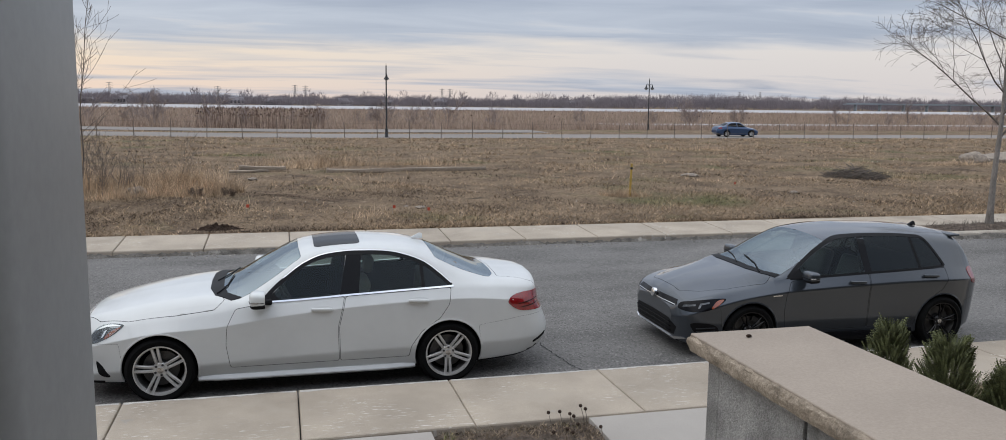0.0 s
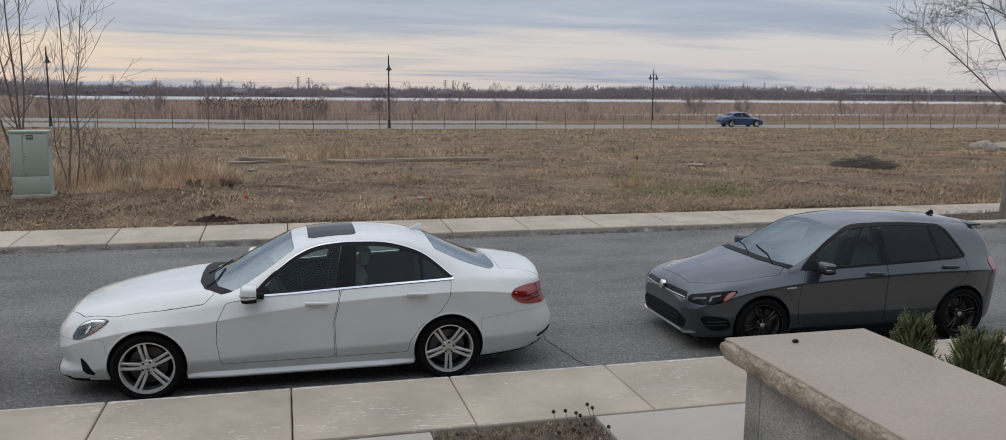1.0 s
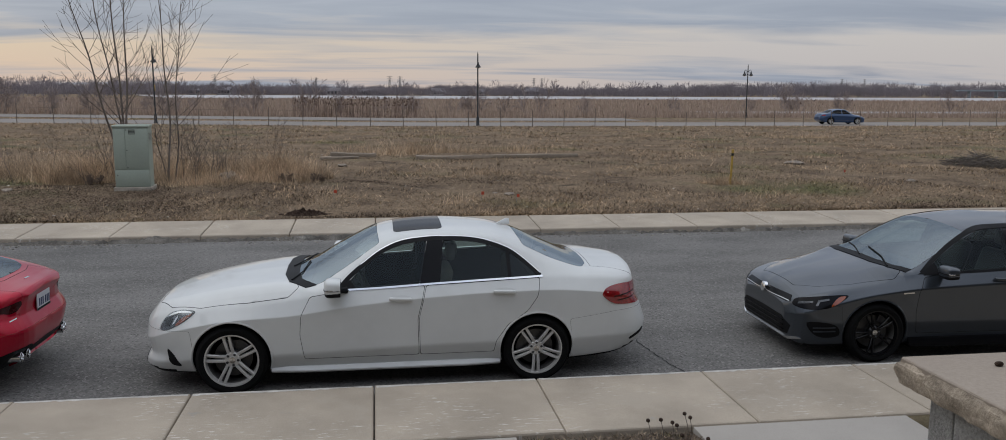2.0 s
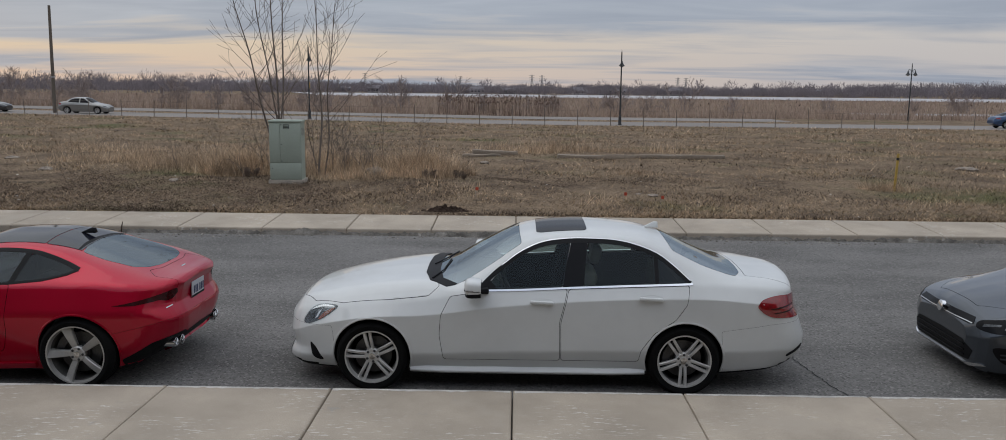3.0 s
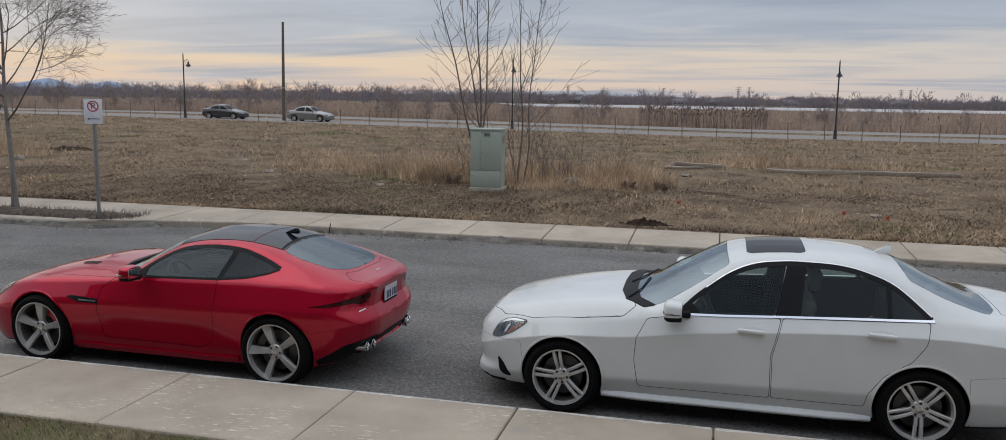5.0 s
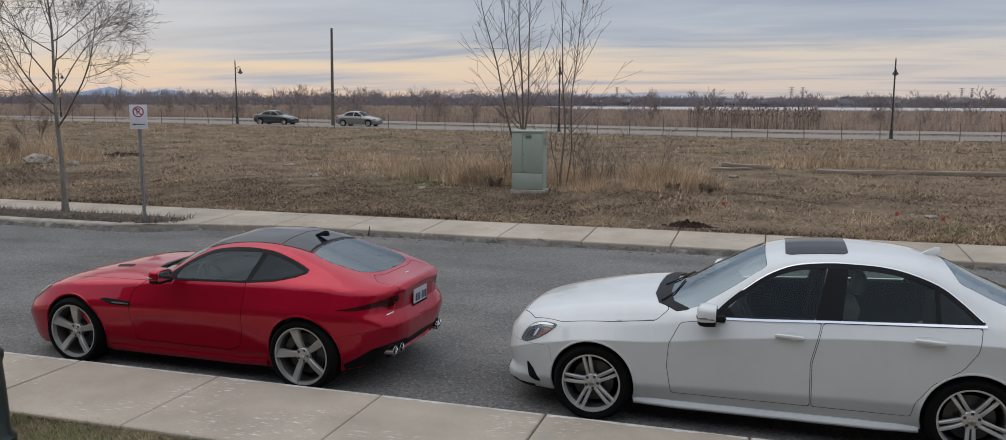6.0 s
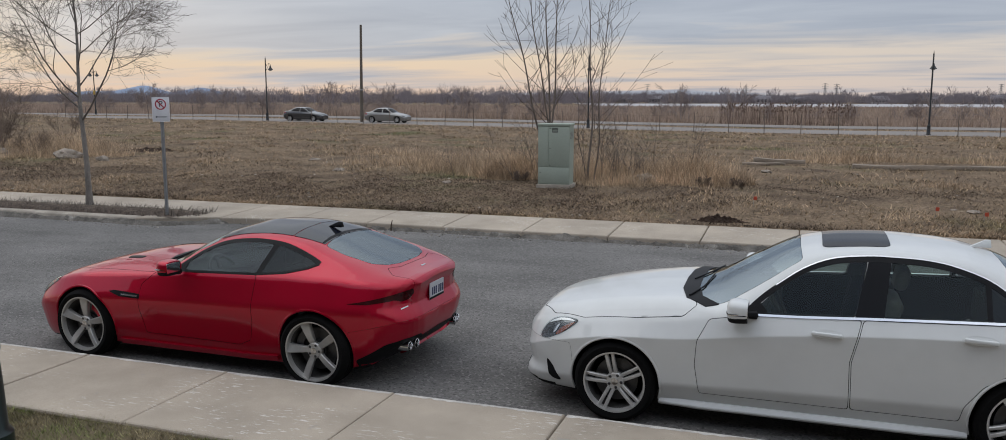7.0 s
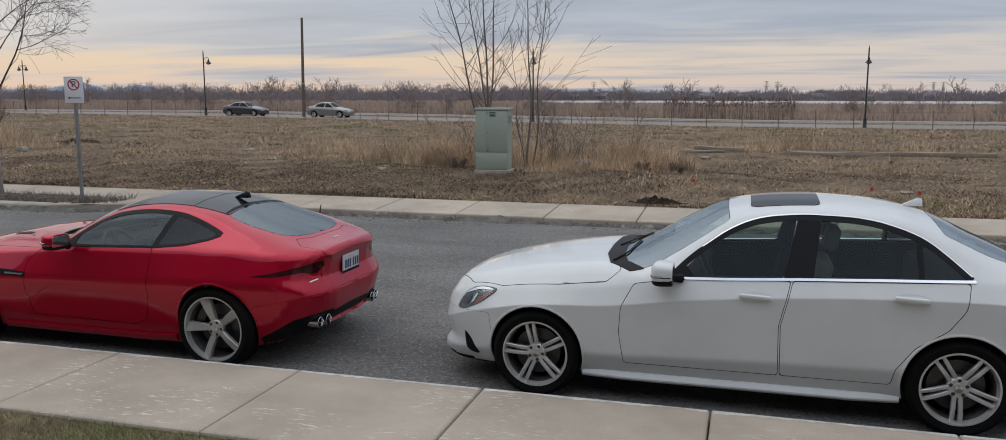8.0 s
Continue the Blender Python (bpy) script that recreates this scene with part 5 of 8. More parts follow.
    middle(car, bvh, "roof_panel", soften([(2.26, 0), (2.265, .28), (2.295, .52), (2.5, .50), (2.8, .485), (3.07, .475), (3.07, 0)], 0.02), "top", M["roof_glass"], "black glass roof")
    middle(car, bvh, "roof_header", soften([(3.078, 0), (3.078, .475), (3.40, .45), (3.38, 0)], 0.01), "top", M["roof_glass"])
    middle(car, bvh, "spoiler", [(3.335, 0), (3.345, .28), (3.365, .44), (3.385, .44), (3.375, .26), (3.37, 0)], "top", M["black_plastic"], "", 0.006)
    middle(car, bvh, "cowl", [(1.59, 0), (1.60, .35), (1.66, .58), (1.80, .74), (1.90, .715), (1.75, .55), (1.69, .30), (1.68, 0)], "top", M["black_plastic"], "", 0.006)
    wiper(car, bvh, [(1.68, -.55), (1.78, -.30), (1.82, -.02)])
    fin(car, bvh, 3.16, M["black_gloss"], 0.16, 0.055)
    hl = smooth_poly([(.62, .60), (.66, .66), (.88, .735), (1.06, .775), (1.10, .745), (.98, .68), (.84, .60), (.72, .565)], 4)
    flank(car, bvh, "headlamp", hl, M["lamp_dark"], "slim swept-back headlamp", SLANT_F, 0.002)
    flank(car, bvh, "lamp_strip", smooth_poly([(.90, .735), (1.05, .768), (1.07, .752), (.93, .715)], 3), M["satin"], "", SLANT_F, 0.006)
    flank(car, bvh, "lamp_lens", hl, M["glass_clear"], "", SLANT_F, 0.010)
    flank(car, bvh, "side_vent", soften([(1.22, .705), (1.28, .72), (1.60, .705), (1.60, .66), (1.36, .665)], 0.01), M["black_plastic"], "black fender vent", off=0.003)
    flank(car, bvh, "vent_bar", soften([(1.38, .692), (1.58, .69), (1.58, .676), (1.38, .678)], 0.004), M["satin"], "", off=0.008)
    for sd in (1, -1):
        g = on_skin(bvh, soften([(1.02, .36), (1.26, .40), (1.26, .47), (1.06, .45)], 0.02), "top", 0.003, 0.05, 0.004)
        if sd < 0:
            g2 = mirrored(g)
            g.free()
            g = g2
        part("bonnet_vent", g, M["black_plastic"], car)
    tl = soften([(3.14, .795), (3.42, .828), (3.70, .858), (3.93, .882), (3.95, .835), (3.87, .788), (3.78, .780), (3.69, .803), (3.38, .790)], 0.02)
    flank(car, bvh, "tail_lamp", tl, M["red_smoke"], "slim smoked red tail lamp", SLANT_R, 0.004)
    middle(car, bvh, "valance", [(0, .24), (0, .43), (.42, .42), (.60, .40), (.70, .34), (.62, .25)], "rear", M["black_plastic"], "black rear valance")
    flank(car, bvh, "valance_side", soften([(3.24, .275), (3.42, .35), (3.58, .415), (3.80, .44), (4.05, .445), (4.05, .20), (3.30, .20)], .03), M["black_plastic"], "", SLANT_R, 0.004)
    middle(car, bvh, "diffuser_insert", soften([(0, .245), (0, .30), (.30, .30), (.40, .345), (.45, .33), (.34, .245)], .01), "rear", M["paint_red"], "red diffuser insert", 0.03)
    door_mirror(car, 2.09, 1.02, 1.025, 0.18, 0.22, 0.135, M["paint_red"], 0.86, .955, 2.05)
    plate(car, 4.318, .785, 2)
    for y in (.43, .54, -.43, -.54):
        exhaust(car, 4.305 - .15 * (abs(y) - .43), y, .362, .046, 0.16)
    both("side_skirt", strip(bvh, [(1.28, .205), (2.0, .20), (2.8, .205), (3.12, .225)], "side", 0.05, 0.022), M["paint_red"], car)
    flank(car, bvh, "badge", [(3.76, .722), (3.86, .732), (3.86, .723), (3.76, .713)], M["satin"], "", SLANT_R, 0.003)
    middle(car, bvh, "badge", [(4.175, 0), (4.175, .045), (4.192, .045), (4.192, 0)], "top", M["satin"], "", 0.003)
    add_wheels(car, spec)
    return car


# --- grey hatchback ---
def grey_hatchback():
    rail = [(0, .34, .59), (.1, .42, .71), (.4, .52, .80), (.9, .60, .925), (1.06, .66, .97), (1.24, .785, .945), (1.62, .70, 1.15), (2.02, .605, 1.345), (2.6, .58, 1.405), (3.2, .57, 1.395),
            (3.6, .56, 1.36), (3.86, .56, 1.31), (3.99, .585, 1.17), (4.09, .57, .98), (4.15, .46, .80), (4.18, .30, .62)]
    spec = {
        "length": 4.18, "fw": 0.86, "rw": 3.486, "r_tyre": 0.32, "r_rim": 0.245, "tyre_w": 0.235, "arch": 0.352, "rim_kind": "multi", "rim_mat": M["rim_black"],
        "face": lambda x: 0.875, "paint": M["paint_grey"],
        "zt": curve((0, .60), (.03, .69), (.10, .755), (.4, .865), (.8, .95), (.98, .985), (1.08, 1.015), (1.5, 1.225), (1.90, 1.39), (2.25, 1.445), (2.6, 1.465), (3.2, 1.45), (3.65, 1.415),
                    (3.90, 1.375), (3.94, 1.34), (4.02, 1.18), (4.09, 1.02), (4.15, .85), (4.18, .64)),
        "zs": curve((0, .57), (.1, .665), (.3, .735), (.7, .81), (1.15, .87), (1.4, .915), (2.4, .965), (3.4, 1.0), (3.75, .995), (4.0, .96), (4.1, .88), (4.18, .60)),
        "ws": curve((0, .47), (.05, .60), (.15, .69), (.35, .765), (.7, .80), (1.4, .815), (2.5, .83), (3.4, .81), (3.8, .76), (3.98, .70), (4.09, .62), (4.15, .50), (4.18, .40)),
        "wm": curve((0, .52), (.05, .665), (.15, .775), (.3, .835), (.6, .875), (.86, .888), (2.5, .893), (3.5, .893), (3.8, .865), (3.97, .80), (4.09, .70), (4.15, .58), (4.18, .46)),
        "zb": curve((0, .28), (.05, .19), (.2, .155), (.6, .17), (3.7, .18), (3.95, .21), (4.1, .27), (4.18, .40)),
        "fold": curve((0, .48), (.3, .60), (.86, .74), (1.5, .80), (3.5, .855), (4.0, .84), (4.18, .55)),
        "wr": pairs(rail, 1), "zr": pairs(rail, 2), "cabin": (1.20, 3.9), "dash_z": 0.955, "shelf_z": 0.98, "fold_r": 0.015,
        "seats": (2.15,), "bench": 3.1, "helm": 1.78, "helm_z": 0.92, "leather": M["leather_dark"],
        "side_glass": [[(1.38, .938), (1.58, 1.082), (1.86, 1.25), (2.10, 1.345), (2.385, 1.375), (2.375, .975)],
                       [(2.475, .98), (2.48, 1.378), (2.80, 1.375), (3.12, 1.355), (3.145, 1.0)],
                       [(3.185, 1.003), (3.165, 1.35), (3.32, 1.325), (3.43, 1.18), (3.51, 1.03)]],
        "glass": [M["glass"], M["glass_tint"], M["glass_tint"]], "windscreen": M["glass_rear"], "rear_window": M["glass_tint"],
        "shield": [(1.08, 0), (1.085, .35), (1.14, .58), (1.26, .735), (1.6, .685), (1.95, .58), (1.925, .3), (1.915, 0)], "shield_z": 0.965,
        "rear_glass": [(3.95, 0), (3.95, .4), (3.96, .53), (3.99, .55), (4.06, .54), (4.07, .4), (4.07, 0)], "rear_glass_z": 1.06,
        "panels": [
            ("door", [(1.38, .90), (1.30, .76), (1.285, .55), (1.32, .30), (2.43, .30), (2.42, .66), (2.428, .968), (1.55, .928)], "xz", 0.64, 1.3, "grey front door"),
            ("door_rear", [(2.437, .968), (2.43, .66), (2.44, .30), (3.10, .30), (3.14, .44), (3.26, .60), (3.46, .74), (3.53, .86), (3.53, 1.0)], "xz", 0.64, 1.3, "grey rear door"),
            ("bonnet", [(.14, -.02), (.15, .38), (.32, .58), (.6, .71), (.9, .755), (1.06, .785), (1.17, .73), (1.08, .5), (1.02, -.02)], "xy", 0.60, 1.3, "dark grey bonnet"),
            ("front_bumper", [(-.1, .05), (-.1, .635), (.15, .635), (.47, .62), (.505, .36), (.5, .05)], "xz", -.02, 1.3, "grey front bumper"),
            ("rear_bumper", [(4.4, .05), (4.4, .62), (4.1, .62), (3.81, .58), (3.84, .05)], "xz", -.02, 1.3, "grey rear bumper"),
        ],
        "handles": [(2.25, .875), (3.28, .915)],
        "labels": {"tyre": "black road tyre", "spokes": "gloss black multi-spoke alloy"},
    }
    car, bvh = build_car("hatchback_car", spec, "dark grey five-door hatchback parked at the kerb, with black wheels", pose(3.165, 8.17, 0.0, 0, 0, -1.2))
    arch_lip(car, bvh, spec, M["paint_grey"])
    flank(car, bvh, "door_pillar", [(2.378, .973), (2.388, 1.385), (2.478, 1.387), (2.473, .978)], M["black_gloss"], off=0.003)
    flank(car, bvh, "window_divider", [(3.147, 1.0), (3.122, 1.362), (3.163, 1.357), (3.183, 1.003)], M["black_plastic"], off=0.003)
    rim = [(1.36, .945), (1.57, 1.098), (1.85, 1.266), (2.09, 1.360), (2.39, 1.390), (2.80, 1.390), (3.14, 1.370), (3.325, 1.340), (3.44, 1.19), (3.525, 1.02)]
    both("window_rubber", strip(bvh, smooth_poly(rim, 4, False), "side", 0.032, 0.006), M["black_plastic"], car)
    both("window_rubber", strip(bvh, [(1.38, .931), (1.9, .950), (2.4, .970), (3.1, .994), (3.52, 1.018)], "side", 0.024, 0.006), M["black_plastic"], car)
    flank(car, bvh, "mirror_triangle", [(1.32, .928), (1.44, .932), (1.56, .945), (1.52, 1.04)], M["black_plastic"], off=0.005)
    middle(car, bvh, "cowl", [(1.01, 0), (1.02, .38), (1.08, .62), (1.20, .765), (1.28, .735), (1.15, .58), (1.095, .35), (1.09, 0)], "top", M["black_plastic"], "", 0.006)
    wiper(car, bvh, [(1.09, -.60), (1.17, -.35), (1.22, 0.0)])
    wiper(car, bvh, [(1.07, -.08), (1.17, .2), (1.25, .48)])
    fin(car, bvh, 3.58, M["black_gloss"], 0.11, 0.055)
    sp = bmesh.new()
    box(sp, 3.80, 3.945, -.545, .545, 1.335, 1.368, 0.015, 2)
    part("roof_spoiler", sp, M["paint_grey"], car)
    hl = smooth_poly([(.54, .59), (.56, .655), (.74, .69), (.98, .718), (1.20, .728), (1.15, .67), (1.0, .60), (.76, .57)], 4)
    flank(car, bvh, "headlamp", hl, M["black_gloss"], "dark headlamp with amber corner", SLANT_F, 0.004)
    flank(car, bvh, "lamp_reflector", soften([(.60, .612), (.62, .640), (.80, .655), (.80, .638)], .006), M["lamp_inner"], "", SLANT_F, 0.008)
    flank(car, bvh, "lamp_reflector", soften([(.84, .612), (.86, .668), (.99, .690), (.995, .672), (.885, .652), (.87, .612)], .006), M["lamp_inner"], "", SLANT_F, 0.008)
    flank(car, bvh, "amber_marker", smooth_poly([(1.03, .615), (1.09, .70), (1.18, .715), (1.13, .66)], 3), M["amber"], "", SLANT_F, 0.009)
    middle(car, bvh, "grille", [(0, .615), (0, .685), (.52, .67), (.56, .62), (.5, .60)], "front", M["black_gloss"], "narrow black grille")
    middle(car, bvh, "grille_bar", [(0, .618), (0, .628), (.55, .618), (.55, .61)], "front", M["satin"], "bright grille line", 0.010)
    bd = bmesh.new()
    lathe(bd, [(0, -.03), (.054, -.03), (.054, .006), (.047, .010), (0, .010)], 28, Matrix.Translation((-.014, 0, .655)) @ Matrix.Rotation(radians(-80), 4, "Y"))
    part("badge", bd, M["chrome"], car, "round bright badge")
    middle(car, bvh, "lower_grille", [(0, .25), (0, .45), (.46, .44), (.60, .36), (.55, .26)], "front", M["black_plastic"], "wide black lower grille")
    for z in (.29, .34, .39):
        middle(car, bvh, "grille_slat", [(0, z), (0, z + .012), (.50, z + .012), (.50, z)], "front", M["black_gloss"], "", 0.014)
    flank(car, bvh, "corner_intake", smooth_poly([(.74, .43), (.95, .44), (1.10, .40), (1.12, .30), (.96, .27), (.82, .31)], 3), M["black_plastic"], "", SLANT_F)
    for z in (.33, .37):
        flank(car, bvh, "intake_fin", [(.82, z), (1.08, z + .01), (1.08, z + .022), (.82, z + .012)], M["paint_grey"], "", SLANT_F, 0.012)
    middle(car, bvh, "front_lip", [(0, .205), (0, .222), (.5, .222), (.66, .257), (.70, .24), (.55, .205)], "front", M["satin"], "", 0.012)
    flank(car, bvh, "tail_lamp", smooth_poly([(3.885, .955), (3.95, .982), (4.055, .965), (4.085, .88), (4.07, .79), (3.95, .79), (3.90, .86)], 4), M["red_lens"], "red tail lamp", None, 0.006)
    flank(car, bvh, "fender_badge", [(1.12, .755), (1.24, .76), (1.24, .745), (1.12, .74)], M["satin"], "", off=0.004)
    skirt(car, 1.24, 3.08, 0.885, 0.16, 0.26, M["black_gloss"], "black side skirt")
    door_mirror(car, 1.56, 0.97, 0.985, 0.17, 0.22, 0.13, M["paint_grey"], 0.84, .945, 1.60)
    add_wheels(car, spec)
    return car


white_saloon()
red_coupe()
grey_hatchback()


# --- traffic on the far road ---
def small_car(name, label, paint, m, tall=1.45):
    rail = [(0, .33, .58), (.4, .52, .76), (1.1, .60, .90), (1.35, .76, .92), (1.75, .68, 1.15), (2.1, .58, tall - .07), (2.9, .56, tall - .08), (3.4, .58, tall - .22), (3.85, .64, 1.05), (4.3, .56, .97), (4.52, .35, .68)]
    spec = {
        "simple": True, "length": 4.52, "fw": 0.9, "rw": 3.57, "r_tyre": 0.315, "r_rim": 0.22, "tyre_w": 0.2, "arch": 0.35, "rim_kind": "twin", "rim_mat": M["rim_silver"],
        "face": lambda x: 0.86, "paint": paint,
        "zt": curve((0, .60), (.1, .74), (.5, .86), (1.1, .96), (1.2, .99), (1.95, tall - .06), (2.5, tall), (3.1, tall - .03), (3.5, tall - .16), (4.0, 1.06), (4.38, 1.03), (4.46, .9), (4.52, .68)),
        "zs": curve((0, .56), (.3, .70), (1.2, .86), (2.4, .95), (3.6, .99), (4.2, .95), (4.45, .85), (4.52, .62)),
        "ws": curve((0, .44), (.15, .67), (.6, .78), (2.4, .81), (3.6, .79), (4.3, .68), (4.52, .48)),
        "wm": curve((0, .5), (.15, .75), (.6, .86), (2.4, .88), (3.6, .87), (4.3, .77), (4.52, .55)),
        "zb": curve((0, .3), (.2, .18), (4.0, .2), (4.52, .42)), "fold": curve((0, .45), (.9, .72), (3.6, .8), (4.52, .55)),
        "wr": pairs(rail, 1), "zr": pairs(rail, 2),
        "side_glass": [[(1.52, .945), (1.85, 1.15), (2.15, tall - .12), (2.42, tall - .105), (2.42, .97)], [(2.5, .975), (2.5, tall - .105), (2.95, tall - .12), (3.25, tall - .2), (3.5, 1.02)]],
        "glass": [M["black_gloss"]] * 2, "windscreen": M["black_gloss"], "rear_window": M["black_gloss"],
        "shield": [(1.25, 0), (1.30, .55), (1.45, .68), (2.0, .55), (1.97, 0)], "rear_glass": [(3.35, 0), (3.38, .5), (3.85, .58), (3.92, 0)],
    }
    car, bvh = build_car(name, spec, label, m)
    flank(car, bvh, "headlamp", soften([(.6, .60), (.7, .70), (1.05, .73), (.95, .62)], 0.02), M["lamp_inner"], "", SLANT_F)
    flank(car, bvh, "tail_lamp", soften([(3.45, .80), (3.5, .92), (3.9, .92), (3.9, .80)], 0.02), M["red_lens"], "", SLANT_R)
    add_wheels(car, spec)
    return car


FAR_ROAD_Z = -0.27
small_car("saloon_car", "blue saloon driving on the distant road", M["paint_blue"], pose(44.5, 75.0, FAR_ROAD_Z, 0, 0, 180))
small_car("saloon_car", "silver saloon driving on the distant road", M["paint_silver"], pose(-37.0, 75.2, 0.12, 0, 0, 180))
small_car("saloon_car", "black saloon driving on the distant road", M["paint_black"], pose(-46.0, 75.0, 0.18, 0, 0, 180), 1.42)

# ---- far road, lane and fence ----
def strip_sheet(name, label, category, x0, x1, y0, y1, lift, material, n=120):
    xs = np.linspace(x0, x1, n)
    v = [(x, y, float(np.interp(y, [70, 92, 110], [-0.3, -0.3, -0.6])) + 0.55 * float(np.clip(-x / 52, 0, 1.2)) * float(smoothstep(35, 68, y)) + lift) for y in (y0, (y0 + y1) / 2, y1) for x in xs]
    f = [(j * n + i, j * n + i + 1, (j + 1) * n + i + 1, (j + 1) * n + i) for j in range(2) for i in range(n - 1)]
    thing(name, label, category, kind="structure", bm=mesh_of(name, v, f, material, True))


strip_sheet("road", "pale asphalt country road along the far edge of the lot", "road", -500, 500, 71.3, 79.6, 0.03, M["far_road"])
strip_sheet("road", "pale asphalt side lane beyond the grass verge", "road", -500, 26, 84.2, 92.0, 0.03, M["far_road"])


def fence():
    f = thing("fence", "thin rusty metal post fence along the road", "fence")
    post = mesh_from("post", lathe(bmesh.new(), [(.03, -.2), (.03, 1.42), (.022, 1.45), (0, 1.45)], 6), M["bark_dark"])
    xs = np.arange(-75, 76, 2.72)
    rnd = random.Random(3)
    for x in xs:
        p = part("post", post, None, f)
        p.matrix_basis = pose(x, 71.0, float(ground_z(x, 71.0)), rnd.uniform(-3, 3), rnd.uniform(-3, 3), 0) @ Matrix.Diagonal((1, 1, rnd.uniform(.85, 1.08), 1))
    for h in (.5, 1.25):
        part("wire", tube(bmesh.new(), [(x, 71.0, float(ground_z(x, 71.0)) + h) for x in xs], 0.008, 4), M["bark_dark"], f)


fence()


# ---- street lamps ----
def lamp_head(bm, x, y, z, s=1.0):
    """A bell-shaped lantern that hangs from an arm."""
    lathe(bm, [(.03, .46), (.05, .40), (.07, .36), (.09, .24), (.20, .08), (.255, 0.0), (.25, -.02), (.235, 0.0), (.05, .2), (0, .2)], 20, Matrix.Translation((x, y, z)) @ Matrix.Scale(s, 4))


def street_lamp(m, label, heads, high=6.2, near=False, plate_at=0.0):
    lamp = thing("street_lamp", label, "street lamp", m, "street lamps")
    mt = M["post_green"] if near else M["lamp_black"]
    part("base", lathe(bmesh.new(), [(.17, 0), (.17, .10), (.14, .14), (.125, .50), (.115, .66), (.128, .70), (.128, .74), (.10, .78), (.085, .80)], 24), mt, lamp, "flared cast base")
    part("pole", lathe(bmesh.new(), [(.072, .78), (.068, 1.2), (.074, 1.22), (.074, 1.27), (.064, 1.3), (.055, high - .9), (.05, high - .25), (.02, high - .1), (.012, high), (0, high)], 20), mt, lamp)
    if plate_at:
        part("sign_plate", box(bmesh.new(), -.16, .16, -.085, -.072, plate_at - .26, plate_at + .26, .01), M["yellow"], lamp, "small yellow sign plate")
    for sd in heads:
        arm = bmesh.new()
        z = high - 1.05
        tube(arm, [(0, 0, z), (sd * .16, 0, z + .28), (sd * .34, 0, z + .36), (sd * .46, 0, z + .28), (sd * .47, 0, z + .18)], 0.022, 8)
        tube(arm, [(0, 0, z - .35), (sd * .18, 0, z - .1), (sd * .30, 0, z + .30)], 0.014, 6)
        a = part("arm", arm, mt, lamp)
        hb = bmesh.new()
        lamp_head(hb, sd * .47, 0, z - .26)
        part("lantern", hb, mt, a)
        g = bmesh.new()
        lathe(g, [(0, -.12), (.10, -.10), (.16, -.03), (.17, 0), (0, 0)], 16, Matrix.Translation((sd * .47, 0, z - .26)))
        part("lamp_glass", g, M["lamp_glass"], a)
    return lamp


for x, y, z, heads, rz, txt in ((7.55, 72.6, -.30, (1,), 80, "slim dark street lamp with one hanging lantern beside the far road"),
                                (41.9, 95.0, -.40, (1, -1), 15, "slim dark street lamp with two lanterns beyond the far road"),
                                (-18.9, 72.9, -.10, (1,), 95, "slim dark street lamp with one lantern behind the bare thicket"),
                                (-51.65, 73.4, .24, (1,), 20, "slim dark street lamp with one lantern beside the far road"),
                                (-86.6, 86.8, .24, (1, -1), 10, "slim dark street lamp with two lanterns at the road bend")):
    street_lamp(pose(x, y, z, 0, 0, rz), txt, heads, 6.3, plate_at=2.9 if "thicket" in txt or "bend" in txt else 0.0)
street_lamp(pose(-6.45, 4.90, 0.15, 0, 0, 0), "dark green street lamp post with a ringed base on the lawn", (1,), 6.3, True)


def utility_pole():
    p = thing("utility_pole", "bare grey wooden utility pole without wires", "utility pole", pose(-42.0, 75.0, 0.12, 0, 0.8, 0))
    part("shaft", lathe(bmesh.new(), [(.16, -.3), (.15, 2), (.11, 9.3), (0, 9.32)], 14), M["wood_pole"], p)
    part("band", lathe(bmesh.new(), [(.155, 3.1), (.165, 3.12), (.165, 3.2), (.155, 3.22)], 14), M["galv"], p)


utility_pole()


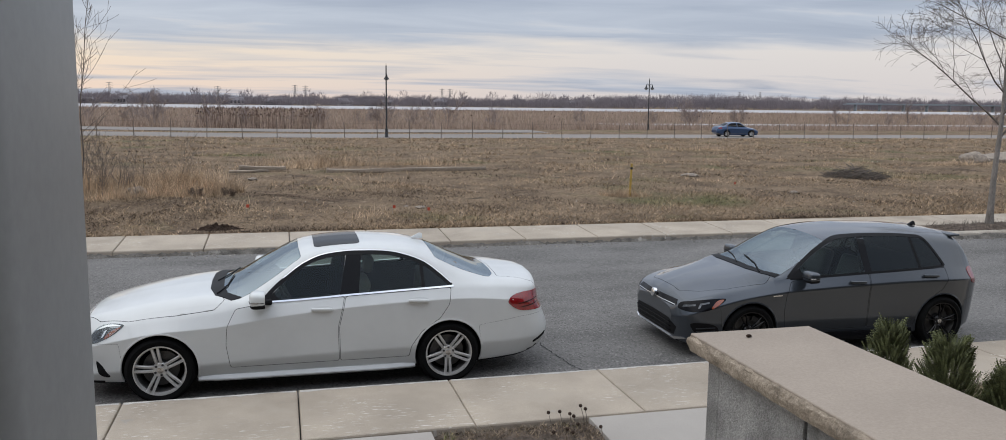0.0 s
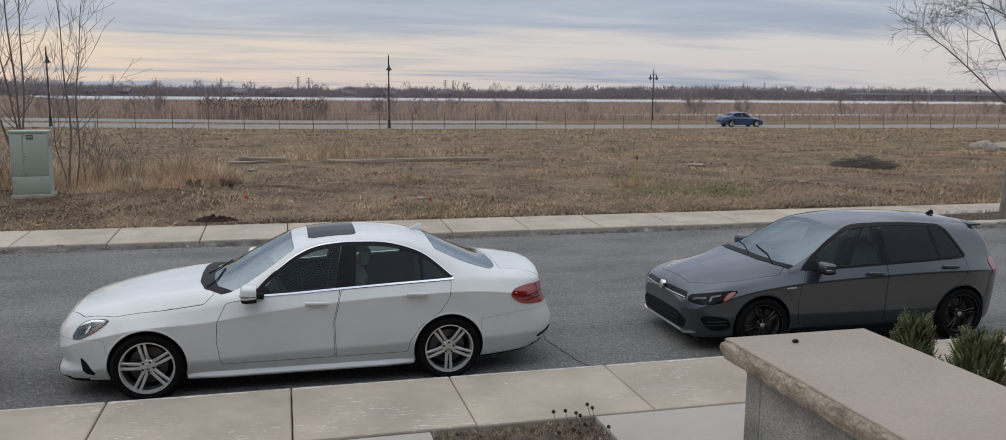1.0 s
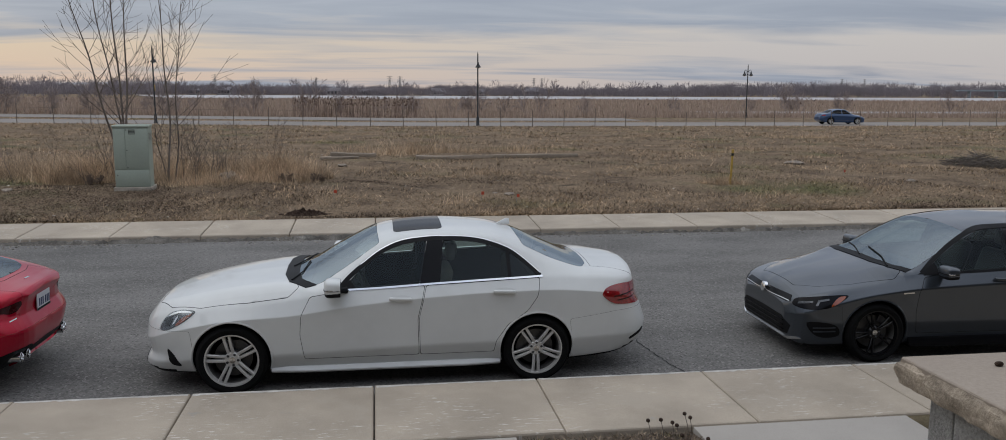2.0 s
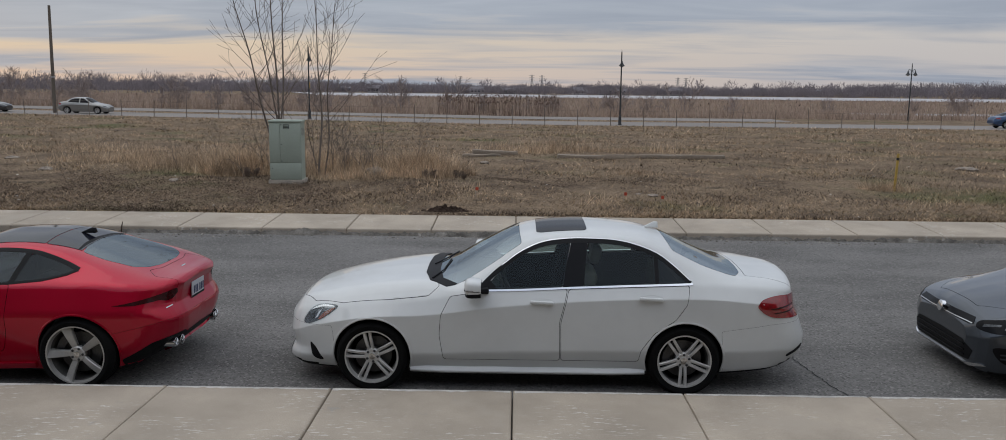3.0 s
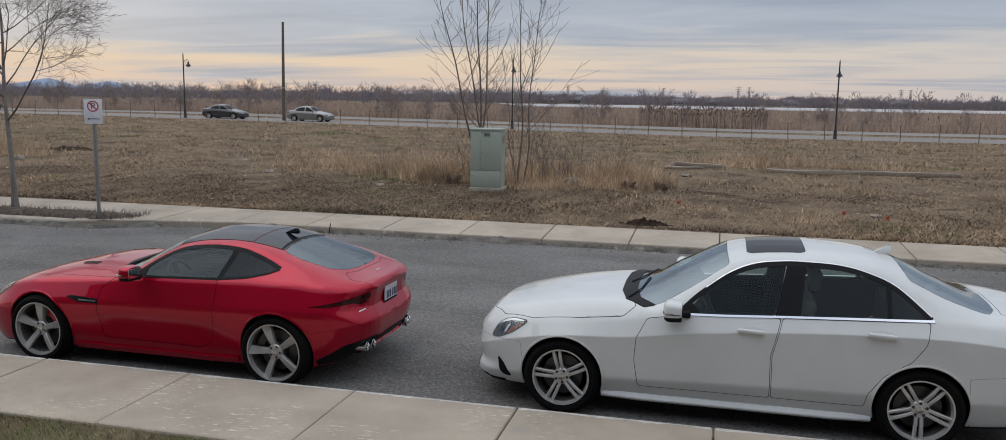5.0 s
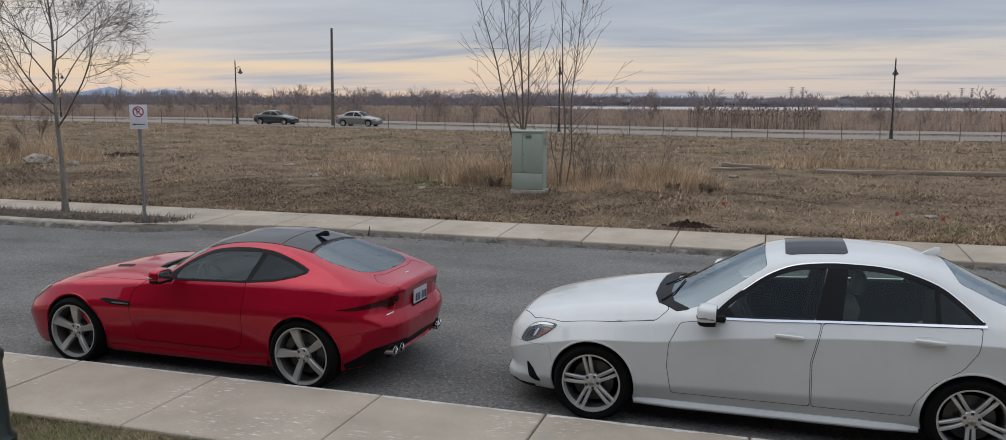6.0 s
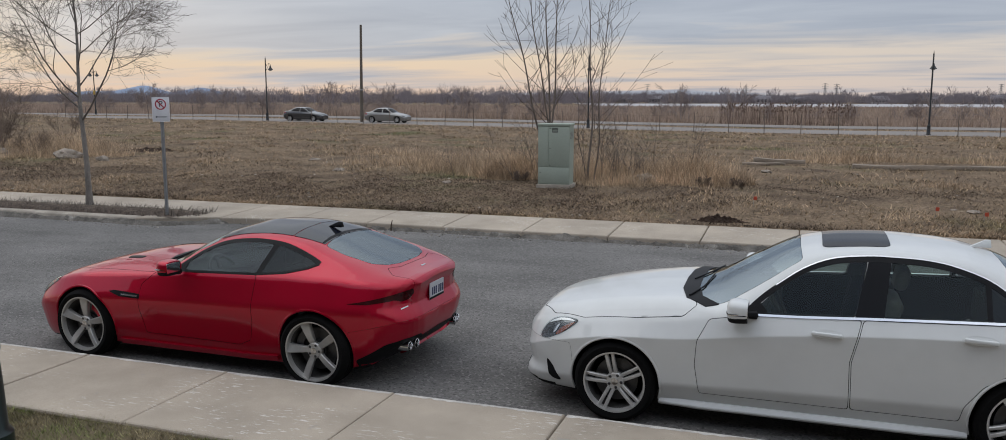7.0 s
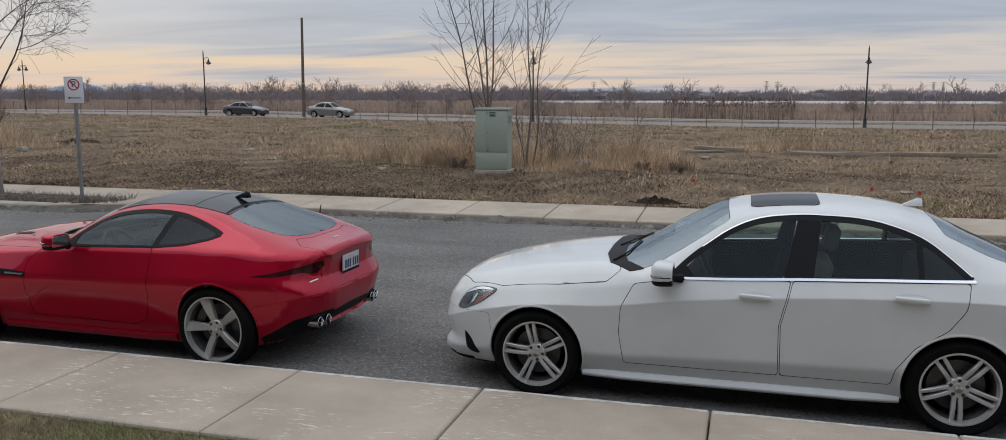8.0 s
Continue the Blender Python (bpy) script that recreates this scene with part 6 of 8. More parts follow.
# ---- roadside cabinet ----
def cabinet():
    yaw = 5.0
    c = thing("utility_cabinet", "pale green metal utility cabinet on a concrete plinth beside bare trees", "cabinet", pose(-6.92, 20.95, 0.40, 0, 0, yaw))
    w, d, h = .78, .56, 1.53
    pl = bmesh.new()
    box(pl, -w / 2 - .04, w / 2 + .05, -d / 2 - .04, d / 2 + .05, -.2, .07, .012)
    part("plinth", pl, M["kerb"], c, "concrete plinth")
    part("body", box(bmesh.new(), -w / 2, w / 2, -d / 2, d / 2, .07, h - .03, .008), M["cabinet"], c)
    part("lid", box(bmesh.new(), -w / 2 - .018, w / 2 + .018, -d / 2 - .025, d / 2 + .02, h - .045, h + .01, .012), M["cabinet"], c)
    for x0, x1, z0, z1 in ((-w / 2 + .015, -.13, .50, h - .065), (-.12, w / 2 - .015, .50, h - .065), (-w / 2 + .015, w / 2 - .015, .09, .485)):
        dpart = part("door", box(bmesh.new(), x0, x1, -d / 2 - .014, -d / 2 + .002, z0, z1, .005), M["cabinet"], c)
    for x, z in ((-.09, h - .1), (-.09, .95), (-.09, .54), (-.33, .36)):
        part("lock", lathe(bmesh.new(), [(0, 0), (.012, 0), (.012, .012), (0, .012)], 10, Matrix.Translation((x, -d / 2 - .014, z)) @ Matrix.Rotation(radians(90), 4, "X")), M["lamp_dark"], c)
    part("label_plate", box(bmesh.new(), -.04, .10, -d / 2 - .018, -d / 2 - .013, h - .20, h - .09, .001, 1), M["lamp_dark"], c, "small dark label plate")
    for k in range(3):
        part("label_bar", box(bmesh.new(), -.03, .09, -d / 2 - .021, -d / 2 - .017, h - .19 + .033 * k, h - .175 + .033 * k), M["cabinet"], c)
    for k in range(6):
        part("vent_slot", box(bmesh.new(), w / 2 - .002, w / 2 + .004, -.2, .2, h - .2 - .03 * k, h - .188 - .03 * k), M["lamp_dark"], c)


cabinet()


# ---- parking sign ----
def parking_sign():
    s = thing("parking_sign", "white no-parking sign on a galvanised post in a mulch bed", "road sign", pose(-13.13, 14.45, 0.2, 0, 0, 24))
    bm = bmesh.new()
    box(bm, -.025, .025, -.012, .014, -.3, 2.30, .006, 1)
    box(bm, -.035, .035, .010, .018, -.3, 2.30, .003, 1)
    part("post", bm, M["galv"], s, "galvanised channel post")
    face = part("panel", box(bmesh.new(), -.165, .165, -.022, -.014, 1.90, 2.38, .012), M["sign_white"], s, "white panel")
    ring = bmesh.new()
    n = 40
    for rr in range(1):
        a = [ring.verts.new((.107 * math.cos(2 * math.pi * i / n), -.0235, 2.235 + .107 * math.sin(2 * math.pi * i / n))) for i in range(n)]
        b = [ring.verts.new((.085 * math.cos(2 * math.pi * i / n), -.0235, 2.235 + .085 * math.sin(2 * math.pi * i / n))) for i in range(n)]
        for i in range(n):
            ring.faces.new((a[i], b[i], b[(i + 1) % n], a[(i + 1) % n]))
    part("red_ring", ring, M["sign_red"], face)
    bar = bmesh.new()
    box(bar, -.095, .095, -.0265, -.0245, -.011, .011)
    bmesh.ops.transform(bar, verts=bar.verts, matrix=Matrix.Translation((0, 0, 2.235)) @ Matrix.Rotation(radians(45), 4, "Y"))
    part("red_slash", bar, M["sign_red"], face)
    fc = bpy.data.curves.new("letter", "FONT")
    fc.body, fc.size, fc.extrude, fc.align_x, fc.align_y = "P", .165, .001, "CENTER", "CENTER"
    fc.materials.append(M["sign_black"])
    o = new("letter", fc)
    o.parent = face
    o.matrix_basis = pose(0, -.0245, 2.238, 90, 0, 0)
    arrow = bmesh.new()
    v = [arrow.verts.new((x, -.0245, z)) for x, z in ((-.115, 1.99), (-.075, 2.012), (-.075, 1.997), (.115, 1.997), (.115, 1.983), (-.075, 1.983), (-.075, 1.968))]
    arrow.faces.new(v[::-1])
    part("arrow", arrow, M["sign_black"], face)


parking_sign()


# ---- garden pier with a stone cap ----
def pier():
    p = thing("garden_pier", "grey block pier with a pale limestone cap at the steps", "pier")
    x0, x1, y0, y1, zt, th = -.203, .172, -1.25, .672, 2.35, .048
    blk = bmesh.new()
    box(blk, x0 + .047, x0 + .090, y0, y1 - .045, .1, zt - th, .006, 2)
    part("mortar", blk, M["mortar"], p)
    zs = [.1, .30, .70, 1.1, 1.5, 1.9, zt - th]
    for a, b in zip(zs, zs[1:]):
        part("block", box(bmesh.new(), x0 + .04, x1 - .035, y1 - .095, y1 - .030, a + .003, b - .003, .006, 2), M["block"], p)
        cut = .17 if zs.index(a) % 2 else -.05
        for ya, yb in ((y0, cut - .006), (cut + .006, y1 - .107)):
            part("block", box(bmesh.new(), x0 + .032, x1 - .035, ya, yb, a + .003, b - .003, .006, 2), M["block"], p)
    core = bmesh.new()
    box(core, x0 + .05, x1 - .05, y0, y1 - .05, .1, zt - th + .01)
    part("core", core, M["joint"], p)
    # cap: a sawn top with split, uneven edges
    rnd = random.Random(21)
    cap = bmesh.new()
    nx, ny, nz = 24, 110, 8
    path = [(x0 + (x1 - x0) * i / nx, y1) for i in range(nx)] + [(x1, y1 - (y1 - y0) * i / ny) for i in range(ny)] + [(x1 - (x1 - x0) * i / nx, y0) for i in range(nx)] + [(x0, y0 + (y1 - y0) * i / ny) for i in range(ny)]
    rings = []
    cx, cy = (x0 + x1) / 2, (y0 + y1) / 2
    for k in range(nz + 1):
        z = zt - th * k / nz
        ring = []
        for (x, y) in path:
            q = abs(noise.noise(Vector((x * 26, y * 26, z * 34)))) * .006 - .002 + noise.noise(Vector((x * 70, y * 70, z * 90))) * .004
            d = (0.0 if k == 0 else 0.003 + .005 * math.sin(math.pi * k / nz) + q)
            sx = (1 if x >= x1 - 1e-6 else -1 if x <= x0 + 1e-6 else 0)
            sy = (1 if y >= y1 - 1e-6 else -1 if y <= y0 + 1e-6 else 0)
            jag = 0.002 * noise.noise(Vector((x * 35, y * 35, 3))) if k <= 1 else 0
            ring.append(cap.verts.new((x + sx * (d + jag), y + sy * (d + jag), z - (0.003 if k == 1 else 0))))
        rings.append(ring)
    n = len(path)
    for a, b in zip(rings, rings[1:]):
        for i in range(n):
            cap.faces.new((a[i], b[i], b[(i + 1) % n], a[(i + 1) % n]))
    cap.faces.new(rings[-1][::-1])
    bmesh.ops.recalc_face_normals(cap, faces=cap.faces)
    edge = part("cap_edge", cap, M["cap_rough"], p, "rough split limestone edge", angle=22)
    top = bmesh.new()
    box(top, x0 - .002, x1 + .002, y0 - .002, y1 + .002, zt - .02, zt + .001, .003, 1)
    part("cap_top", top, M["cap"], p, "smooth sawn limestone top")
    seed = bmesh.new()
    bmesh.ops.create_icosphere(seed, subdivisions=2, radius=.006)
    bmesh.ops.transform(seed, verts=seed.verts, matrix=Matrix.Translation((-.065, .60, zt + .005)) @ Matrix.Diagonal((1.4, 1, .8, 1)))
    thing("seed", "small dark dry seed lying on the stone cap", "seed", bm=seed, material=M["soil"])


pier()


# ---- house front behind the camera, and the porch column ----
def house():
    thing("wall_south", "plain house wall behind the porch", "wall", kind="structure", bm=box(bmesh.new(), -26, 26, -4.2, -3.9, 0, 8.0), material=M["wall"], smooth=False)
    c = thing("porch_column", "smooth grey metal porch column", "column", pose(-1.487, -1.03, .1))
    part("shaft", box(bmesh.new(), -.082, .082, -.082, .082, 0, 4.3, .022, 4), M["frame_metal"], c)
    part("foot", box(bmesh.new(), -.11, .11, -.11, .11, 0, .12, .01, 2), M["frame_metal"], c)
    part("head", box(bmesh.new(), -.11, .11, -.11, .11, 4.2, 4.34, .01, 2), M["frame_metal"], c)


house()


# ---- front garden ----
def front_garden():
    thing("path", "pale smooth concrete garden path", "path", kind="structure", bm=box(bmesh.new(), 1.34, 3.2, -1.0, 5.535, .0, .155, .008), material=M["path"])
    thing("path", "pale smooth concrete slab beside the planting bed", "path", kind="structure", bm=box(bmesh.new(), -1.9, -.10, -1.0, 5.535, .0, .150, .008), material=M["path"])
    rnd = random.Random(12)
    bm = bmesh.new()
    nx, ny = 40, 60
    g = [[bm.verts.new((-.10 + 1.44 * i / nx, 1.0 + 4.50 * j / ny, .12 + .05 * math.sin(math.pi * i / nx) * min(1, (ny - j) / 6) + rnd.uniform(-.012, .018))) for j in range(ny + 1)] for i in range(nx + 1)]
    for i in range(nx):
        for j in range(ny):
            bm.faces.new((g[i][j], g[i + 1][j], g[i + 1][j + 1], g[i][j + 1]))
    thing("planting_bed", "bare brown mulch planting bed", "planting bed", kind="structure", bm=bm, material=M["mulch"])
    for nm, x0, x1 in (("lawn", -60, -1.95), ("lawn", 3.22, 60)):
        bm = bmesh.new()
        n = 60
        rows = [[bm.verts.new((x0 + (x1 - x0) * i / n, y, .135 + rnd.uniform(-.01, .01))) for y in np.linspace(-1.0, 5.56, 12)] for i in range(n + 1)]
        for a, b in zip(rows, rows[1:]):
            for k in range(11):
                bm.faces.new((a[k], b[k], b[k + 1], a[k + 1]))
        thing(nm, "short pale winter lawn", "lawn", kind="structure", bm=bm, material=M["lawn"])


front_garden()


# ---- field litter ----
def timber(label, p0, p1, w, h, m="wood"):
    a, b = Vector(p0), Vector(p1)
    L = (b - a).length
    bm = bmesh.new()
    box(bm, 0, L, -w / 2, w / 2, 0, h, .02, 2)
    bmesh.ops.subdivide_edges(bm, edges=[e for e in bm.edges if abs(e.verts[0].co.x - e.verts[1].co.x) > L * .5], cuts=8)
    for v in bm.verts:
        v.co += Vector((0, noise.noise(v.co * 1.3) * .05, noise.noise(v.co * 2.1 + Vector((5, 0, 0))) * .04))
    ang = math.atan2(b.y - a.y, b.x - a.x)
    thing("timber", label, "timber", Matrix.Translation(a) @ Matrix.Rotation(ang, 4, "Z") @ Matrix.Rotation(-math.asin((b.z - a.z) / L), 4, "Y"), "old timbers", bm=bm, material=M[m])


timber("long weathered timber beam lying in the grass", (0.26, 29.6, .33), (6.16, 29.9, .35), .22, .16)
timber("short weathered timber beam lying in the grass", (-2.75, 30.1, .44), (-1.15, 30.6, .38), .16, .15)
timber("thin pale plank lying in the grass", (-3.05, 29.3, .40), (-1.75, 29.7, .40), .12, .09)


def rock(x, y, s, label, flat=.5, seed=0, m="rock"):
    bm = bmesh.new()
    bmesh.ops.create_icosphere(bm, subdivisions=3, radius=1)
    for v in bm.verts:
        q = v.co.normalized()
        v.co = q * (1 + .35 * noise.noise(q * 1.4 + Vector((seed * 3.1, 0, 0))) + .12 * noise.noise(q * 4 + Vector((0, seed, 0))))
        v.co.z *= flat
    thing("rock", label, "rock", pose(x, y, float(ground_z(x, y)) + s * flat * .25, 0, 0, seed * 47) @ Matrix.Scale(s, 4), "loose rocks", bm=bm, material=M[m])


for i, (x, y, s, f) in enumerate(((-25.6, 24.0, .42, .6), (-24.3, 24.2, .22, .6), (2.0, 19.4, .13, .35), (1.7, 19.7, .08, .4), (-31.5, 26.2, .35, .5), (29.8, 31.5, .55, .7), (30.6, 31.9, .4, .6),
                                  (-9.6, 20.4, .12, .4), (-2.2, 26.5, .14, .4), (12.9, 26.5, .3, .3), (-17.5, 27.0, .22, .3), (-14.5, 23.5, .18, .35), (13.2, 20.5, .12, .4), (-5.0, 22.6, .25, .6))):
    rock(x, y, s, "small pale stone lying in the dry field" if s < .4 else "pale weathered boulder in the dry field", f, i)
bm = bmesh.new()
box(bm, -1.9, 1.9, -.9, .9, 0, .42, .05, 2)
for v in bm.verts:
    v.co += Vector((noise.noise(v.co) * .2, noise.noise(v.co + Vector((4, 0, 0))) * .2, noise.noise(v.co * .8) * .12))
thing("concrete_block", "broken pale concrete slab lying in the field", "concrete block", pose(33.3, 32.6, float(ground_z(33, 32.6)) - .02, 3, -4, 12), bm=bm, material=M["rock"])


def marker_post():
    p = thing("marker_post", "thin yellow marker post with a black band in dry grass", "marker post", pose(8.18, 20.8, .36, 2, 1, 0))
    part("stake", box(bmesh.new(), -.027, .027, -.018, .018, -.2, .93, .008), M["yellow"], p)
    part("band", box(bmesh.new(), -.030, .030, -.021, .021, .76, .83, .006), M["sign_black"], p)


marker_post()


def heap(name, label, x, y, sx, sy, h, material, seed, n=46):
    bm = bmesh.new()
    rows = []
    for i in range(n + 1):
        row = []
        for j in range(n + 1):
            a, b = -1 + 2 * i / n, -1 + 2 * j / n
            r = math.hypot(a, b)
            q = max(0, 1 - r) ** .7
            wx, wy = x + a * sx, y + b * sy
            zz = float(ground_z(wx, wy)) - .03 + q * h * (1 + 1.5 * noise.noise(Vector((a * 5, b * 5, seed))) + 1.0 * noise.noise(Vector((a * 14, b * 14, seed))))
            row.append(bm.verts.new((wx, wy, zz)))
        rows.append(row)
    for i in range(n):
        for j in range(n):
            bm.faces.new((rows[i][j], rows[i + 1][j], rows[i + 1][j + 1], rows[i][j + 1]))
    return thing(name, label, name.replace("_", " "), bm=bm, material=material)


heap("soil_heap", "small heap of dark turned soil at the pavement edge", -2.6, 16.9, .58, .20, .095, M["soil"], 2)
heap("soil_heap", "low mound of dark earth in the field", -27.0, 29.5, 1.8, .6, .09, M["soil"], 6)


def brush_pile():
    rnd = random.Random(31)
    bm = bmesh.new()
    for i in range(330):
        a = rnd.uniform(0, 6.28)
        r = rnd.random() ** .6
        x, y = 18.7 + 1.15 * r * math.cos(a), 25.1 + .8 * r * math.sin(a)
        z = .36 + rnd.uniform(0, .55) * (1 - r * .75)
        d = rnd.uniform(0, 6.28)
        L = rnd.uniform(.25, .8)
        q = Vector((math.cos(d), math.sin(d), rnd.uniform(-.35, .35))) * L / 2
        tube(bm, [Vector((x, y, z)) - q, Vector((x, y, z)) + q], [rnd.uniform(.008, .02), .006], 4)
    thing("brush_pile", "pile of dead grey branches on the field", "brush pile", kind="stuff", bm=bm, material=M["bark"])


brush_pile()


def flag(x, y, label):
    f = thing("marker_flag", label, "marker flag", pose(x, y, float(ground_z(x, y)), 0, 0, 20), "survey flags")
    part("wire", tube(bmesh.new(), [(0, 0, -.05), (0, 0, .20)], .003, 4), M["galv"], f)
    part("flag", box(bmesh.new(), 0, .075, -.002, .002, .13, .20, .001, 1), M["flag"], f)


for x, y in ((-2.1, 18.7), (1.95, 18.0), (1.2, 18.4), (12.4, 22.5)):
    flag(x, y, "small orange wire survey flag in the grass")


def crack():
    pts = [(1.90, 7.25), (1.84, 7.55), (1.80, 7.85), (1.74, 8.15), (1.75, 8.4), (1.70, 8.75)]
    bm = bmesh.new()
    L, R = [], []
    rnd = random.Random(5)
    P = smooth_poly(pts, 6, False)
    for i, (x, y) in enumerate(P):
        w = rnd.uniform(.003, .010)
        j = rnd.uniform(-.016, .016)
        L.append(bm.verts.new((x - w + j, y, road_z(y) + .004)))
        R.append(bm.verts.new((x + w + j, y, road_z(y) + .004)))
    for i in range(len(P) - 1):
        bm.faces.new((L[i], R[i], R[i + 1], L[i + 1]))
    thing("road_crack", "dark jagged crack in the asphalt", "crack", kind="structure", bm=bm, material=M["crack"], smooth=False)


crack()


def kerb_stake():
    bm = bmesh.new()
    tube(bm, [(0, 0, -.05), (.01, .0, .09), (.03, .01, .20)], [.014, .012, .007], 6)
    thing("stake", "short dark broken stake standing at the far kerb", "stake", pose(-8.40, 14.93, .10), bm=bm, material=M["soil"])


kerb_stake()

# ---- trees and plants ----
class Soup:
    """Collects loose geometry for one mesh."""

    def __init__(self):
        self.v, self.f = [], []

    def limb(self, pts, radii, n):
        base = len(self.v)
        up = Vector((0.3, 0.2, 1)).normalized()
        for i, p in enumerate(pts):
            d = (pts[min(i + 1, len(pts) - 1)] - pts[max(i - 1, 0)]).normalized()
            a = d.cross(up)
            a = a.normalized() if a.length > 1e-3 else Vector((1, 0, 0))
            b = d.cross(a)
            for k in range(n):
                t = 2 * math.pi * k / n
                self.v.append(p + (a * math.cos(t) + b * math.sin(t)) * radii[i])
        for i in range(len(pts) - 1):
            for k in range(n):
                j = (k + 1) % n
                o = base + i * n
                self.f.append((o + k, o + j, o + n + j, o + n + k))

    def mesh(self, name, material, smooth=True):
        return mesh_of(name, self.v, self.f, material, smooth)


def grow(soup, rnd, p, d, length, r, level, cfg):
    """A limb that bends a little, and its side shoots."""
    n = cfg["steps"][level]
    pts, rad = [p.copy()], [r]
    dirs = [d.copy()]
    for i in range(n):
        d = (d + Vector((rnd.gauss(0, 1), rnd.gauss(0, 1), rnd.gauss(0, 1))) * cfg["wander"][level] + Vector((0, 0, cfg["rise"][level]))).normalized()
        p = p + d * length / n
        pts.append(p.copy())
        dirs.append(d.copy())
        rad.append(max(cfg["thin"], r * (1 - (1 - cfg["taper"][level]) * (i + 1) / n)))
    soup.limb(pts, rad, cfg["sides"][level])
    if level + 1 >= len(cfg["steps"]):
        return
    for k in range(rnd.randint(*cfg["shoots"][level])):
        f = rnd.uniform(cfg["from"][level], 1.0)
        x = f * n
        i = min(int(x), n - 1)
        q = pts[i].lerp(pts[i + 1], x - i)
        ax = dirs[i].orthogonal().normalized()
        ax.rotate(Matrix.Rotation(rnd.uniform(0, 6.283), 3, dirs[i]))
        dd = dirs[i].copy()
        dd.rotate(Matrix.Rotation(radians(rnd.uniform(*cfg["angle"][level])), 3, ax))
        grow(soup, rnd, q, dd, length * rnd.uniform(*cfg["len"][level]) * (1.15 - 0.55 * f), max(cfg["thin"], rad[i] * rnd.uniform(.35, .6)), level + 1, cfg)


STREET_TREE = {"steps": [8, 7, 6, 4, 3], "wander": [.03, .09, .12, .14, .16], "rise": [.02, .05, .03, .03, .02], "taper": [.30, .25, .3, .4, .5], "sides": [10, 6, 5, 4, 3], "thin": .0028,
               "shoots": [(14, 16), (7, 9), (5, 8), (4, 6)], "from": [.40, .25, .2, .2], "angle": [(38, 62), (28, 55), (25, 55), (25, 60)], "len": [(.42, .60), (.42, .65), (.45, .7), (.45, .8)]}
STEM_TREE = {"steps": [8, 6, 4, 3], "wander": [.035, .07, .10, .12], "rise": [.03, .10, .06, .04], "taper": [.22, .25, .4, .5], "sides": [8, 5, 4, 3], "thin": .0035,
             "shoots": [(12, 16), (4, 6), (2, 4)], "from": [.15, .2, .2], "angle": [(22, 42), (22, 45), (25, 50)], "len": [(.22, .38), (.4, .6), (.4, .7)]}
SAPLING = {"steps": [8, 6, 4], "wander": [.03, .045, .06], "rise": [.03, .075, .05], "taper": [.22, .25, .4], "sides": [8, 5, 3], "thin": .0042,
           "shoots": [(12, 16), (3, 5)], "from": [.15, .15], "angle": [(20, 38), (24, 48)], "len": [(.22, .38), (.28, .55)]}
BUSH = {"steps": [5, 4, 3], "wander": [.08, .12, .16], "rise": [.05, .05, .03], "taper": [.3, .4, .5], "sides": [4, 3, 3], "thin": .0042,
        "shoots": [(8, 10), (5, 7)], "from": [.2, .2], "angle": [(20, 48), (25, 55)], "len": [(.35, .6), (.4, .7)]}


def street_tree(x, y, z, high, r, seed, label, lean=(0, 0)):
    rnd = random.Random(seed)
    t = thing("tree", label, "tree", pose(x, y, z), "street trees")
    low, top = Soup(), Soup()
    cfg = STREET_TREE
    n = 12
    pts = [Vector((lean[0] * (i / n) ** 1.3 * high + .03 * math.sin(i * 1.1 + seed), lean[1] * (i / n) * high + .03 * math.cos(i * .9), -.1 + (high + .1) * i / n)) for i in range(n + 1)]
    rad = [max(.008, r * (1.15 if i == 0 else .92) * (1 - .93 * (i / n) ** .7)) for i in range(n + 1)]
    low.limb(pts, rad, 12)
    part("trunk", low.mesh("trunk", M["bark_light"]), None, t, "slender grey trunk")
    for k in range(19):
        f = .32 + .64 * (k / 18) ** .95
        xx = f * n
        i = min(int(xx), n - 1)
        q = pts[i].lerp(pts[i + 1], xx - i)
        a = k * 2.4 + rnd.uniform(-.4, .4)
        e = radians(rnd.uniform(18, 44) + 16 * f)
        d = Vector((math.cos(a) * math.cos(e), math.sin(a) * math.cos(e), math.sin(e)))
        grow(top, rnd, q, d, high * .50 * (1.12 - f) + .5, max(.010, rad[i] * .46), 1, cfg)
    part("crown", top.mesh("crown", M["bark"]), None, t, "bare spreading branches")


street_tree(-15.66, 15.0, .22, 6.0, .08, 5, "young bare street tree with slender grey trunk in a mulch bed", (-.022, 0))
street_tree(14.62, 14.75, .22, 6.6, .095, 8, "bare street tree with wide branches in a mulch bed", (.03, 0))


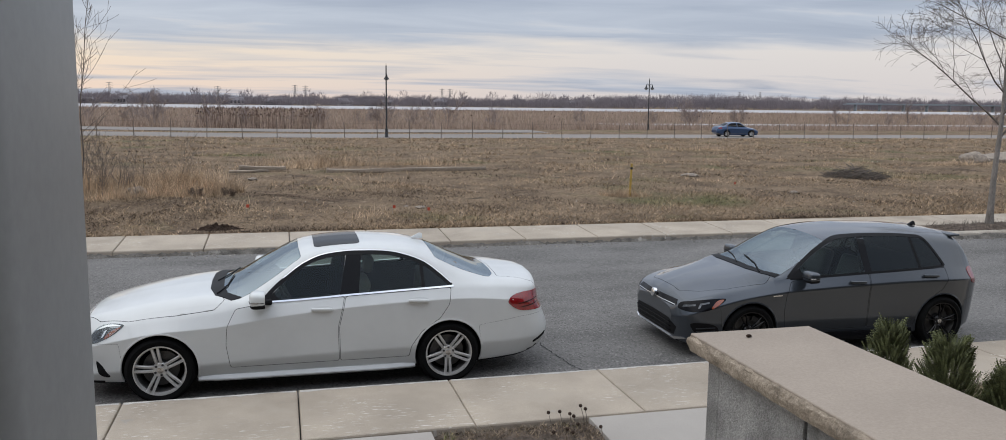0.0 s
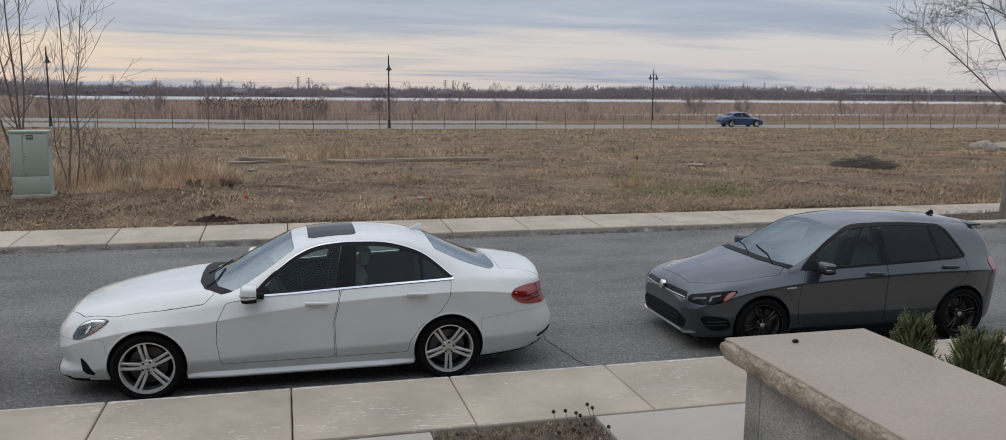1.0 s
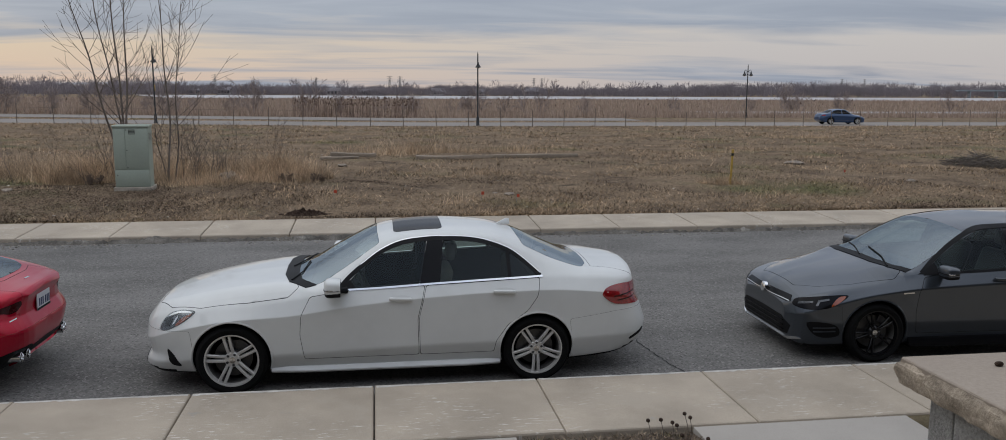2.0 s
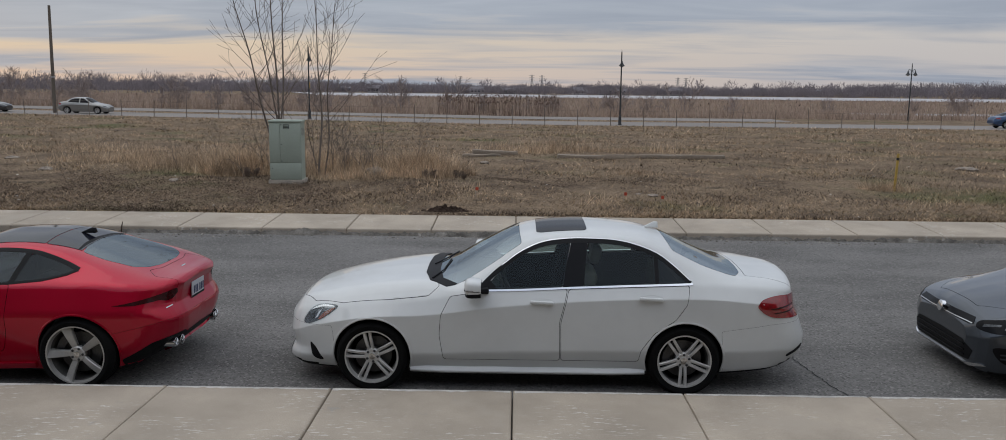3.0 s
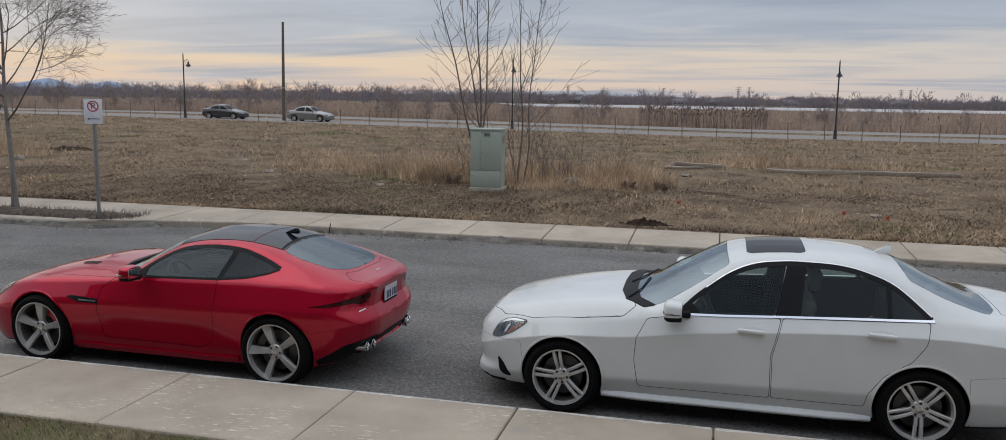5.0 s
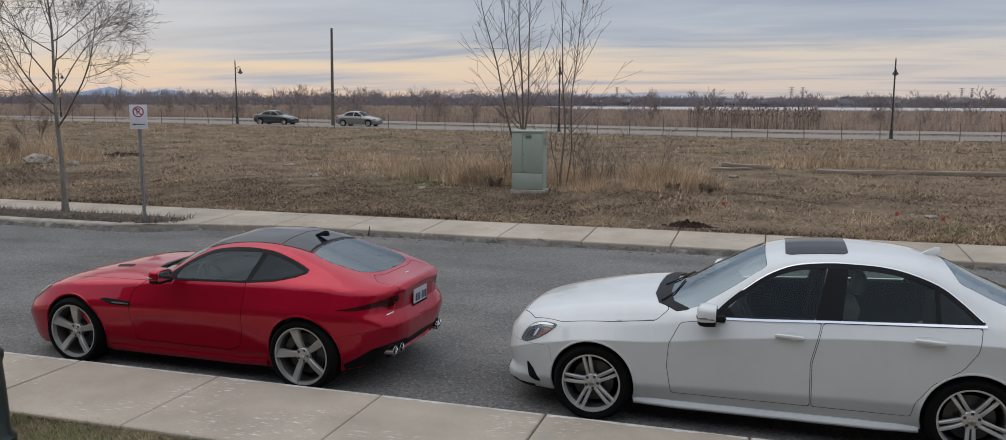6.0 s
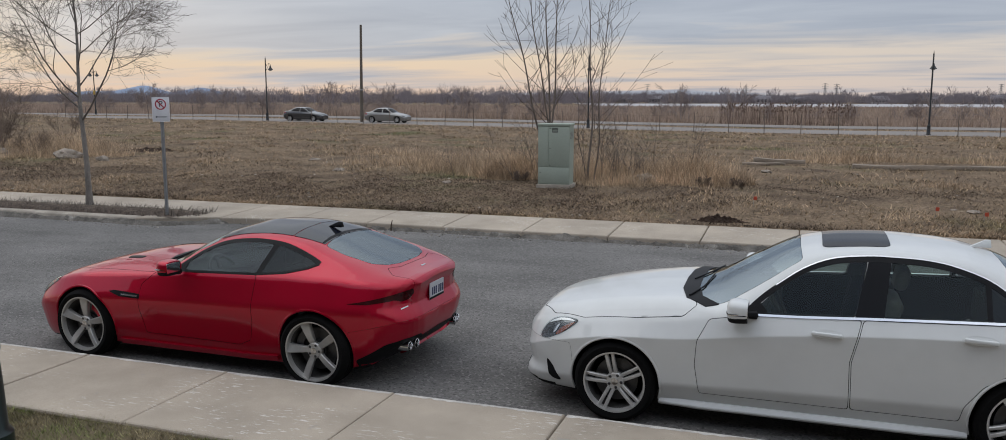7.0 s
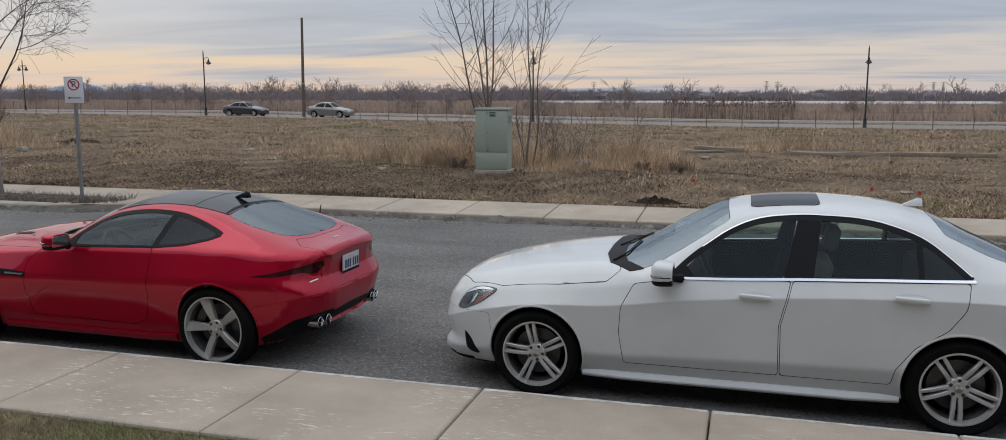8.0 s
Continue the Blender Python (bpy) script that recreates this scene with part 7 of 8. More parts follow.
def thicket():
    rnd = random.Random(77)
    for i, (x, y, lx, high, r) in enumerate(((-7.62, 22.6, -.21, 6.4, .040), (-7.38, 22.9, -.17, 6.6, .038), (-7.36, 22.6, -.09, 7.0, .044), (-7.50, 22.4, .02, 6.8, .042), (-6.46, 22.4, .005, 6.2, .038),
                                             (-6.38, 22.6, .075, 5.6, .030), (-6.60, 22.5, -.12, 3.6, .020))):
        t = thing("tree", "bare upright sapling in a thicket behind the utility cabinet", "tree", pose(x, y, float(ground_z(x, y))), "thicket saplings")
        a, b = Soup(), Soup()
        n = 16
        pts = [Vector((lx * high * f + .10 * math.sin(f * 6 + i * 1.7) * f + .03 * math.sin(f * 15 + i), .10 * math.cos(f * 6 + i) + .02 * i, -.1 + (high + .1) * f)) for f in [k / n for k in range(n + 1)]]
        rad = [max(.006, .80 * r * (1 - .92 * k / n)) for k in range(n + 1)]
        a.limb(pts, rad, 8)
        part("trunk", a.mesh("trunk", M["bark_dark"]), None, t)
        for k in range(15 if i < 6 else 6):
            f = rnd.uniform(.18, .97)
            xx = f * n
            j = min(int(xx), n - 1)
            q = pts[j].lerp(pts[j + 1], xx - j)
            az = rnd.uniform(0, 6.28)
            e = radians(rnd.uniform(26, 58))
            d = Vector((math.cos(az) * math.cos(e), math.sin(az) * math.cos(e), math.sin(e)))
            grow(b, rnd, q, d, (2.1 * (1 - f) + .55) * rnd.uniform(.6, 1.1), max(.0065, rad[j] * .42), 1, SAPLING)
        part("crown", b.mesh("crown", M["bark_dark"]), None, t)
    # thin shoots at the foot
    s = Soup()
    for k in range(36):
        x, y = rnd.uniform(-10.5, -3.4), rnd.uniform(21.7, 24.0)
        if rnd.random() < .45:
            x = rnd.gauss(-6.0, .55)
        d = Vector((rnd.uniform(-.35, .35), rnd.uniform(-.25, .25), 1)).normalized()
        grow(s, rnd, Vector((x, y, float(ground_z(x, y)) - .05)), d, rnd.uniform(.5, 1.7), rnd.uniform(.006, .011), 1, STEM_TREE)
    thing("undergrowth", "thin bare shoots growing among dry grass", "undergrowth", kind="stuff", bm=s.mesh("undergrowth", M["bark_dark"]))


thicket()


def far_bushes():
    rnd = random.Random(14)
    meshes = []
    for k in range(5):
        s = Soup()
        r2 = random.Random(100 + k)
        for q in range(5 if k < 3 else 3):
            a = r2.uniform(0, 6.28)
            spread = .55 if k < 3 else .22
            d = Vector((math.cos(a) * spread * r2.random(), math.sin(a) * spread * r2.random(), 1)).normalized()
            grow(s, r2, Vector((math.cos(a) * .2, math.sin(a) * .2, -.1)), d, r2.uniform(.65, 1.0), .010, 0, BUSH)
        meshes.append((s.mesh("bush", M["twig_near"]), s))
    spots = [(-13.5, 97, 5.2, 0), (-22.5, 95, 4.2, 1), (-4.5, 101, 3.2, 2), (3.0, 99, 4.4, 3), (10.5, 102, 4.5, 0), (13.5, 101, 4.0, 3), (24, 99, 3.8, 3), (61, 121, 5.6, 1), (68, 118, 4.4, 0),
             (81, 112, 5.0, 3), (97, 116, 6.0, 3), (112, 118, 3.6, 2), (52, 118, 3.0, 2), (-30, 96, 4.4, 0), (-35, 94, 3.6, 2), (-40, 95, 4.8, 1), (-47, 93, 5.0, 0), (-54, 95, 4.2, 2), (-60, 97, 5.4, 1),
             (-67, 95, 3.8, 0), (-73, 99, 5.0, 3), (-80, 97, 4.4, 2), (-92, 103, 5.5, 0), (-104, 106, 4.5, 1), (-118, 110, 6.5, 0), (-126, 108, 5.5, 3), (-26, 99, 3.4, 4), (-9, 100, 5.6, 4), (17.5, 100, 5.8, 4)]
    for i in range(26):
        spots.append((rnd.uniform(-150, 130), rnd.uniform(98, 135), rnd.uniform(2.2, 4.6), rnd.randrange(5)))
    for x, y, h, k in spots:
        rz = rnd.uniform(0, 360)
        z = float(ground_z(x, y))
        b = thing("bush", "bare leafless roadside bush beyond the far road", "bush", pose(x, y, z - .1, 0, 0, rz) @ Matrix.Scale(h * .82, 4), "roadside bushes", bm=meshes[k][0])


def lot_bushes():
    """Brown twiggy shrubs standing in the lot itself."""
    for i, (x, y, h) in enumerate(((-30.2, 24.6, 1.5), (-31.6, 25.6, 1.8), (-29.2, 25.8, 1.2), (-33.5, 27.5, 2.0), (-46, 39, 2.6), (-49.5, 41, 3.8), (-52.5, 43.5, 4.2), (-55, 42, 3.4), (-44, 41.5, 1.8), (-8.15, 22.0, .42), (-3.5, 22.2, .40), (-2.7, 22.3, .33))):
        s = Soup()
        rnd = random.Random(300 + i)
        for q in range(9):
            a = rnd.uniform(0, 6.28)
            d = Vector((math.cos(a) * .7 * rnd.random(), math.sin(a) * .7 * rnd.random(), 1)).normalized()
            grow(s, rnd, Vector((math.cos(a) * .22 * h, math.sin(a) * .22 * h, -.08)), d, h * rnd.uniform(.55, .9), .006 + .004 * h, 0, BUSH)
        thing("bush", "bare brown twiggy shrub in the dry grass", "bush", pose(x, y, float(ground_z(x, y))), "lot shrubs", bm=s.mesh("bush", M["bush_brown"]))


M["bush_brown"] = mat("brown_twigs", (0.20, 0.155, 0.125), 1.0, var=0.3, scale=2, fine=10, spec=0.1)
lot_bushes()
M["twig_near"] = mat("bush_twigs", (0.31, 0.255, 0.235), 1.0, var=0.3, scale=2, fine=10, spec=0.1)
far_bushes()


# ---- grass, reeds and woods ----
def blades(name, label, category, P, H, W, lean, material, rng, tip=0.0):
    """Many single blades: feet P (n x 3), heights, widths."""
    n = len(P)
    a = rng.uniform(0, 2 * np.pi, n)
    side = np.stack([np.cos(a), np.sin(a), np.zeros(n)], 1) * (W / 2)[:, None]
    b = rng.uniform(0, 2 * np.pi, n)
    tipv = np.stack([np.cos(b) * lean * H, np.sin(b) * lean * H, H], 1)
    v = np.empty((n * 3, 3))
    v[0::3], v[1::3], v[2::3] = P - side, P + side, P + tipv
    f = np.arange(n * 3).reshape(-1, 3)
    me = bpy.data.meshes.new(name)
    me.from_pydata(v.tolist(), [], f.tolist())
    me.materials.append(material)
    me.update()
    return thing(name, label, category, kind="stuff", bm=me)


def leafy(x, y):
    """How far a spot lies in the leaf-strewn strip of the lot, 0 to 1."""
    a = np.clip(1.3 - np.hypot((x + 10.5) / 6.5, (y - 19.2) / 2.7) + .22 * np.sin(x * 1.7 + y) + .16 * np.sin(x * 4.1 - y * 2.3), 0, .5) * 2
    b = np.clip(1.25 - np.hypot((x + 24) / 5, (y - 20.5) / 2.2) + .25 * np.sin(x * 1.3 - y), 0, .5) * 1.6
    c = np.clip(1.2 - np.hypot((x + .5) / 6, (y - 21.8) / .9) + .25 * np.sin(x * 1.9 + y), 0, .5) * 1.4
    return np.maximum(np.maximum(a, b), c)


M["dead_leaf"] = mat("dead_leaves", (0.185, 0.137, 0.100), 1.0, var=0.45, scale=2.5, fine=30, island=0.9, more=(((0.42, 0.34, 0.26), 9.0, 0.60),), spec=0.1)


def dead_leaves():
    rng = np.random.default_rng(23)
    n = 300000
    x, y = rng.uniform(-30, 6, n), rng.uniform(16.45, 24, n)
    keep = leafy(x, y) > .15 + .85 * rng.random(n)
    x, y = x[keep], y[keep]
    m = len(x)
    z = ground_z(x, y) + rng.uniform(0, .02, m)
    blades("leaf_litter", "dead brown leaves and bits strewn over bare soil", "litter", np.stack([x, y, z], 1), rng.uniform(.004, .020, m), rng.uniform(.012, .036, m), rng.uniform(1.2, 3.2, m), M["dead_leaf"], rng)


dead_leaves()


def field_grass():
    rng = np.random.default_rng(11)
    n = 240000
    y = 16.45 + 54 * rng.random(n) ** 2.3
    x = -2 + (y + 6) * rng.uniform(-1.25, 1.0, n)
    # thin and thick patches
    k = np.sin(x * .9 + 1.3 * np.sin(y * .55)) + np.sin(y * 1.1 + .8 * np.sin(x * .43)) + rng.normal(0, .8, n)
    # little grass grows where dead leaves lie
    k -= 1.5 * leafy(x, y)
    keep = k > -.55
    x, y = x[keep], y[keep]
    m = len(x)
    z = ground_z(x, y) - .01
    s = np.clip(y / 20, 1, 3)
    H = rng.uniform(.015, .075, m) * (1 + .8 * (k[keep] > 1.2)) * np.sqrt(s)
    W = rng.uniform(.009, .022, m) * s
    blades("grass", "short dry straw-coloured grass of the lot", "grass", np.stack([x, y, z], 1), H, W, rng.uniform(.4, 2.0, m), M["grass"], rng)


field_grass()


M["grass_dark"] = mat("dead_grass", (0.085, 0.062, 0.045), 1.0, var=0.4, scale=0.6, fine=4, island=0.7, spec=0.1)


def dead_grass():
    """Dark matted blades between the straw, thick in patches."""
    rng = np.random.default_rng(17)
    n = 120000
    y = 16.5 + 52 * rng.random(n) ** 2.2
    x = -2 + (y + 6) * rng.uniform(-1.25, 1.0, n)
    k = np.sin(x * .7 + 2.1 * np.sin(y * .8 + 2)) + np.sin(y * 1.7 + 1.1 * np.sin(x * .9)) + rng.normal(0, .7, n)
    # the matted undergrowth round the cabinet's thicket
    k += 1.8 * np.exp(-((x + 6.0) / 4.5) ** 2 - ((y - 21.6) / .9) ** 2)
    k -= np.clip((y - 24) / 14, 0, 1.0)
    keep = k > .35
    x, y = x[keep], y[keep]
    m = len(x)
    s = np.clip(y / 20, 1, 3)
    blades("dead_grass", "dark matted dead grass between the straw", "grass", np.stack([x, y, ground_z(x, y) - .005], 1), rng.uniform(.015, .085, m) * np.sqrt(s), rng.uniform(.010, .024, m) * s, rng.uniform(.3, 1.8, m), M["grass_dark"], rng)


dead_grass()


def tall_grass():
    rng = np.random.default_rng(5)
    X, Y, H, W = [], [], [], []

    def clump(cx, cy, rx, ry, n, h0, h1, w=.012):
        a, r = rng.uniform(0, 2 * np.pi, n), rng.random(n) ** .75
        X.append(cx + rx * r * np.cos(a))
        Y.append(cy + ry * r * np.sin(a))
        H.append((h0 * .5 + (h1 - h0 * .5) * rng.random(n) ** 2.2) * (1.15 - .55 * r))
        W.append(rng.uniform(.35, .95, n) * w)

    clump(-10.0, 23.8, 2.2, 1.4, 4200, .35, 1.0)
    clump(-8.6, 22.9, 1.2, .9, 5200, .45, 1.15, .016)
    clump(-6.3, 23.2, 1.8, 1.0, 3200, .4, 1.1)
    clump(-3.9, 23.2, 1.6, .9, 7500, .35, .95, .017)
    clump(-5.6, 21.9, 1.2, .6, 1800, .15, .5)
    clump(-4.2, 22.3, 1.6, .6, 2600, .2, .6)
    clump(-13.0, 26.5, 3.0, 1.6, 3200, .25, .7, .016)
    clump(-7.5, 27.5, 4.5, 2.0, 3200, .2, .6, .016)
    clump(0.3, 33.0, 3.4, 1.4, 2600, .35, .85, .02)
    clump(4.6, 33.6, 2.4, 1.0, 1200, .2, .5, .02)
    clump(2.0, 23.4, .9, .5, 500, .1, .35)
    clump(8.1, 20.9, .8, .45, 2200, .12, .42)
    clump(9.2, 20.2, 1.2, .4, 500, .06, .2)
    clump(13.0, 33, 2.5, .8, 900, .1, .3, .02)
    clump(20.6, 24.8, .9, .5, 400, .1, .35)
    clump(24.0, 46, 3.0, 1.0, 900, .2, .5, .03)
    clump(-27.5, 26.0, 2.6, 1.8, 3600, .4, 1.25, .016)
    clump(-30.0, 23.0, 2.5, 1.6, 2600, .4, 1.2, .016)
    clump(-33.0, 30.0, 4.0, 2.0, 2600, .3, .9, .018)
    clump(-16.0, 31.0, 5.0, 1.5, 1800, .15, .45, .02)
    clump(28.5, 30.5, 2.5, 1.0, 900, .15, .4, .02)
    for i in range(150):
        yy = 18 + 48 * rng.random() ** 1.5
        xx = -2 + (yy + 6) * rng.uniform(-1.2, 1.0)
        clump(xx, yy, rng.uniform(.3, 1.6), rng.uniform(.15, .5), int(rng.uniform(25, 110)), .06, rng.uniform(.15, .42), .012 + .0004 * yy)
    # the verge between road and lane, and the rough edge in front of the road
    n = 9000
    X.append(rng.uniform(-120, 27, n))
    Y.append(rng.uniform(79.8, 83.9, n))
    H.append(rng.uniform(.04, .14, n))
    W.append(rng.uniform(.03, .08, n))
    X.append(rng.uniform(-110, 100, n))
    Y.append(rng.uniform(69.6, 71.1, n))
    H.append(rng.uniform(.05, .24, n))
    W.append(rng.uniform(.02, .05, n))
    x, y, h, w = (np.concatenate(a) for a in (X, Y, H, W))
    z = ground_z(x, y) - .02
    blades("tall_grass", "clumps of tall dry yellow grass", "grass", np.stack([x, y, z], 1), h, w, rng.uniform(.1, 1.1, len(x)), M["grass_tall"], rng)


tall_grass()


M["mulch_bits"] = mat("mulch_bits", (0.26, 0.20, 0.14), 1.0, var=0.4, scale=4, fine=20, island=0.8, stain=(0.16, 0.17, 0.06), stain_scale=2.2, stain_at=0.58, spec=0.1)


def garden_blades():
    rng = np.random.default_rng(8)
    n = 70000
    x, y = rng.uniform(-10.5, -1.9, n), 5.58 - 2.6 * rng.random(n) ** 1.3
    y -= .05 * np.abs(np.sin(x * 3.1)) * rng.random(n)
    blades("lawn_grass", "short pale lawn grass beside the pavement", "grass", np.stack([x, y, np.full(n, .13)], 1), rng.uniform(.02, .055, n), rng.uniform(.003, .007, n), rng.uniform(.2, 1.3, n), M["lawn_blade"], rng)
    n = 5200
    x = np.concatenate([rng.uniform(-24, -12.5, n), rng.uniform(13.2, 24, n // 2)])
    y = np.array([far_kerb_y(q) for q in x])
    y = y + .22 + (15.2 - y - .22) * rng.random(len(x))
    blades("bed_litter", "dry brown stalks and bark litter in the mulch strip", "litter", np.stack([x, y, np.full(len(x), .22)], 1), rng.uniform(.03, .17, len(x)), rng.uniform(.008, .02, len(x)), rng.uniform(.3, 1.2, len(x)), M["bark"], rng)
    n = 9000
    x, y = rng.uniform(-.06, 1.30, n), rng.uniform(3.2, 5.48, n)
    blades("bed_litter", "dry brown stalks and bark litter in the planting bed", "litter", np.stack([x, y, np.full(n, .14)], 1), rng.uniform(.01, .05, n), rng.uniform(.004, .014, n), rng.uniform(.4, 1.8, n), M["mulch_bits"], rng)


garden_blades()


def dry_flowers():
    rnd = random.Random(19)
    for i in range(11):
        x, y, h = rnd.uniform(.66, 1.30), rnd.uniform(4.95, 5.42), rnd.uniform(.07, .20)
        p = thing("dry_flower", "dead flower stalk with a dark round seed head", "dried flower", pose(x, y, .14, rnd.uniform(-9, 9), rnd.uniform(-9, 9), 0), "dried flowers")
        part("stalk", tube(bmesh.new(), [(0, 0, -.02), (.01, .004, h * .5), (0, .01, h)], .0028, 4), M["bark_dark"], p)
        hd = bmesh.new()
        bmesh.ops.create_icosphere(hd, subdivisions=2, radius=.016)
        for v in hd.verts:
            v.co *= 1 + .2 * noise.noise(v.co * 200)
            v.co += Vector((0, .01, h + .008))
        part("seed_head", hd, M["soil"], p)


dry_flowers()


def cedar(x, y, high, wide, seed, label):
    """An upright evergreen of feathery sprays."""
    rnd = random.Random(seed)
    c = thing("shrub", label, "shrub", pose(x, y, .14), "evergreen shrubs")
    s, tw = Soup(), Soup()
    grow(tw, rnd, Vector((0, 0, -.05)), Vector((0, 0, 1)), high * .45, .012, 1, BUSH)
    part("trunk", tw.mesh("trunk", M["bark_dark"]), None, c)
    for k in range(int(5200 * wide)):
        f = rnd.random() ** .8
        a = rnd.uniform(0, 6.283)
        rr = wide * (1 - .72 * f ** 1.5) * rnd.uniform(.45, 1.0) * (1 + .3 * math.sin(a * 3 + f * 9))
        base = Vector((rr * math.cos(a), rr * math.sin(a), high * (.10 + .80 * f)))
        out = Vector((math.cos(a) * .55, math.sin(a) * .55, 1 + rnd.uniform(-.2, .4))).normalized()
        plane = out.orthogonal().normalized()
        plane.rotate(Matrix.Rotation(rnd.uniform(0, 6.28), 3, out))
        L = rnd.uniform(.07, .15)
        for q in range(13):
            t = q / 13
            o = base + out * L * t
            sd = plane * (1 if q % 2 else -1)
            d = (out * .8 + sd * .75).normalized()
            e = o + d * (.040 * (1 - .55 * t))
            w = out.cross(plane).normalized() * .003 + plane * .002
            i = len(s.v)
            m = o.lerp(e, .6)
            s.v += [o, m + w * 1.7, e, m - w * 1.7]
            s.f.append((i, i + 1, i + 2, i + 3))
    part("foliage", s.mesh("foliage", M["leaf"], False), None, c, "feathery dull green sprays")


cedar(3.60, 4.45, 1.10, .23, 3, "feathery dull green evergreen shrub behind the pier")
cedar(3.78, 3.98, 1.08, .30, 6, "bushy green evergreen shrub behind the pier")
cedar(4.12, 3.72, .86, .24, 9, "low green evergreen shrub beside the path")


def reeds():
    rng = np.random.default_rng(2)
    n = 80000
    y = 94.5 + 215.5 * rng.random(n) ** 1.8
    x = (y + 4) * rng.uniform(-1.15, .95, n)
    wet = (x > 55) & (x < 175) & (y > 112) & (y < 134)
    x, y = x[~wet], y[~wet]
    m = len(x)
    z = ground_z(x, y)
    s = y / 95
    blades("reeds", "wide belt of dry tan marsh reeds", "reeds", np.stack([x, y, z], 1), rng.uniform(.6, 1.15, m), rng.uniform(.03, .09, m) * s, rng.uniform(.1, .6, m), M["reed"], rng)
    # taller stalks with dark seed heads behind the lane
    k = 420
    x, y = np.concatenate([rng.uniform(-10, 3.5, k), rng.uniform(-60, 60, 60)]), np.concatenate([rng.uniform(95, 99, k), rng.uniform(95, 105, 60)])
    h = rng.uniform(1.5, 2.7, len(x))
    z = ground_z(x, y)
    blades("reed_stalks", "tall dry reed stalks at the marsh edge", "reeds", np.stack([x, y, z], 1), h, np.full(len(x), .05), rng.uniform(.02, .12, len(x)), M["reed_head"], rng)
    P = np.stack([x + rng.uniform(-.15, .15, len(x)), y, z + h * .82], 1)
    blades("reed_heads", "dark drooping reed seed heads", "reeds", P, rng.uniform(.18, .32, len(x)), rng.uniform(.14, .24, len(x)), rng.uniform(.2, .8, len(x)), M["reed_head"], rng)


reeds()


def sheet(name, label, category, outline, z, material):
    bm = bmesh.new()
    bm.faces.new([bm.verts.new((x, y, z)) for x, y in outline])
    bm.normal_update()
    if bm.faces[:][0].normal.z < 0:
        bmesh.ops.reverse_faces(bm, faces=bm.faces)
    thing(name, label, category, kind="structure", bm=bm, material=material, smooth=False)


def shore(y, amp, x0, x1, n, seed):
    return [(x, y + amp * noise.noise(Vector((x * .006, seed, 0))) + .3 * amp * noise.noise(Vector((x * .03, seed, 4)))) for x in np.linspace(x0, x1, n)]


sheet("water", "pale whitish river beyond the reeds", "river", shore(318, 10, -74, 2500, 120, 1) + shore(452, 10, -120, 2500, 120, 7)[::-1], -.82, M["water"])
sheet("water", "pale icy pool in the reeds", "pool", shore(120, 3, 48, 190, 60, 3) + shore(129, 3, 48, 190, 60, 5)[::-1], -.50, M["water"])



def woods():
    """Far bare woods on the other bank: every tree a fan of fine upright twigs."""
    rng = np.random.default_rng(4)
    V, F = [], []

    def tree(x, y, z, h, w, n):
        """A short bole and a soft rounded head of scattered twig ends."""
        b = len(V)
        rr = rng.random(n) ** .45
        a = rng.uniform(0, 2 * np.pi, n)
        tx, tz = w * rr * np.cos(a), h * (.60 + .40 * rr * np.sin(a))
        dy = w * rng.uniform(-1, 1, n) * .6
        k = y / 520
        ln = rng.uniform(1.2, 2.8, n) * k
        ww = rng.uniform(.07, .17, n) * k
        turn = np.pi / 2 - .75 * tx / w + rng.normal(0, .3, n)
        tz = tz - .5 * ln
        for i in range(n):
            px, pz = x + tx[i], z + tz[i]
            ca, sa = math.cos(turn[i]), math.sin(turn[i])
            V.extend(((px - ww[i] * sa, y + dy[i], pz + ww[i] * ca), (px + ww[i] * sa, y + dy[i], pz - ww[i] * ca), (px + ln[i] * ca, y + dy[i], pz + ln[i] * sa)))
            F.append((b + 3 * i, b + 3 * i + 1, b + 3 * i + 2))
        b = len(V)
        q = .16 * k
        V.extend(((x - q, y, z), (x + q, y, z), (x, y, z + h * .9)))
        F.append((b, b + 1, b + 2))

    for i in range(3000):
        x = rng.uniform(-620, 640)
        y = rng.uniform(462, 590)
        clumpy = .65 + .5 * noise.noise(Vector((x * .012, 3.3, 0))) + .3 * noise.noise(Vector((x * .05, 1, 0)))
        if rng.random() > clumpy + .35:
            continue
        big = 1.0 + .55 * float(smoothstep(120, 260, x))
        tree(x, y, -1.0, rng.uniform(3.2, 6.4) * (.7 + .45 * clumpy) * big, rng.uniform(3.0, 5.5), 52)
    for i in range(520):
        x = rng.uniform(-420, -95)
        y = rng.uniform(300, 430)
        tree(x, y, -.8, rng.uniform(4.0, 9.0), rng.uniform(1.8, 4.0), 64)
    for i in range(130):
        x = rng.uniform(-420, 420)
        tree(x, rng.uniform(458, 480), -1.0, rng.uniform(6.0, 9.5), rng.uniform(1.8, 3.4), 60)
    me = bpy.data.meshes.new("woods")
    me.from_pydata(V, [], F)
    me.materials.append(M["twig_far"])
    me.update()
    thing("woods", "distant purple-grey belt of bare woods", "woods", kind="stuff", bm=me)


woods()


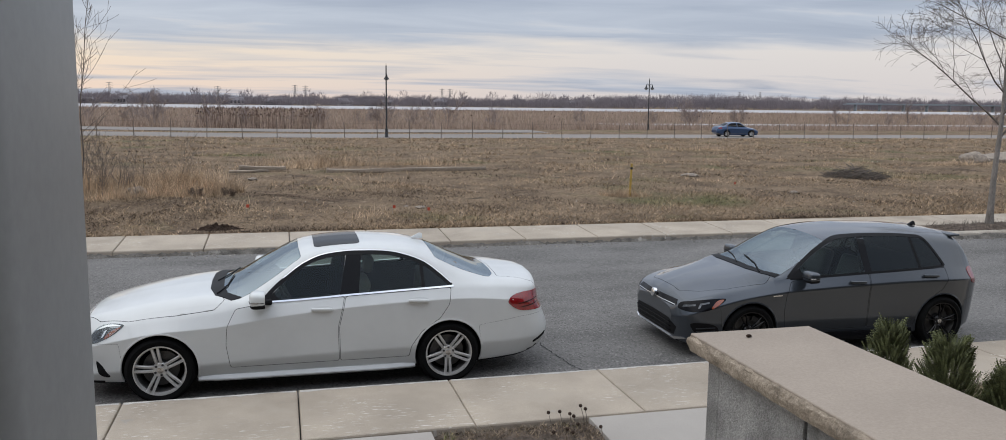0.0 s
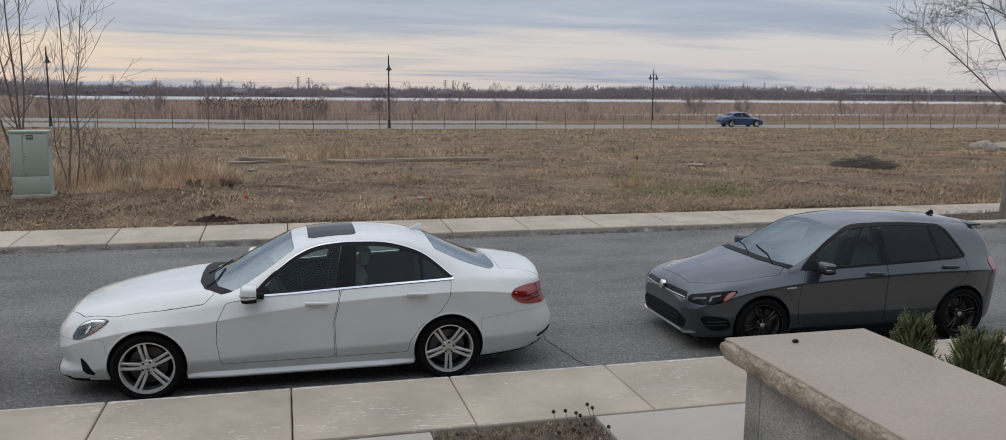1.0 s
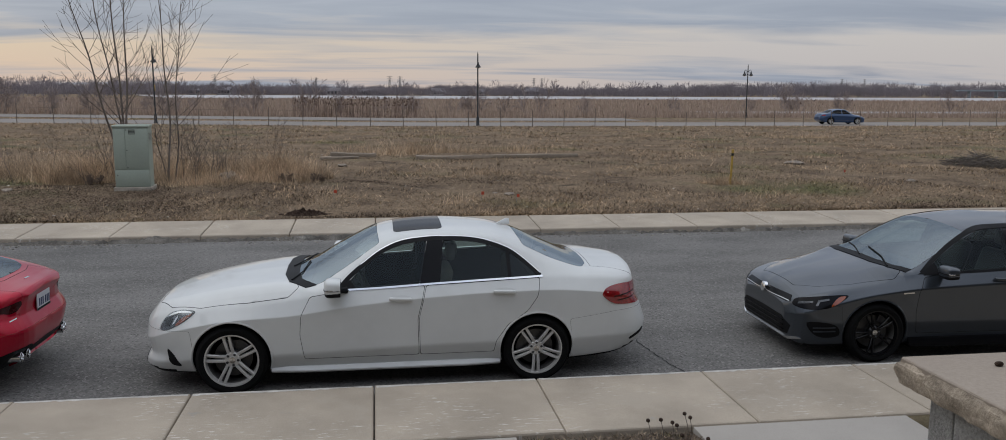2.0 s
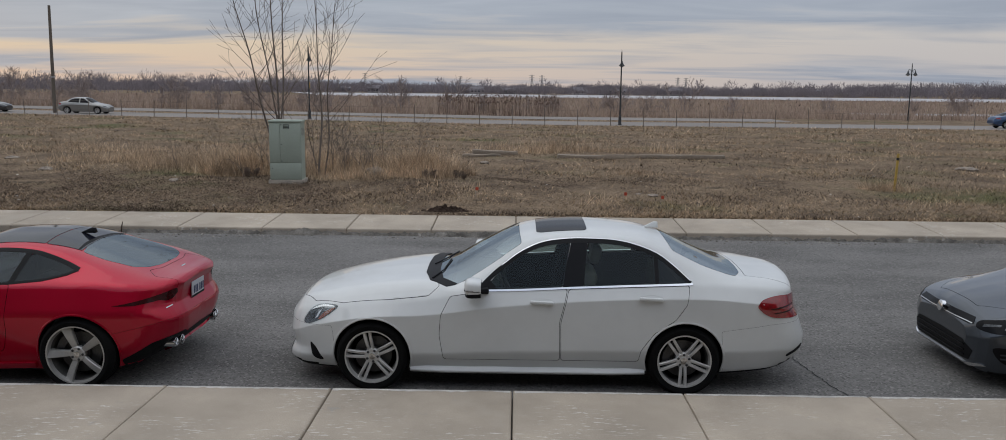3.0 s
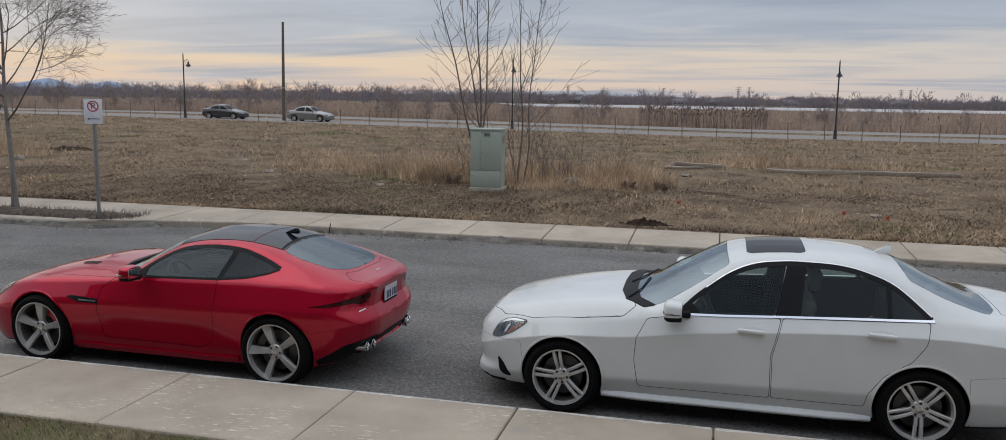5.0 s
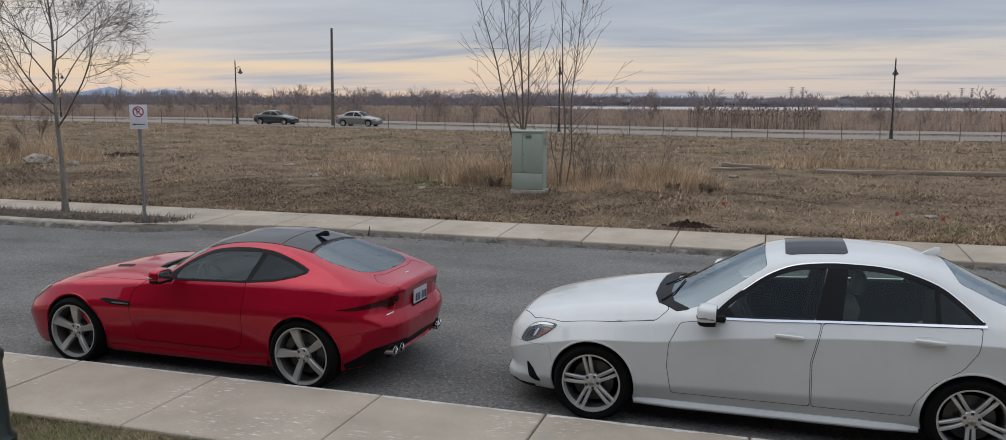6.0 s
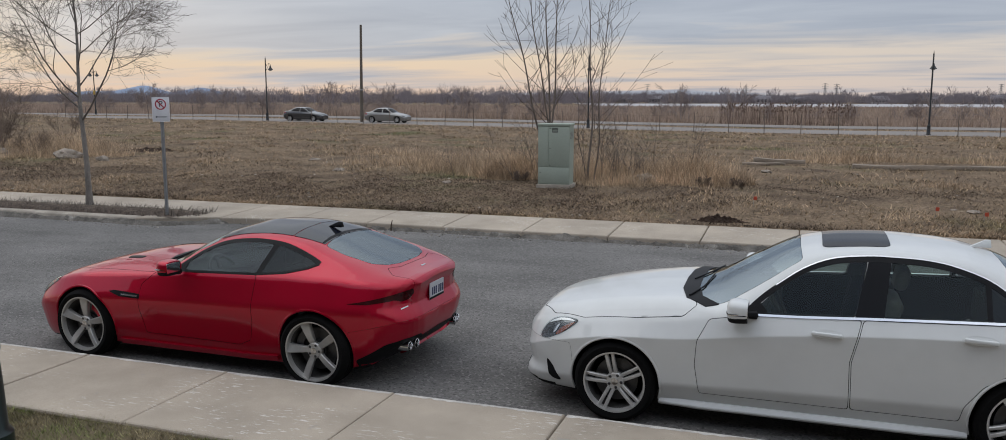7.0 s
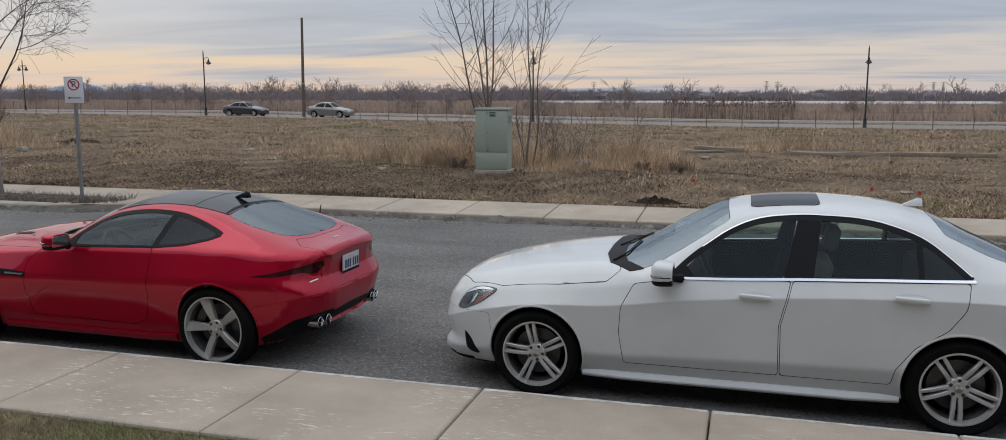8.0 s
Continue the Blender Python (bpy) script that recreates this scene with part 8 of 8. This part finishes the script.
def far_house(x, y, w, d, h, rz):
    hs = thing("house", "small distant house on the far river bank", "house", pose(x, y, -1.0, 0, 0, rz), "distant houses")
    part("wall", box(bmesh.new(), -w / 2, w / 2, -d / 2, d / 2, -.2, h), M["wall_far"], hs, smooth=False)
    bm = bmesh.new()
    e = .4
    r = h + w * .28
    v = [bm.verts.new(p) for p in ((-w / 2 - e, -d / 2 - e, h - .1), (w / 2 + e, -d / 2 - e, h - .1), (w / 2 + e, d / 2 + e, h - .1), (-w / 2 - e, d / 2 + e, h - .1), (-w / 2 - e, 0, r), (w / 2 + e, 0, r))]
    for q in ((0, 1, 5, 4), (2, 3, 4, 5), (0, 4, 3), (1, 2, 5), (3, 2, 1, 0)):
        bm.faces.new([v[i] for i in q])
    part("roof", bm, M["roof_far"], hs, smooth=False)
    for k in range(4):
        xx = -w / 2 + w * (k + .5) / 4
        part("window", box(bmesh.new(), xx - .6, xx + .6, -d / 2 - .06, -d / 2 + .05, 1.0, 2.4), M["pane_far"], hs, smooth=False)


rnd_h = random.Random(6)
for i in range(22):
    far_house(rnd_h.uniform(-330, 190), rnd_h.uniform(476, 530), rnd_h.uniform(5, 8), rnd_h.uniform(5, 8), rnd_h.uniform(1.8, 2.8), rnd_h.uniform(-25, 25))


def pylon(x, y, h):
    p = thing("pylon", "distant steel lattice power pylon", "pylon", pose(x, y, -1, 0, 0, 20), "power pylons")
    bm = bmesh.new()
    b = h * .13
    for sx, sy in ((1, 1), (1, -1), (-1, 1), (-1, -1)):
        tube(bm, [(sx * b, sy * b, 0), (sx * b * .3, sy * b * .3, h * .6), (sx * b * .22, sy * b * .22, h)], .20, 4)
    for k in range(6):
        z0, z1 = h * k / 8, h * (k + 1) / 8
        q0, q1 = b * (1 - .9 * z0 / h), b * (1 - .9 * z1 / h)
        for sy in (1, -1):
            tube(bm, [(-q0, sy * q0, z0), (q1, sy * q1, z1)], .16, 4)
            tube(bm, [(q0, sy * q0, z0), (-q1, sy * q1, z1)], .16, 4)
    part("tower", bm, M["galv"], p)
    for z in (.66, .80, .94):
        part("crossarm", tube(bmesh.new(), [(-h * .2, 0, h * z), (0, 0, h * z + 1), (h * .2, 0, h * z)], .3, 4), M["galv"], p)


for x, y, h in ((20, 1250, 22), (36, 1300, 22), (-230, 1300, 23), (258, 1400, 22), (275, 1420, 22), (860, 1500, 26), (905, 1500, 26), (-90, 1350, 20)):
    pylon(x, y, h)


def bridge():
    b = thing("bridge", "long low grey road bridge over the river", "bridge", pose(330, 452, 0, 0, 0, 6))
    part("deck", box(bmesh.new(), 0, 260, -1.5, 1.5, 3.0, 3.5, .1, 1), M["bridge"], b, smooth=False)
    part("parapet", box(bmesh.new(), 0, 260, -1.7, -1.4, 3.5, 4.0), M["bridge"], b, smooth=False)
    for i in range(14):
        part("pier", box(bmesh.new(), 8 + 19 * i, 8.7 + 19 * i, -1, 1, -1.5, 3.0), M["bridge"], b, smooth=False)


bridge()


def hills():
    bm = bmesh.new()
    prev = None
    for i in range(120):
        x = -2950 + 1400 * i / 119
        h = max(2, 44 * math.exp(-((x + 2480) / 130) ** 2) + 38 * math.exp(-((x + 2200) / 110) ** 2) + 26 * math.exp(-((x + 2750) / 160) ** 2) + 6 * noise.noise(Vector((x * .01, 0, 0))))
        cur = [bm.verts.new((x, 2600, -2)), bm.verts.new((x, 2660, h * .7)), bm.verts.new((x, 2740, h)), bm.verts.new((x, 2950, -2))]
        if prev:
            for k in range(3):
                bm.faces.new((prev[k], cur[k], cur[k + 1], prev[k + 1]))
        prev = cur
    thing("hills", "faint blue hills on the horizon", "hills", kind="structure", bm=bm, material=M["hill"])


hills()


def gutter_grit():
    """Crumbs of asphalt, dirt and gravel at the foot of the far kerb."""
    rng = np.random.default_rng(31)
    n = 5200
    x = rng.uniform(-24, 24, n)
    d = rng.random(n) ** 2.4 * .42
    keep = (np.sin(x * 1.7) + np.sin(x * .61 + 1) + rng.normal(0, 1.0, n)) > -.6
    x, d = x[keep], d[keep]
    V, F = [], []
    for xi, di in zip(x, d):
        yi = far_kerb_y(xi) - di + .02
        zi = road_z(yi)
        r = rng.uniform(.006, .026)
        b = len(V)
        a = rng.uniform(0, 6.28)
        for k in range(3):
            V.append((xi + r * 1.4 * math.cos(a + 2.09 * k), yi + r * math.sin(a + 2.09 * k), zi - .004))
        V.append((xi + rng.uniform(-.5, .5) * r, yi, zi + r * rng.uniform(.5, 1.0)))
        F += [(b, b + 1, b + 3), (b + 1, b + 2, b + 3), (b + 2, b, b + 3)]
    thing("gutter_grit", "loose gravel and dirt along the far kerb", "gravel", kind="stuff", bm=mesh_of("gutter_grit", V, F, M["grit"], False))


gutter_grit()


def field_litter():
    """Pale bits of straw, stone and paper scattered over the lot."""
    rng = np.random.default_rng(23)
    V, F = [], []
    for i in range(420):
        y = 16.7 + 30 * rng.random() ** 1.8
        x = -2 + (y + 6) * rng.uniform(-1.25, 1.0)
        z = float(ground_z(x, y)) + .015
        r = rng.uniform(.006, .022) * (1 + y / 50)
        a = rng.uniform(0, 6.28)
        b = len(V)
        for k in range(4):
            V.append((x + r * (1.6 if k % 2 else .7) * math.cos(a + 1.57 * k), y + r * (1.6 if k % 2 else .7) * math.sin(a + 1.57 * k), z + rng.uniform(0, .01)))
        V.append((x, y, z + r * .8))
        F += [(b + k, b + (k + 1) % 4, b + 4) for k in range(4)]
    thing("field_litter", "pale bits of straw, stone and paper on the lot", "litter", kind="stuff", bm=mesh_of("field_litter", V, F, M["litter_pale"], False))


field_litter()


def kerb_foot():
    """The broken, crumbling strip where the far kerb meets the asphalt."""
    V, F = [], []
    xs = np.linspace(-24, 24, 1400)
    for x in xs:
        yk = far_kerb_y(x)
        n1, n2, n3 = (noise.noise(Vector((x * q, 2.2, q))) for q in (1.1, 5.0, 17.0))
        w = max(.02, .07 + .07 * n1 + .04 * n2 + .02 * n3)
        h = max(.015, .085 + .05 * n1 + .03 * n2 + .02 * n3)
        for f, g in ((0, 1), (.3, .75 + .3 * n3), (.7, .3 + .2 * n2), (1, 0)):
            y = yk + .012 - w * f
            V.append((x, y, road_z(y) - .006 + h * g))
    F = [(4 * i + k, 4 * i + 4 + k, 4 * i + 5 + k, 4 * i + 1 + k) for i in range(len(xs) - 1) for k in range(3)]
    thing("kerb_foot", "crumbling concrete and dirt along the foot of the kerb", "kerb", kind="structure", bm=mesh_of("kerb_foot", V, F, M["worn_edge"], True))


kerb_foot()

# ---- pavement pieces ----
def near_pavement():
    pav = thing("pavement", "pale concrete pavement slabs with a rounded scuffed kerb edge", "pavement", kind="structure")
    bed = bmesh.new()
    box(bed, -80, 80, 5.60, 6.78, -0.1, 0.10)
    part("bed", bed, M["joint"], pav)
    joints = [-7.46, -5.897, -4.255, -2.791, -1.198, 0.30, 1.906]
    joints = [joints[0] - 1.56 * i for i in range(12, 0, -1)] + joints + [joints[-1] + 1.56 * i for i in range(1, 14)]
    rnd = random.Random(4)
    gaps = {x: rnd.choice((.0018, .003, .0055)) for x in joints}
    for a, b in zip(joints, joints[1:]):
        part("slab", slab_mesh("slab", a + gaps[a], b - gaps[b], 6.83 + rnd.uniform(-0.008, 0.008), 6.83 + rnd.uniform(-0.008, 0.008), 5.55,
                               0.165, 0.165 + rnd.uniform(-0.003, 0.004), -0.05, M["concrete"], 0.02), None, pav)
        if a < -14 or b > 8:
            continue
        # pale scaled strip along the kerb edge
        n = 90
        V = []
        for k in range(n + 1):
            x = a + .02 + (b - a - .04) * k / n
            q = noise.noise(Vector((x * 3.1, 7, 0))) * .022 + noise.noise(Vector((x * 17, 3, 0))) * .016
            V += [(x, 6.806, .1668), (x, 6.806 - max(.003, .036 + 1.3 * q), .1668)]
        part("worn_strip", mesh_of("worn_strip", V, [(2 * k + 1, 2 * k + 3, 2 * k + 2, 2 * k) for k in range(n)], M["concrete_worn"], False), None, pav)


def far_pavement():
    pav = far_walk()
    rnd = random.Random(9)
    xs = [-2.73 + 1.55 * i for i in range(-16, 20)]
    for a, b in zip(xs, xs[1:]):
        bed = b < -12.3 or a > 12.6
        ya, yb = (15.25, 15.25) if bed else (far_kerb_y(a), far_kerb_y(b))
        part("slab", slab_mesh("slab", a + 0.007, b - 0.007, ya, yb, 16.36, 0.222 + rnd.uniform(-0.008, 0.004), 0.28, 0.0, M["concrete"], 0.025), None, pav)
        if bed:
            ka, kb = far_kerb_y(a), far_kerb_y(b)
            bm = bmesh.new()
            vs = [bm.verts.new(p) for p in ((a + .006, ka, 0), (b - .006, kb, 0), (b - .006, kb + .2, 0), (a + .006, ka + .2, 0),
                                           (a + .006, ka + .02, .215), (b - .006, kb + .02, .215), (b - .006, kb + .2, .24), (a + .006, ka + .2, .24))]
            for q in ((0, 1, 5, 4), (4, 5, 6, 7), (1, 2, 6, 5), (2, 3, 7, 6), (3, 0, 4, 7), (3, 2, 1, 0)):
                bm.faces.new([vs[i] for i in q])
            bmesh.ops.bevel(bm, geom=[e for e in bm.edges if min(v.co.z for v in e.verts) > 0.2], offset=0.03, segments=2, profile=0.5, affect="EDGES")
            part("kerb", bm, M["kerb"], pav, "rough grey kerb stone", angle=50)
    for i, (x0, x1) in enumerate(((-30, -12.35), (13.0, 30))):
        bm = bmesh.new()
        n = 60
        r2 = random.Random(i)
        rows = []
        for k in range(n + 1):
            x = x0 + (x1 - x0) * k / n
            y0 = far_kerb_y(x) + 0.19
            e = min(1, min(abs(x - -12.35), abs(x - 13.0)) / 0.9)
            row = []
            for q in range(6):
                y = y0 + (15.25 - y0) * q / 5
                hump = 0.10 * math.sin(math.pi * q / 5) * e + r2.uniform(-.015, .02)
                row.append(bm.verts.new((x, y, 0.20 + hump)))
            rows.append(row)
        for a, b in zip(rows, rows[1:]):
            for q in range(5):
                bm.faces.new((a[q], b[q], b[q + 1], a[q + 1]))
        part("mulch_bed", bm, M["mulch"], pav, "brown mulch planting strip")


near_pavement()
far_pavement()
